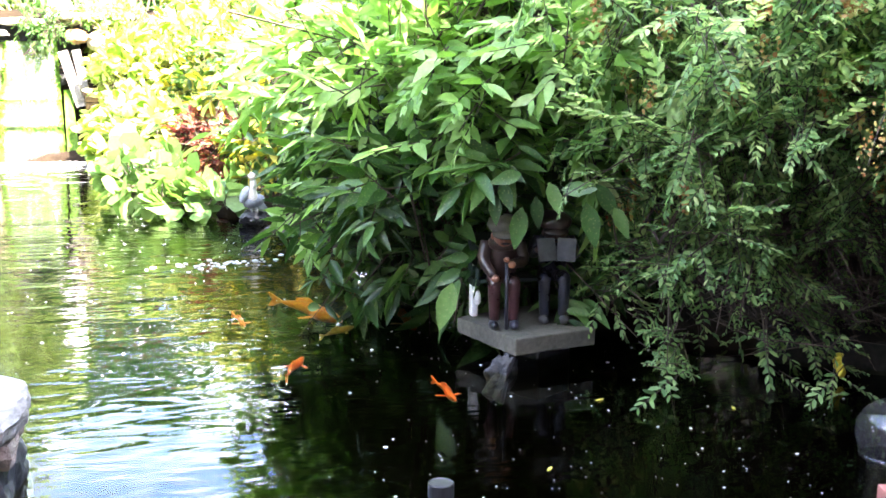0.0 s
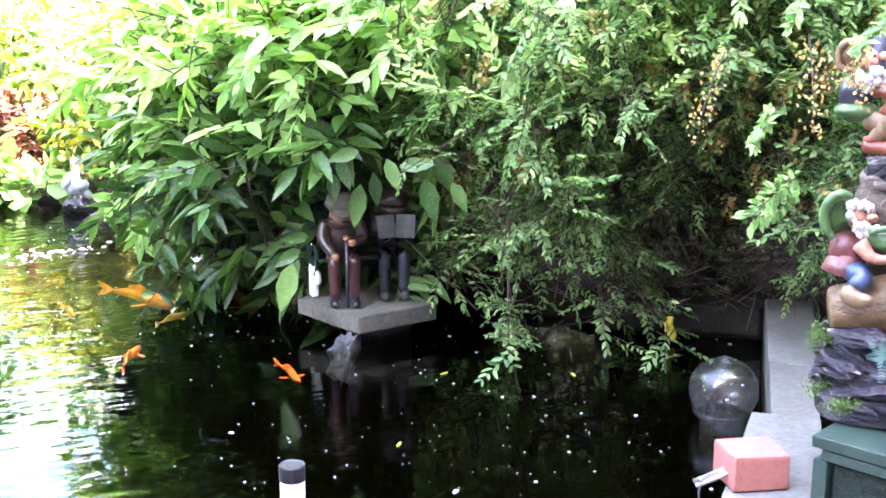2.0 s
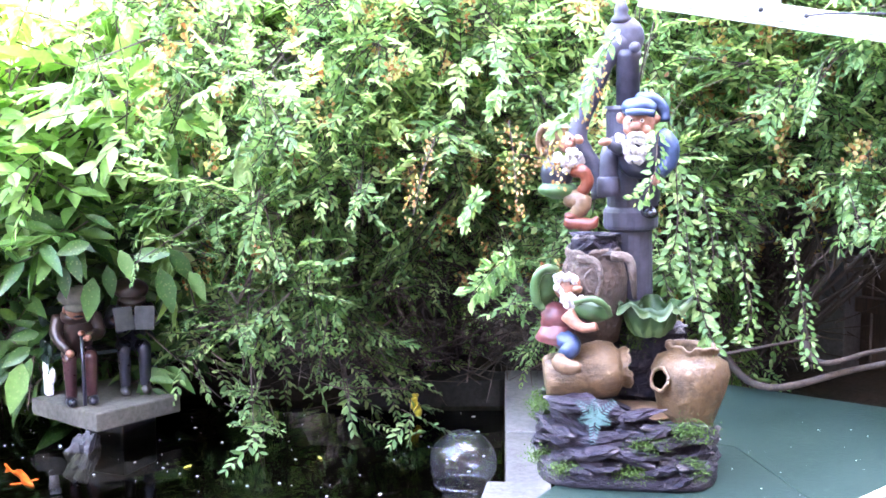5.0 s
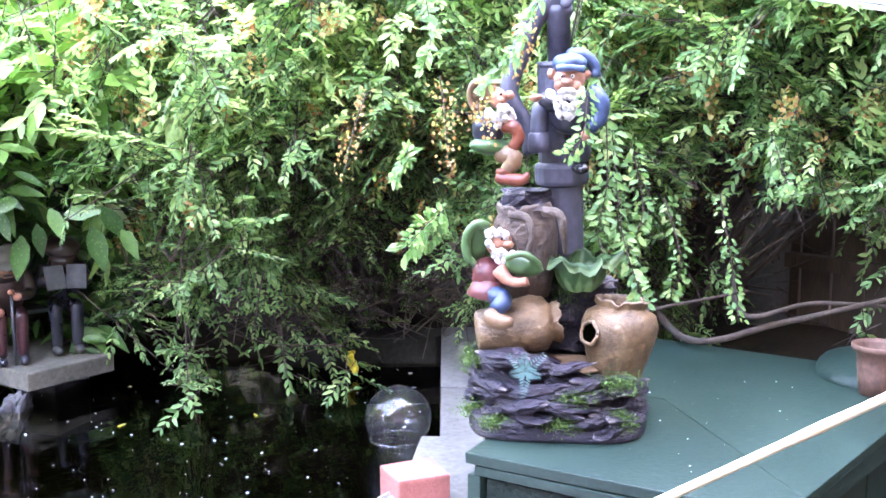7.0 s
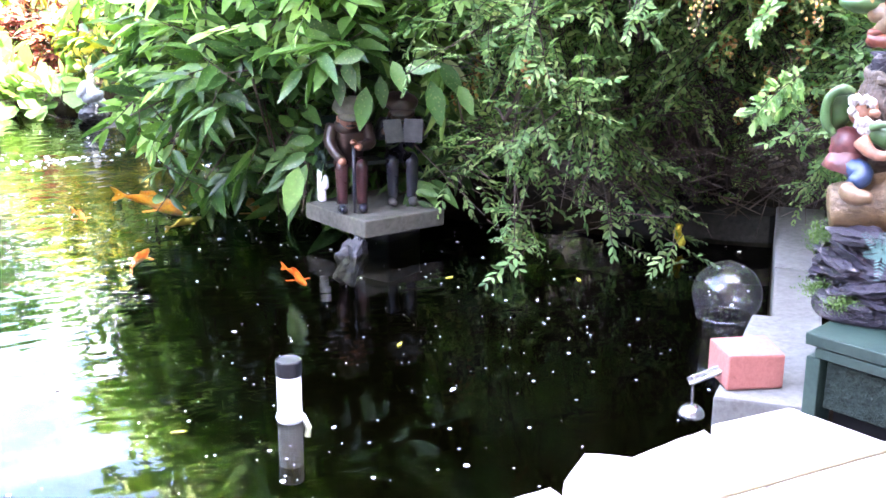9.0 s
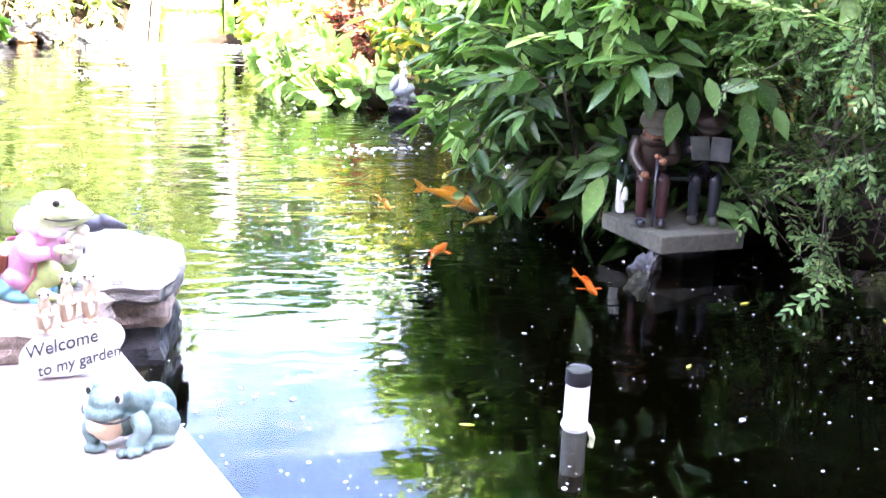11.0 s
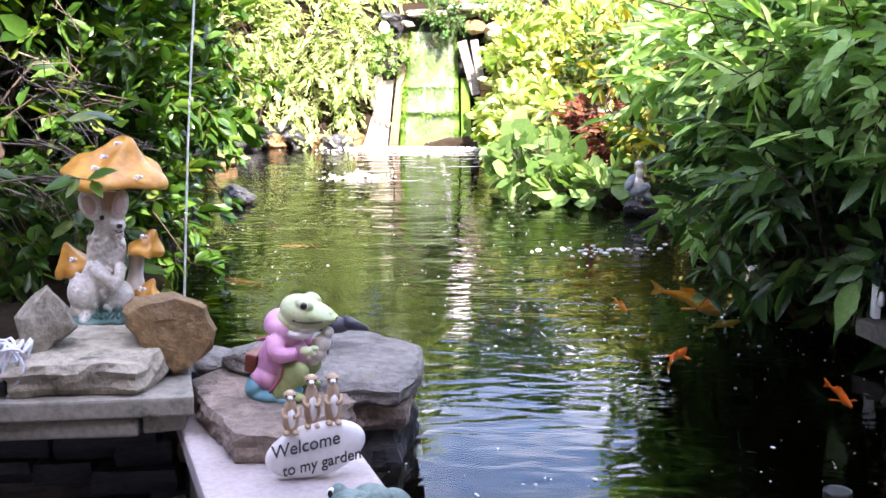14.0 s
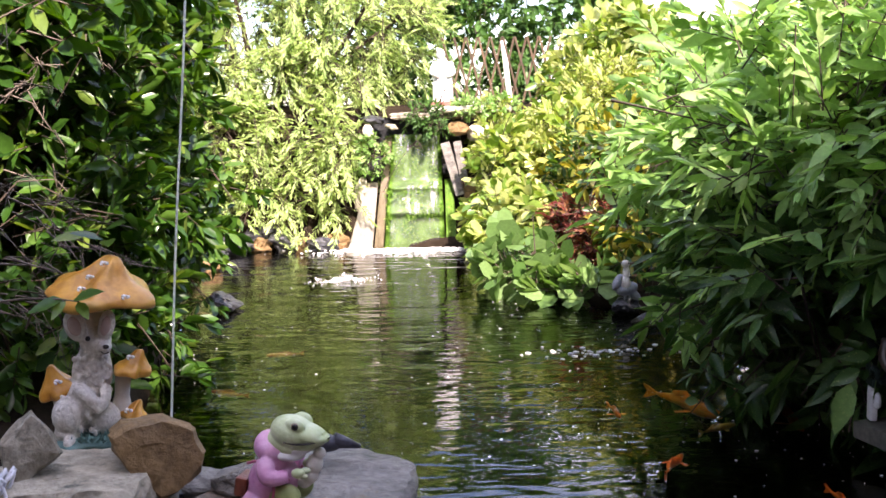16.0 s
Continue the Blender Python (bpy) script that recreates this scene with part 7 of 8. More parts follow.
rock_tier("rock_step", 0.06, 0.05, 0.13, 0.26, 9.0, (0.055, 0.06), 26, 5)
bm = bmesh.new()
blob(bm, (0.01, -0.045, 0.118), (0.085, 0.07, 0.008), (0, 0, 0), 0, 3, 0.004, 60)
part("basin_gravel", bm, M["hat"], fountain, "brown gravel in the basin")
# moss pads
rng = np.random.default_rng(17)
for cx, cy, cz, rx, rz in ((-0.150, -0.080, 0.035, 0.035, 0.018), (-0.105, -0.140, 0.030, 0.040, 0.014), (0.012, -0.150, 0.032, 0.045, 0.016), (0.035, -0.152, 0.085, 0.035, 0.016), (0.110, -0.135, 0.110, 0.045, 0.020), (-0.150, -0.06, 0.130, 0.030, 0.022), (0.115, -0.135, 0.040, 0.030, 0.018), (-0.03, -0.05, 0.185, 0.030, 0.02), (0.01, 0.02, 0.245, 0.032, 0.035), (-0.165, 0.02, 0.10, 0.02, 0.03)):
    n = 700
    P = np.array([cx, cy, cz]) + rng.normal(size=(n, 3)) * [rx * 0.45, 0.007, rz * 0.5]
    Dv = norm(rng.normal(size=(n, 3)) + [0, -1.0, 0.8])
    ob = new("moss_pad", leaf_mesh("moss_pad", P, Dv, rng.normal(size=(n, 3)), rng.uniform(0.003, 0.006, n), rng.uniform(0.0009, 0.0018, n), M["moss"]))
    ob.parent = fountain


def jar(name, profile, at, rot, mat, label, hole=None):
    bm = bmesh.new()
    lathe(bm, profile, (0, 0, 0), None, 40)
    for v in bm.verts:
        if v.co.xy.length > 0.02:
            a = math.atan2(v.co.y, v.co.x)
            v.co += Vector((v.co.x, v.co.y, 0)).normalized() * (0.0035 * noise.noise(v.co * 24) + 0.0016 * noise.noise(v.co * 70))
            if v.co.z > 0.9 * profile[-4][1]:
                v.co.z -= 0.016 * max(0.0, noise.noise(Vector((math.cos(a) * 2.4, math.sin(a) * 2.4, 8.1)))) ** 0.7
    ob = part(name, bm, M[mat], fountain, label, smooth=True)
    ob.matrix_local = Matrix.Translation(at) @ Euler([radians(a) for a in rot]).to_matrix().to_4x4()
    return ob


JAR = [(0.0, 0.0), (0.042, 0.0), (0.048, 0.006), (0.066, 0.07), (0.070, 0.100), (0.064, 0.122), (0.046, 0.132), (0.044, 0.138), (0.050, 0.146), (0.051, 0.150), (0.044, 0.150), (0.040, 0.138), (0.040, 0.10), (0.0, 0.09)]
jr = jar("clay_jar", JAR, (0.108, -0.050, 0.096), (-4, 4, 0), "claypaint", "tan painted clay jar with a broken rim")
def hollow(place, turn, shape, mat, label):
    """A broken hole in a jar: a raised uneven rim round a black disc for its shaded inside."""
    m = Matrix.Translation(place) @ Euler([radians(a) for a in turn]).to_matrix().to_4x4() @ Matrix.Diagonal((*shape, 1))
    b = bmesh.new()
    ring = [(0.019 + 0.004 * noise.noise(Vector((math.cos(a) * 2, math.sin(a) * 2, 3.0)))) for a in (2 * math.pi * i / 24 for i in range(24))]
    tube(b, [(r * math.cos(2 * math.pi * i / 24), r * math.sin(2 * math.pi * i / 24), 0.001) for i, r in enumerate(ring + ring[:1])], 0.0034, 8)
    rim_ = part("jar_hole", b, M[mat], fountain, label, smooth=True)
    rim_.matrix_local = m
    # flat black disc drawn in place of the shade within
    b = bmesh.new()
    lathe(b, [(0.018, -0.004), (0.018, 0.0), (0.010, 0.0012), (0.0, 0.0014)], seg=20)
    part("inside_shade_disc", b, M["depth_black"], rim_, "black disc for the shaded inside of the jar")


hollow((0.058, -0.092, 0.190), (78, 0, -42), (1, 1.05, 1), "claypaint", "broken hole with a raised rim")
jar("clay_jar", JAR, (-0.150, -0.066, 0.182), (0, 84, 10), "claypaint", "tan clay jar lying on its side").scale = (0.78, 0.78, 1.05)
UP = [(0.0, 0.0), (0.040, 0.0), (0.050, 0.03), (0.060, 0.085), (0.062, 0.12), (0.056, 0.150), (0.048, 0.165), (0.052, 0.176), (0.050, 0.182), (0.038, 0.180), (0.036, 0.15), (0.0, 0.12)]
jar("upper_jar", UP, (-0.058, 0.010, 0.236), (2, -3, 0), "potgrey", "grey-brown painted jar with a cracked side")
hollow((-0.066, -0.050, 0.352), (88, 0, 0), (0.72, 1.35, 1), "potgrey", "dark split in the jar")
for pts, r in (([(-0.030, -0.035, 0.440), (0.0, -0.045, 0.435), (0.008, -0.040, 0.40), (0.012, -0.02, 0.36)], 0.010), ([(-0.092, -0.036, 0.435), (-0.06, -0.05, 0.43), (-0.05, -0.056, 0.40), (-0.06, -0.058, 0.36)], 0.008)):
    bm = bmesh.new()
    pts = [(x, y, z - 0.036) for x, y, z in pts]
    tube(bm, bend(pts, 4), [r, r, r, r * 0.95, r * 0.9, r * 0.85, r * 0.8, r * 0.75, r * 0.7, r * 0.6, r * 0.55, r * 0.5, r * 0.4], 8)
    part("handle", bm, M["potgrey"], fountain, smooth=True)
rock_tier("rock_cap", 0.045, 0.04, 0.405, 0.440, 12.0, (-0.065, 0.005), 20, 2)

# the hand pump
def leaning(ob):
    ob.matrix_local = Matrix.Translation((0, 0, 0.164)) @ Matrix.Rotation(radians(-1.7), 4, "Y") @ Matrix.Translation((0, 0, -0.200))
    return ob


bm = bmesh.new()
lathe(bm, [(0.040, 0.20), (0.040, 0.475), (0.050, 0.480), (0.052, 0.486), (0.052, 0.512), (0.049, 0.518), (0.044, 0.522), (0.044, 0.700), (0.047, 0.706), (0.044, 0.712), (0.0, 0.712)], (0.012, 0.075, 0), None, 22)
leaning(part("pump_body", bm, M["iron"], fountain, smooth=False))
bm = bmesh.new()
lathe(bm, [(0.022, 0.70), (0.022, 0.795), (0.026, 0.80), (0.026, 0.815), (0.0, 0.815)], (0.010, 0.075, 0), None, 16)
blob(bm, (0.004, 0.075, 0.835), (0.038, 0.022, 0.042), (0, 20, 0), 0, 3)
lathe(bm, [(0.018, 0.0), (0.020, 0.006), (0.012, 0.016), (0.014, 0.022), (0.008, 0.040), (0.0, 0.044)], (0.0, 0.075, 0.866), None, 12)
leaning(part("pump_head", bm, M["iron"], fountain, smooth=True))
bm = bmesh.new()
lathe(bm, [(0.010, 0.0), (0.011, 0.004), (0.009, 0.010), (0.0, 0.012)], (0.024, 0.05, 0.818), Matrix.Rotation(radians(90), 4, "X"), 12)
leaning(part("pivot_bolt", bm, M["iron"], fountain, smooth=True))
bm = bmesh.new()
tube(bm, bend([(0.005, 0.072, 0.836), (-0.030, 0.070, 0.800), (-0.060, 0.065, 0.735), (-0.085, 0.055, 0.655), (-0.055, 0.045, 0.60), (-0.045, 0.040, 0.54)], 5), [0.021] * 6 + [0.020] * 6 + [0.018] * 6 + [0.015] * 8, 10)
leaning(part("pump_handle", bm, M["iron"], fountain, smooth=True))
bm = bmesh.new()
tube(bm, bend([(0.012, 0.060, 0.640), (-0.015, 0.020, 0.640), (-0.026, 0.000, 0.620), (-0.028, -0.004, 0.570)], 4), [0.017] * 13, 12)
lathe(bm, [(0.021, -0.012), (0.022, 0.0), (0.021, 0.02), (0.018, 0.024)], (-0.028, -0.004, 0.560), None, 14)
leaning(part("spout", bm, M["iron"], fountain, smooth=True))


def curls(bm, spots, size, mat, seed):
    """A beard or hair: small overlapping locks."""
    pick = random.Random(seed)
    for x, y, z in spots:
        for _ in range(5):
            p = (x + pick.uniform(-0.5, 0.5) * size, y + pick.uniform(-0.4, 0.2) * size, z + pick.uniform(-0.5, 0.5) * size)
            tube(bm, bend([p, (p[0] + pick.uniform(-0.5, 0.5) * size, p[1] - 0.3 * size, p[2] - 0.6 * size), (p[0] + pick.uniform(-0.7, 0.7) * size, p[1], p[2] - 1.2 * size)], 3), [size * 0.5, size * 0.6, size * 0.6, size * 0.55, size * 0.45, size * 0.3, size * 0.12], 7, mat)


def painted(bm, label, *tags):
    bm.normal_update()
    for v in bm.verts:
        v.co += v.normal * (0.0022 * noise.noise(v.co * 70) + 0.0012 * noise.noise(v.co * 190))
    return part("gnome_figure", bm, mats(*tags), fountain, label, smooth=True)


# perched in profile on the upper jar
bm = bmesh.new()
blob(bm, (-0.143, -0.020, 0.622), (0.027, 0.026, 0.024), (0, -20, 0), 0, 3, 0.003, 40)
tube(bm, bend([(-0.114, -0.035, 0.635), (-0.133, -0.045, 0.642), (-0.156, -0.040, 0.638), (-0.167, -0.035, 0.617), (-0.161, -0.035, 0.596), (-0.138, -0.040, 0.593)], 4), [0.004, 0.005] + [0.006] * 16 + [0.005, 0.004, 0.003], 8, 0)
blob(bm, (-0.115, -0.025, 0.609), (0.017, 0.020, 0.019), (0, 0, 0), 1, 3)
blob(bm, (-0.094, -0.030, 0.615), (0.010, 0.009, 0.009), (0, 0, 0), 1, 2)
blob(bm, (-0.109, -0.044, 0.607), (0.008, 0.006, 0.007), (0, 0, 0), 1, 2)
blob(bm, (-0.109, -0.045, 0.617), (0.0035, 0.003, 0.004), (0, 0, 0), 7, 1)
curls(bm, [(-0.133, -0.040, 0.587), (-0.122, -0.045, 0.579), (-0.109, -0.045, 0.595), (-0.097, -0.040, 0.595), (-0.103, -0.045, 0.579), (-0.115, -0.040, 0.566), (-0.099, -0.035, 0.570), (-0.091, -0.030, 0.582)], 0.0095, 2, 5)
blob(bm, (-0.133, -0.020, 0.552), (0.030, 0.028, 0.036), (0, 10, 0), 3, 3, 0.003, 40)
blob(bm, (-0.130, -0.025, 0.523), (0.038, 0.032, 0.017), (0, 4, 0), 4, 3, 0.003, 40)
tube(bm, bend([(-0.105, -0.030, 0.559), (-0.084, -0.045, 0.558), (-0.076, -0.045, 0.540), (-0.088, -0.045, 0.519)], 4), [0.012, 0.012, 0.013, 0.013, 0.013, 0.013, 0.012, 0.012, 0.012, 0.011, 0.010, 0.010, 0.009], 8, 5)
tube(bm, bend([(-0.111, -0.030, 0.510), (-0.084, -0.045, 0.503), (-0.100, -0.040, 0.473)], 4), [0.018, 0.018, 0.018, 0.018, 0.017, 0.016, 0.015, 0.014, 0.013], 9, 6)
tube(bm, bend([(-0.113, -0.040, 0.467), (-0.090, -0.050, 0.464), (-0.066, -0.060, 0.465), (-0.057, -0.062, 0.478)], 4), [0.013, 0.014, 0.014, 0.013, 0.013, 0.013, 0.012, 0.011, 0.010, 0.009, 0.007, 0.006, 0.004], 9, 5)
lathe(bm, [(0.015, 0.0), (0.017, 0.004), (0.016, 0.010), (0.013, 0.012)], (-0.102, -0.040, 0.471), None, 12, 5)
painted(bm, "gnome in a tan hat with rust-red boots", "hat", "skin", "beard", "navy", "leafpaint", "rust", "hat", "eyedark")
# leaning round the pump
bm = bmesh.new()
blob(bm, (0.014, -0.010, 0.641), (0.029, 0.024, 0.028), (0, 0, 0), 1, 3)
blob(bm, (0.009, -0.038, 0.639), (0.011, 0.010, 0.009), (0, 0, 0), 1, 2)
for x_ in (0, 1):
    blob(bm, ((-0.004, -0.030, 0.633) if x_ == 0 else (0.025, -0.030, 0.633)), (0.011, 0.008, 0.009), (0, 0, 0), 1, 2)
    blob(bm, ((-0.001, -0.034, 0.650) if x_ == 0 else (0.020, -0.034, 0.650)), (0.0036, 0.003, 0.0038), (0, 0, 0), 0, 1)
    blob(bm, ((0.000, -0.037, 0.650) if x_ == 0 else (0.019, -0.037, 0.650)), (0.0022, 0.0022, 0.0028), (0, 0, 0), 3, 1)
blob(bm, (-0.018, -0.005, 0.653), (0.009, 0.005, 0.011), (0, -35, 0), 1, 2)
blob(bm, (0.044, -0.005, 0.651), (0.009, 0.005, 0.011), (0, 35, 0), 1, 2)
blob(bm, (0.014, -0.008, 0.673), (0.032, 0.030, 0.018), (0, 0, 0), 2, 3, 0.003, 50)
tube(bm, bend([(-0.009, -0.034, 0.663), (0.014, -0.042, 0.665), (0.039, -0.034, 0.662)], 4), 0.006, 8, 2)
tube(bm, bend([(0.013, 0.000, 0.683), (0.039, 0.010, 0.685), (0.058, 0.010, 0.667), (0.061, 0.005, 0.648)], 4), [0.016, 0.016, 0.016, 0.015, 0.014, 0.014, 0.013, 0.012, 0.012, 0.011, 0.010, 0.010, 0.009], 8, 2)
curls(bm, [(-0.018, -0.020, 0.623), (-0.012, -0.030, 0.613), (-0.000, -0.036, 0.617), (0.014, -0.038, 0.617), (0.028, -0.034, 0.617), (0.036, -0.025, 0.625), (-0.006, -0.034, 0.601), (0.008, -0.038, 0.599), (0.022, -0.036, 0.601), (0.002, -0.034, 0.586), (0.014, -0.034, 0.584)], 0.0095, 4, 9)
tube(bm, bend([(-0.004, -0.042, 0.620), (0.010, -0.046, 0.625), (0.026, -0.042, 0.620)], 4), [0.003, 0.005, 0.006, 0.006, 0.005, 0.006, 0.006, 0.005, 0.003], 7, 4)
blob(bm, (0.017, 0.000, 0.586), (0.042, 0.030, 0.045), (0, 0, 0), 5, 3, 0.003, 40)
tube(bm, bend([(-0.012, -0.010, 0.600), (-0.024, -0.030, 0.600), (-0.038, -0.035, 0.609)], 4), [0.015, 0.015, 0.014, 0.013, 0.012, 0.011, 0.010, 0.009, 0.009], 8, 5)
blob(bm, (-0.046, -0.040, 0.611), (0.013, 0.009, 0.007), (0, -10, 0), 1, 2)
tube(bm, bend([(0.051, 0.000, 0.622), (0.069, -0.010, 0.606), (0.071, -0.012, 0.579), (0.053, -0.020, 0.553)], 4), [0.016, 0.017, 0.018, 0.018, 0.018, 0.018, 0.017, 0.016, 0.016, 0.015, 0.014, 0.013, 0.012], 9, 2)
blob(bm, (0.046, -0.022, 0.543), (0.010, 0.009, 0.011), (0, 0, 0), 1, 2)
tube(bm, bend([(0.034, 0.030, 0.558), (0.037, 0.030, 0.521), (0.036, 0.035, 0.482)], 4), [0.022, 0.022, 0.022, 0.021, 0.020, 0.020, 0.019, 0.018, 0.018], 9, 5)
blob(bm, (0.037, 0.010, 0.480), (0.016, 0.030, 0.012), (0, 0, 10), 3, 2)
painted(bm, "gnome in a blue cap and coat leaning round the pump", "eyewhite", "skin", "blue", "eyedark", "beard", "navy")
# bending over the lying jar
bm = bmesh.new()
blob(bm, (-0.150, -0.050, 0.348), (0.024, 0.022, 0.036), (0, 12, 0), 0, 3, 0.006, 40)
tube(bm, bend([(-0.126, -0.070, 0.381), (-0.150, -0.080, 0.384), (-0.167, -0.080, 0.363), (-0.166, -0.080, 0.328), (-0.152, -0.080, 0.310)], 4), [0.005, 0.007, 0.008, 0.009, 0.009, 0.009, 0.009, 0.009, 0.009, 0.009, 0.009, 0.009, 0.009, 0.008, 0.008, 0.007, 0.006], 8, 0)
blob(bm, (-0.110, -0.060, 0.349), (0.023, 0.022, 0.026), (0, 25, 0), 1, 3)
blob(bm, (-0.091, -0.084, 0.349), (0.009, 0.009, 0.008), (0, 0, 0), 1, 2)
blob(bm, (-0.103, -0.084, 0.359), (0.003, 0.003, 0.0035), (0, 0, 0), 5, 1)
curls(bm, [(-0.126, -0.075, 0.372), (-0.114, -0.078, 0.376), (-0.123, -0.080, 0.352), (-0.113, -0.084, 0.338), (-0.099, -0.086, 0.337), (-0.087, -0.084, 0.333), (-0.103, -0.082, 0.324), (-0.091, -0.080, 0.319), (-0.099, -0.075, 0.370)], 0.0095, 2, 14)
blob(bm, (-0.128, -0.060, 0.285), (0.030, 0.028, 0.036), (0, -10, 0), 3, 3, 0.003, 40)
lathe(bm, [(0.040, 0.0), (0.036, 0.014), (0.028, 0.034)], (-0.130, -0.060, 0.247), Matrix.Rotation(radians(10), 4, "Y"), 16, 3)
blob(bm, (-0.064, -0.085, 0.311), (0.036, 0.020, 0.020), (0, 14, 0), 0, 3, 0.006, 50)
tube(bm, bend([(-0.094, -0.100, 0.327), (-0.066, -0.110, 0.336), (-0.040, -0.100, 0.322), (-0.032, -0.090, 0.302)], 4), 0.006, 7, 0)
tube(bm, bend([(-0.108, -0.090, 0.304), (-0.094, -0.100, 0.290), (-0.075, -0.105, 0.283), (-0.055, -0.110, 0.288)], 4), [0.014, 0.014, 0.013, 0.012, 0.011, 0.010, 0.009, 0.009, 0.009, 0.009, 0.009, 0.009, 0.008], 8, 1)
tube(bm, bend([(-0.119, -0.080, 0.256), (-0.099, -0.100, 0.248), (-0.113, -0.115, 0.233)], 4), [0.019, 0.019, 0.019, 0.019, 0.018, 0.017, 0.016, 0.015, 0.014], 9, 4)
tube(bm, bend([(-0.126, -0.120, 0.229), (-0.110, -0.130, 0.218), (-0.080, -0.135, 0.216)], 4), [0.013, 0.015, 0.016, 0.016, 0.015, 0.014, 0.013, 0.011, 0.008], 9, 6)
painted(bm, "white-haired gnome in a maroon coat with green leaves", "leafpaint", "skin", "beard", "maroon", "blue", "eyedark", "hat")
# large leaf cups
for at, s, rz in (((0.040, -0.030, 0.258), 1.05, 0),):
    bm = bmesh.new()
    rings = []
    for k in range(10):
        t = k / 9
        ring = []
        for i in range(56):
            a = 2 * math.pi * i / 56
            r = (0.028 + 0.030 * t ** 0.6) * (1 + 0.14 * t * math.sin(5 * a + 1) + 0.11 * t * math.sin(9 * a) + 0.25 * noise.noise(Vector((math.cos(a) * 2, math.sin(a) * 2, t * 3))))
            ring.append(bm.verts.new((r * math.cos(a), r * math.sin(a), 0.060 * math.sin(min(1.0, t * 1.15) * 1.57) - 0.016 * max(0.0, t - 0.8) / 0.2 + 0.010 * t * t * math.sin(5 * a) + 0.006 * t * t * math.sin(11 * a) + 0.006 * t * noise.noise(Vector((r * 60 * math.cos(a), r * 60 * math.sin(a), 2.0))))))
        rings.append(ring)
    for a_, b_ in zip(rings, rings[1:]):
        for i in range(56):
            bm.faces.new([a_[i], a_[(i + 1) % 56], b_[(i + 1) % 56], b_[i]])
    bm.faces.new(rings[0][::-1])
    bmesh.ops.solidify(bm, geom=list(bm.faces), thickness=0.004)
    ob = part("leaf_cup", bm, M["leafpaint"], fountain, "glossy green painted leaf cup", smooth=True)
    ob.matrix_local = Matrix.Translation(at) @ Matrix.Rotation(radians(rz), 4, "Z") @ Matrix.Diagonal((s, s, s, 1))
# fern fronds
for a, ln in ((48, 0.054), (95, 0.040), (132, 0.050), (185, 0.030), (265, 0.046), (350, 0.028)):
    n = 9
    d = np.array([math.cos(radians(a)), -0.35, math.sin(radians(a))])
    sd = np.array([-math.sin(radians(a)), 0, math.cos(radians(a))])
    P, Dv = [], []
    for k in range(n):
        for s in (-1, 1):
            P.append(np.array([-0.055, -0.158, 0.132]) + d * ln * k / n)
            Dv.append(d * 0.5 + sd * s)
    P, Dv = np.array(P), np.array(Dv)
    Ls = np.repeat(np.linspace(0.015, 0.006, n), 2)
    ob = new("fern_frond", leaf_mesh("fern_frond", P, Dv, np.tile([0, -1.0, 0.3], (2 * n, 1)), Ls, Ls * 0.13, M["fernpaint"], 0.1, 0.05))
    ob.parent = fountain

# ---- beside the fountain ----
pot = thing("terracotta_pot", "dark-stained ribbed terracotta pot on the cabinet lid", "pot", at=(2.215, 1.03, 0.267))
pot.scale = (0.72, 0.72, 0.80)
bm = bmesh.new()
lathe(bm, [(0.0, 0.0), (0.048, 0.0), (0.052, 0.03), (0.055, 0.05), (0.054, 0.052), (0.058, 0.075), (0.057, 0.078), (0.060, 0.105), (0.066, 0.112), (0.074, 0.120), (0.075, 0.130), (0.068, 0.132), (0.060, 0.120), (0.055, 0.09), (0.0, 0.085)], seg=26)
part("body", bm, M["terracotta"], pot, smooth=True)
bm = bmesh.new()
blob(bm, (2.38, 1.12, 0.267), (0.17, 0.13, 0.042), (0, 0, 20), 0, 3, 0.01, 12)
solo("black_cover", bm, M["greenpaint"], "dark green rounded cover standing behind the cabinet", "cover", smooth=True)
bm = bmesh.new()
cane_a, cane_b = Vector((0.520, 1.129, 0.127)), Vector((1.390, 0.063, 0.900))
steps = [cane_a.lerp(cane_b, i / 40) for i in range(41)]
tube(bm, steps, [0.0050 + (0.0010 if i % 8 == 0 else 0.0) for i in range(41)], 9)
solo("garden_cane", bm, M["bamboo"], "pale garden cane propped across the paving", "cane", smooth=True)

rail = thing("awning_rail", "white metal rail with a blue-grey bracket above the shrubs", "rail")
ra, rb = Vector((1.915, 1.615, 1.178)), Vector((2.80, 0.237, 0.896))
rd = (rb - ra).normalized()
rr_ = Matrix.Translation((ra + rb) / 2) @ rd.to_track_quat("X", "Z").to_matrix().to_4x4()
bm = bmesh.new()
box(bm, (0, 0, 0.0), ((rb - ra).length, 0.03, 0.034), None, 0.004)
box(bm, (0, -0.006, -0.024), ((rb - ra).length, 0.016, 0.010), None, 0.002)
bmesh.ops.transform(bm, matrix=rr_, verts=bm.verts)
part("bar", bm, M["white"], rail)
bm = bmesh.new()
box(bm, (0, 0, 0), (0.045, 0.040, 0.05), None, 0.004)
bmesh.ops.transform(bm, matrix=Matrix.Translation(ra.lerp(rb, 0.16)) @ rr_.to_3x3().to_4x4(), verts=bm.verts)
part("bracket", bm, M["greypipe"], rail, "blue-grey metal bracket")
for f in (0.15, 0.205):
    p = ra.lerp(rb, f) + Vector((-0.016, -0.014, 0.0))
    bm = bmesh.new()
    blob(bm, p, (0.006, 0.006, 0.006), (0, 0, 0), 0, 1)
    part("bolt", bm, M["black"], rail)
bm = bmesh.new()
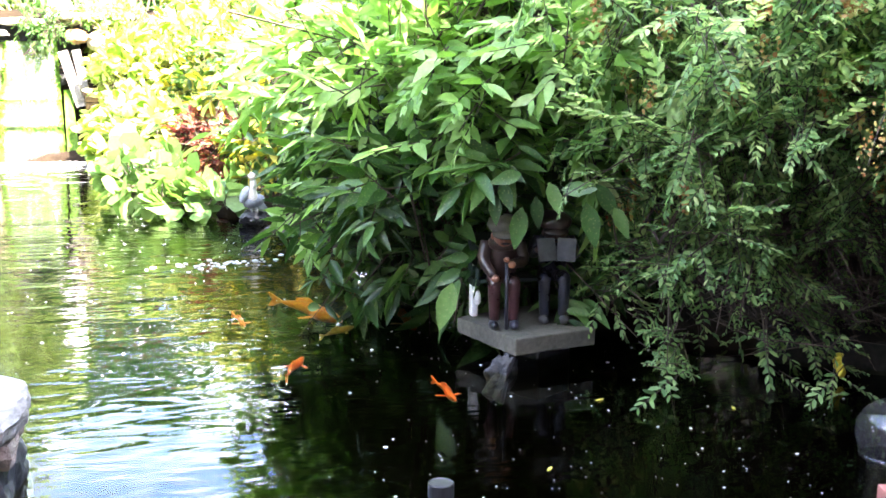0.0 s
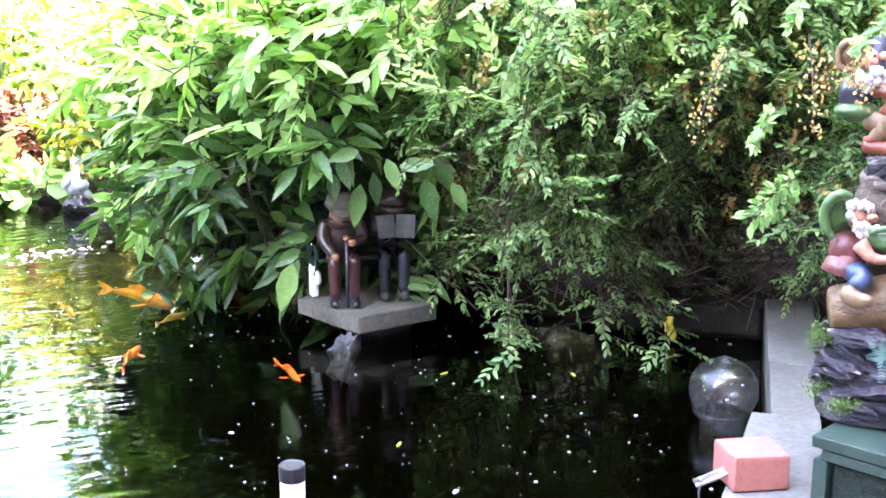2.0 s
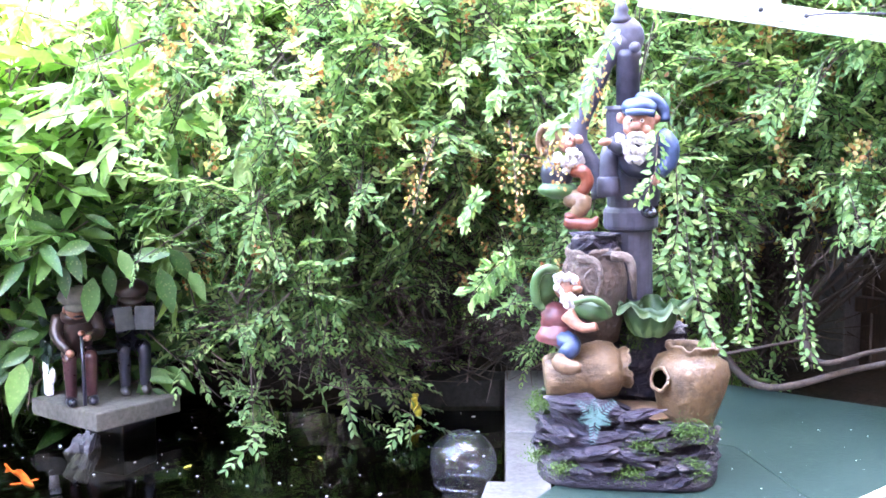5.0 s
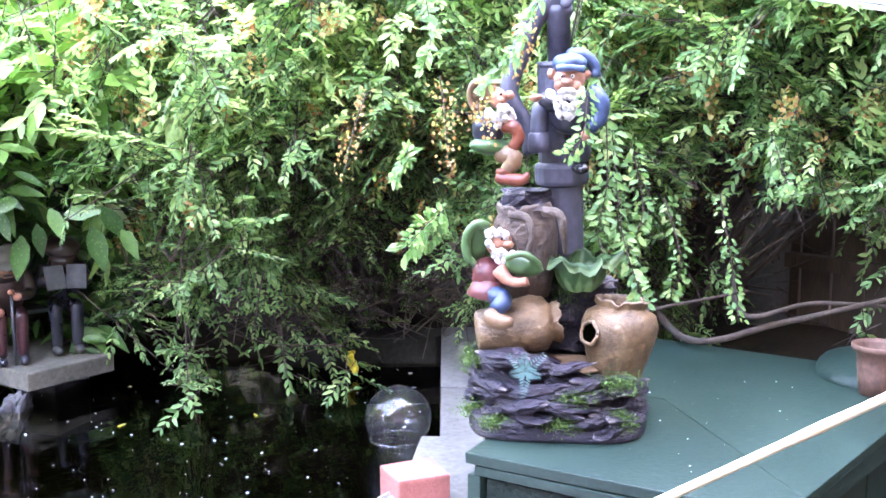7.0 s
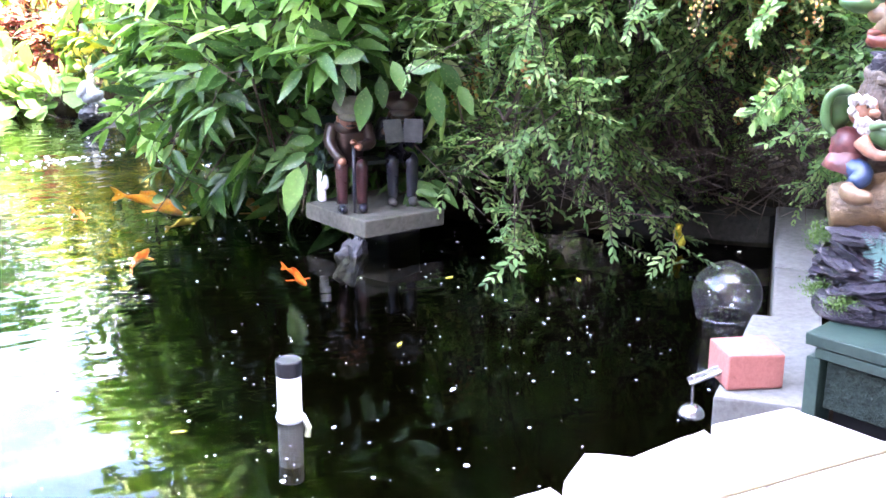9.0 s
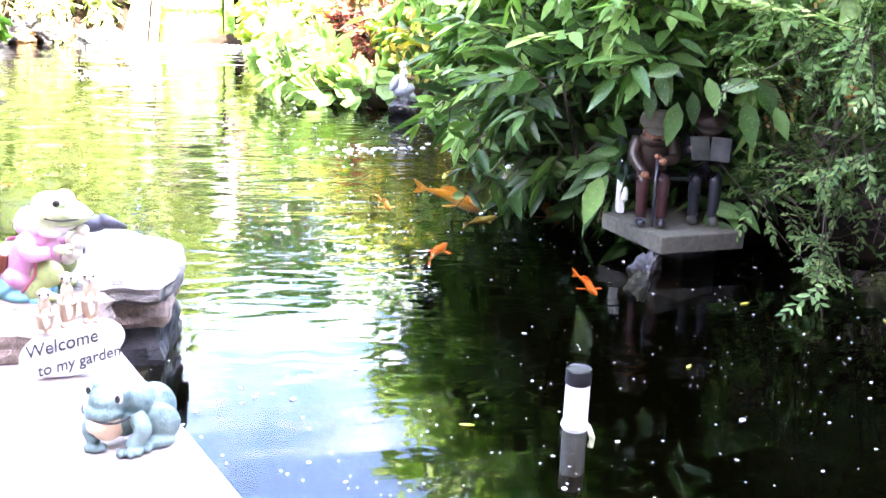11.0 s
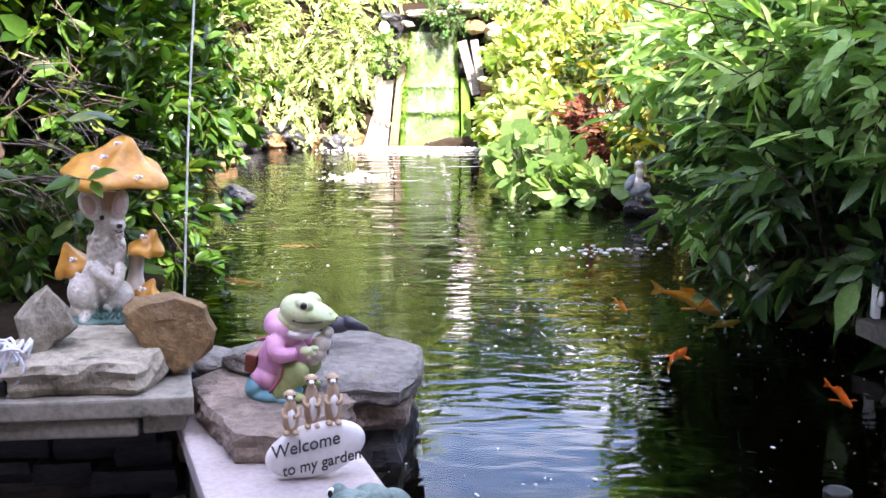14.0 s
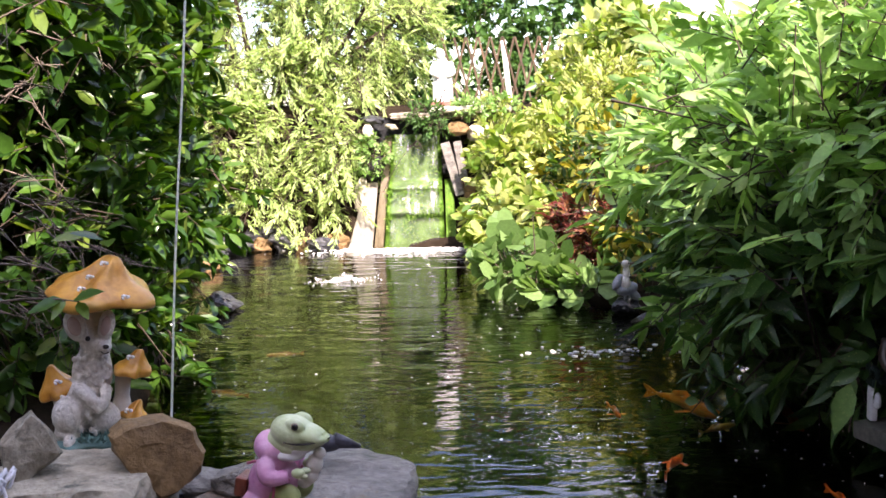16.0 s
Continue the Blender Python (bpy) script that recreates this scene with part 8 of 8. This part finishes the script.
tube(bm, bend([ra.lerp(rb, 0.205) + Vector((-0.018, -0.016, 0)), ra.lerp(rb, 0.25) + Vector((-0.02, -0.02, 0.015)), ra.lerp(rb, 0.42) + Vector((-0.02, -0.02, 0.05))], 4), 0.0022, 6)
part("wire", bm, M["black"], rail)
bm = bmesh.new()
box(bm, (rb.x, rb.y, 0.28), (0.04, 0.04, 1.26), None, 0.004)
part("leg", bm, M["white"], rail)

# ---- fences and building ----
fence = thing("garden_fence", "brown upright-board timber fence behind the shrubs", "fence")
brd = laid([(-0.047, -0.009), (0.047, -0.009), (0.047, 0.009), (-0.047, 0.009)], 0.0, 1.20, 0.003)
board_mesh = mesh_of(brd, "board", M["timber"])
FA, FB = Vector((3.32, -1.6)), Vector((2.62, 9.4))
fd = (FB - FA).normalized()
for k in range(int((FB - FA).length / 0.1)):
    p = FA + fd * 0.1 * k
    ob = new("board", board_mesh)
    ob.parent = fence
    ob.matrix_local = Matrix.Translation((p.x, p.y, -0.02 + 0.012 * noise.noise(Vector((k * 1.7, 0, 0))))) @ Matrix.Rotation(math.atan2(fd.y, fd.x) + 0.02 * noise.noise(Vector((k * 3.1, 5, 0))), 4, "Z")
for k in range(6):
    p = FA + fd * (1.62 + 1.8 * k)
    bm = bmesh.new()
    box(bm, (p.x - 0.06, p.y, 0.5), (0.09, 0.09, 1.45), None, 0.006)
    part("post", bm, M["concrete"], fence, "grey concrete fence post")
for z in (0.35, 1.0):
    bm = bmesh.new()
    a, b = FA + Vector((-0.035, 0)), FB + Vector((-0.035, 0))
    tube(bm, [(a.x, a.y, z), (b.x, b.y, z)], 0.03, 4)
    part("fence_rail", bm, M["timber"], fence)

trellis = thing("trellis", "rustic crossed-lath trellis above the waterfall", "trellis", at=(0.50, 10.0, 1.02))
for k in range(9):
    for s in (-1, 1):
        bm = bmesh.new()
        x = -0.42 + 0.105 * k
        box(bm, (x + 0.02 * s, 0.006 * s, 0.33), (0.018, 0.010, 0.68), Matrix.Rotation(radians(14 * s), 4, "Y"), 0.002)
        part("lath", bm, M["timber"], trellis)
bm = bmesh.new()
box(bm, (0.04, 0, 0.30), (0.045, 0.02, 0.66), Matrix.Rotation(radians(-6), 4, "Y"), 0.004)
part("post", bm, M["render"], trellis, "pale weathered post")

house = thing("neighbouring_building", "pale rendered building with a pale tiled roof beyond the garden", "building")
bm = bmesh.new()
box(bm, (5.3, 17.2, 1.05), (5.6, 2.0, 2.3), None, 0.02)
part("wall", bm, M["render"], house)
for k in range(9):
    bm = bmesh.new()
    box(bm, (5.3, 16.05 + 0.19 * k, 2.18 + 0.125 * k), (6.0, 0.23, 0.03), Matrix.Rotation(radians(30), 4, "X"), 0.006)
    part("tile_course", bm, M["rooftile"], house)

# ---- waterfall ----
fall = thing("waterfall", "stepped waterfall over bright moss between stone sides", "waterfall")


def course(x0, x1, profile, seed, amp, thick, nu=16, fine=5):
    """A rough sheet hung on a (y, z) profile from foot to top; x0 and x1 are (foot, top) pairs."""
    bm = bmesh.new()
    line = bend([(0.0, y, z) for y, z in profile], fine)
    z0, z1 = line[0].z, line[-1].z
    g = []
    for p in line:
        t = (p.z - z0) / (z1 - z0)
        a, b = x0[0] + (x0[1] - x0[0]) * t, x1[0] + (x1[1] - x1[0]) * t
        row = []
        for i in range(nu + 1):
            x = a + (b - a) * i / nu
            j = noise.noise(Vector((x * 11, p.z * 11, seed))) + 0.5 * noise.noise(Vector((x * 27, p.z * 27, seed)))
            row.append(bm.verts.new((x, p.y - amp * j, p.z + 0.4 * amp * noise.noise(Vector((x * 9, p.z * 5, seed + 4))))))
        g.append(row)
    for low, high in zip(g, g[1:]):
        for i in range(nu):
            bm.faces.new([low[i], low[i + 1], high[i + 1], high[i]])
    bmesh.ops.solidify(bm, geom=list(bm.faces), thickness=-thick)
    return bm


STEPS = [(8.77, -0.06), (8.79, 0.10), (8.81, 0.22), (8.78, 0.27), (8.82, 0.33), (8.84, 0.42), (8.83, 0.465), (8.90, 0.49), (8.95, 0.53), (8.96, 0.68), (9.00, 0.80), (9.06, 0.87)]
part("chute", course((-0.50, -0.42), (-0.02, -0.05), STEPS, 2.0, 0.022, 0.12, 22, 6), M["fallmoss"], fall, "moss-covered stepped chute", smooth=True)
rng = np.random.default_rng(77)
n = 5200
tz = rng.uniform(0, 1, n)
zz = np.interp(tz, np.linspace(0, 1, len(STEPS)), [z for _, z in STEPS])
yy = np.interp(tz, np.linspace(0, 1, len(STEPS)), [y for y, _ in STEPS])
P = np.stack([rng.uniform(-0.47, -0.05, n), yy - 0.012, zz], 1)
tuft = np.array([noise.noise(Vector((x * 9, z * 9, 6.0))) for x, y, z in P])
P = P[tuft > -0.02]
n = len(P)
moss_ = new("moss_tufts", leaf_mesh("moss_tufts", P, rng.normal(size=(n, 3)) * [1, 0.4, 0.6] + [0, -0.8, -0.5], rng.normal(size=(n, 3)), rng.uniform(0.012, 0.034, n), rng.uniform(0.002, 0.005, n), M["mosstuft"], 0.1, 0.3))
moss_.parent, moss_["kind"], moss_["label"] = fall, "stuff", "bright green trailing moss"
part("water_sheet", course((-0.46, -0.40), (-0.06, -0.07), [(y - 0.030, z) for y, z in STEPS], 5.0, 0.012, 0.005, 20, 6), M["fallwater"], fall, "thin broken sheet of falling water", smooth=True)
part("side_slab", course((-0.79, -0.62), (-0.585, -0.535), [(8.74, -0.05), (8.80, 0.2), (8.88, 0.50)], 8.0, 0.018, 0.10), M["fallrock"], fall, "pale slanting side slab", smooth=True)
part("side_board", course((-0.578, -0.475), (-0.505, -0.425), [(8.77, -0.05), (8.84, 0.4), (8.98, 0.85)], 9.0, 0.010, 0.08), M["wetboard"], fall, "wet brown side board", smooth=True)
part("side_moss", course((-0.015, -0.02), (0.075, 0.04), [(8.77, -0.05), (8.82, 0.25), (8.88, 0.52)], 11.0, 0.03, 0.10), M["fallmoss"], fall, "mossy edge", smooth=True)
bm = laid([(-0.040, -0.05), (0.030, -0.05), (0.035, 0.05), (-0.035, 0.05)], -0.21, 0.21, 0.008)
ob = part("side_rock", bm, M["slate"], fall, "dark leaning slate")
ob.matrix_local = Matrix.Translation((0.045, 8.86, 0.60)) @ Matrix.Rotation(radians(-16), 4, "Y")
bm = laid([(-0.030, -0.05), (0.030, -0.05), (0.032, 0.05), (-0.028, 0.05)], -0.15, 0.15, 0.008)
ob = part("side_rock", bm, M["slate"], fall, "grey leaning slate")
ob.matrix_local = Matrix.Translation((0.105, 8.88, 0.66)) @ Matrix.Rotation(radians(-10), 4, "Y")
for k in range(6):
    bm = laid([(0.125 + 0.006 * (k % 2), 8.84), (0.215 + 0.010 * (k % 3), 8.84), (0.22, 8.96), (0.13, 8.96)], 0.22 + 0.052 * k, 0.268 + 0.052 * k, 0.006)
    part("brick", bm, M["brownstone"], fall)
# dark sheet that paints the shaded gap under the cap slabs
part("gap_shade_sheet", course((-0.62, -0.60), (0.10, 0.12), [(9.10, 0.50), (9.11, 0.75), (9.12, 1.0)], 13.0, 0.02, 0.1), M["slate_dark"], fall, "dark rock sheet, coloured for the shade in the gap behind the fall", smooth=True)
for x, y, z, sx, sy, sz, sd, mt in ((-0.57, 8.96, 0.60, 0.10, 0.10, 0.14, 61, "slate_dark"), (-0.66, 8.93, 0.42, 0.07, 0.09, 0.16, 72, "fallrock"), (-0.55, 8.98, 0.985, 0.11, 0.10, 0.035, 62, "slate_dark"), (-0.60, 8.94, 0.90, 0.05, 0.06, 0.06, 73, "fallrock"), (-0.43, 8.93, 0.93, 0.07, 0.07, 0.025, 74, "stone"), (0.10, 8.92, 0.90, 0.10, 0.10, 0.06, 66, "brownstone"), (0.17, 8.80, 0.10, 0.09, 0.10, 0.13, 65, "fallrock"), (0.26, 8.95, 0.86, 0.11, 0.11, 0.09, 67, "fallrock"), (0.42, 9.0, 0.92, 0.12, 0.11, 0.07, 68, "fallrock"), (-0.86, 8.86, 0.06, 0.10, 0.10, 0.09, 69, "brownstone")):
    part("stone", boulder((x, y, z), (sx, sy, sz), sd, (0, 8, 0), 0.2, 3), M[mt], fall)
part("cap_stone", flagstone([(-0.42, 8.94), (-0.12, 8.90), (0.10, 8.94), (0.10, 9.30), (-0.46, 9.30)], 0.985, 1.03, 70, 0.018), M["stone"], fall, "weathered cap slab over the chute")
part("cap_stone", flagstone([(-0.14, 8.88), (0.22, 8.86), (0.52, 8.92), (0.52, 9.26), (-0.12, 9.28)], 1.032, 1.075, 71, 0.018), M["fallrock"], fall, "pale sunlit cap slab")
rng = np.random.default_rng(23)
bm = bmesh.new()
for k in range(900):
    x, y = rng.normal(-0.36, 0.26), 8.66 - abs(rng.normal(scale=0.16))
    s = rng.uniform(0.002, 0.009)
    blob(bm, (x, y, 0.002 + rng.uniform(0, 0.012)), (s * 1.8, s, s * 0.6), (0, 0, 0), 0, 1)
solo("fall_foam", bm, M["foam"], "white foam at the waterfall's foot", "foam", kind="stuff", smooth=True)
bm = bmesh.new()
for k in range(300):
    r, a = abs(rng.normal(scale=0.10)), rng.uniform(0, 6.283)
    h = max(0.0, 0.055 - 0.5 * r) * rng.uniform(0, 1.0) ** 2
    s = rng.uniform(0.0015, 0.0045)
    blob(bm, (-0.645 + r * math.cos(a), 6.98 + r * math.sin(a) * 0.8, 0.003 + h), (s * 1.3, s, s), (0, 0, 0), 0, 1)
solo("fountain_splash", bm, M["foam"], "low splash of white water in the pond", "splash", kind="stuff", smooth=True)
bm = bmesh.new()
for k in range(48):
    x, y = 0.58 + rng.normal(scale=0.12), 4.70 + rng.normal(scale=0.06)
    s = rng.uniform(0.003, 0.011)
    blob(bm, (x, y, 0.002), (s * 1.4, s, s * 0.5), (0, 0, 0), 0, 1)
solo("inflow_bubbles", bm, M["foam"], "line of bubbles where water runs in", "bubbles", kind="stuff", smooth=True)

figure_bm = bmesh.new()
lathe(figure_bm, [(0.0, 0.0), (0.085, 0.0), (0.088, 0.02), (0.078, 0.03), (0.080, 0.12), (0.070, 0.22), (0.060, 0.28), (0.040, 0.32), (0.022, 0.335), (0.0, 0.34)], seg=20, squash=0.8)
for s in (-1, 1):
    tube(figure_bm, bend([(0.055 * s, 0.0, 0.305), (0.080 * s, -0.02, 0.23), (0.030 * s, -0.07, 0.20)], 5), [0.024, 0.024, 0.024, 0.023, 0.022, 0.022, 0.021, 0.020, 0.019, 0.018, 0.016], 9)
blob(figure_bm, (-0.012, -0.005, 0.370), (0.036, 0.036, 0.042), (0, 0, 0), 0, 3, 0.004, 30)
blob(figure_bm, (-0.034, -0.004, 0.404), (0.014, 0.014, 0.020), (0, -20, 0), 0, 2)
figure = solo("white_statue", figure_bm, M["white"], "sunlit plain white statue above the waterfall", "statue", smooth=True)
figure.matrix_world = Matrix.Translation((-0.022, 9.10, 1.115))
bm = bmesh.new()
box(bm, (-0.022, 9.10, 1.096), (0.19, 0.16, 0.038), None, 0.008)
solo("ornament_base", bm, M["brick"], "red brick base under the white statue", "brick")

# stones along the far bank
prng = random.Random(9)
for k, (x, y, s, mt) in enumerate(((-0.98, 8.74, 0.12, "slate_dark"), (-1.12, 8.80, 0.10, "brownstone"), (-1.28, 8.78, 0.13, "slate_dark"), (-1.46, 8.74, 0.11, "brownstone"), (-1.62, 8.62, 0.14, "slate_dark"), (-1.50, 8.95, 0.20, "slate_dark"), (-1.72, 8.25, 0.13, "slate_dark"), (-1.62, 7.6, 0.12, "brownstone"), (-0.86, 8.86, 0.10, "brownstone"), (0.34, 7.4, 0.10, "slate_dark"), (0.26, 8.2, 0.10, "stone"), (-1.20, 5.95, 0.10, "slate_dark"))):
    stone("bank_stone", boulder((x, y, s * 0.35), (s * 1.2, s * 0.9, s * 0.6), 80 + k, (8 * (k % 3), 10 * (k % 2), 40 * k), 0.30, 4, 7), mt, "rough stone at the pond's far bank" if y > 7 else "stone half hidden under the hedge")

# ---- planting at the far end ----
shrub("bergenia", "bright green broad-leaved plants beside the waterfall", "plant", [(0.42, 7.75, 0.22, 0.24, 0.50, 0.30), (0.42, 8.5, 0.45, 0.22, 0.30, 0.45), (0.62, 7.1, 0.22, 0.22, 0.40, 0.26)], 620, "bergenia", 111, leaves=6, length=0.10, leaf=0.078, width=0.34, angle=50, droop=-0.2, whorl=True, limbs=5, limb_r=0.008)
shrub("yellow_shrub", "sunlit yellow-green shrub above the bank", "shrub", [(0.88, 8.70, 0.60, 0.36, 0.36, 0.36), (0.45, 8.95, 0.75, 0.16, 0.16, 0.26), (1.32, 9.0, 0.95, 0.40, 0.4, 0.40), (1.05, 8.2, 0.50, 0.28, 0.35, 0.28)], 1700, "yellowleaf", 112, leaves=12, length=0.15, leaf=0.062, width=0.17, angle=50, droop=0.0, whorl=True, limbs=9)
shrub("pale_shrub", "pale sunlit shrub with broad whitish leaves", "shrub", [(1.15, 9.4, 1.25, 0.26, 0.30, 0.24), (0.40, 9.2, 0.92, 0.14, 0.15, 0.12), (1.5, 9.6, 1.5, 0.45, 0.4, 0.30), (0.90, 8.6, 0.85, 0.2, 0.2, 0.2)], 420, "bergenia", 113, leaves=6, length=0.14, leaf=0.10, width=0.34, angle=55, whorl=True, limbs=7)
shrub("red_maple", "small red-leaved maple among green shrubs", "shrub", [(0.86, 6.60, 0.30, 0.22, 0.20, 0.17), (0.72, 6.75, 0.38, 0.15, 0.15, 0.10)], 650, "acer", 114, leaves=11, length=0.08, leaf=0.030, width=0.2, angle=60, droop=0.2, limbs=6, limb_r=0.007)
shrub("variegated_shrub", "dark shrub with yellow-edged leaves on the bank", "shrub", [(1.15, 6.7, 0.62, 0.36, 0.45, 0.36), (1.05, 7.5, 0.55, 0.35, 0.45, 0.35), (1.15, 6.0, 0.40, 0.25, 0.35, 0.30)], 900, "variegated", 115, leaves=8, length=0.12, leaf=0.075, width=0.24, whorl=True, limbs=8)
shrub("pond_plant", "round-leaved green marginal plants in the water", "plant", [(0.55, 6.05, 0.10, 0.18, 0.12, 0.08), (0.72, 5.92, 0.08, 0.12, 0.10, 0.06), (0.36, 6.4, 0.16, 0.15, 0.22, 0.14)], 160, "lily", 116, leaves=3, length=0.08, leaf=0.10, width=0.5, angle=40, droop=-0.5, whorl=True, limbs=4, limb_r=0.005, curl=0.05, fold=0.05)
shrub("clipped_hedge", "dense green clipped hedge at the garden's end", "hedge", [(0.2, 11.6, 1.55, 0.8, 0.5, 0.75), (1.3, 11.7, 1.55, 0.8, 0.5, 0.72), (-0.8, 11.6, 2.2, 0.9, 0.5, 1.0), (2.3, 12.0, 1.2, 0.8, 0.5, 0.8), (0.75, 11.7, 2.1, 0.9, 0.5, 0.5), (0.1, 11.8, 2.55, 0.8, 0.4, 0.42), (1.2, 11.8, 2.6, 0.9, 0.4, 0.42)], 4300, "hedge", 117, leaves=9, length=0.12, leaf=0.075, width=0.25, whorl=True, limbs=8, root=(0.8, 11.8, 0.3))
shrub("blue_grey_plant", "small blue-grey rockery plant on the waterfall's shoulder", "plant", [(-0.57, 8.86, 0.70, 0.11, 0.07, 0.15), (0.22, 8.95, 1.08, 0.14, 0.10, 0.06), (0.42, 8.98, 1.06, 0.12, 0.10, 0.06)], 260, "willow", 118, leaves=8, length=0.07, leaf=0.035, width=0.25, whorl=True, limbs=3, limb_r=0.004)

shrub("fern_clump", "small green plant hanging over the waterfall's cap", "plant", [(-0.16, 8.90, 1.00, 0.14, 0.07, 0.07), (-0.10, 8.84, 0.93, 0.09, 0.05, 0.06)], 150, "hedge", 119, leaves=9, length=0.08, leaf=0.034, width=0.22, droop=0.5, whorl=True, limbs=3, limb_r=0.004, root=(-0.15, 8.98, 1.03))

# ---- unseen walls added to block light: behind the camera, on the left and right ----
# added, out of view: its height sets how far the shade reaches
bm = bmesh.new()
box(bm, (0.0, -2.15, 3.05), (16.0, 0.3, 6.7), None, 0.01)
wall = solo("wall_house", bm, M["shade_brick"], "unseen plain wall added to shade the near garden", "wall", kind="structure")
# added wall that keeps low sky light off the planting from the left
bm = bmesh.new()
box(bm, (-3.6, 4.5, 0.95), (0.12, 12.8, 2.5), None, 0.01)
solo("wall_garden", bm, M["timber"], "plain brown wall added behind the hedge to cut low sky light", "wall", kind="structure")
# unseen, added to stop low light coming through behind the shrubs
bm = bmesh.new()
box(bm, (5.2, 3.2, 1.55), (0.2, 10.4, 3.7), None, 0.01)
solo("wall_neighbour", bm, M["shade_brick"], "unseen brick wall added beyond the fence to cut low sky light", "wall", kind="structure")
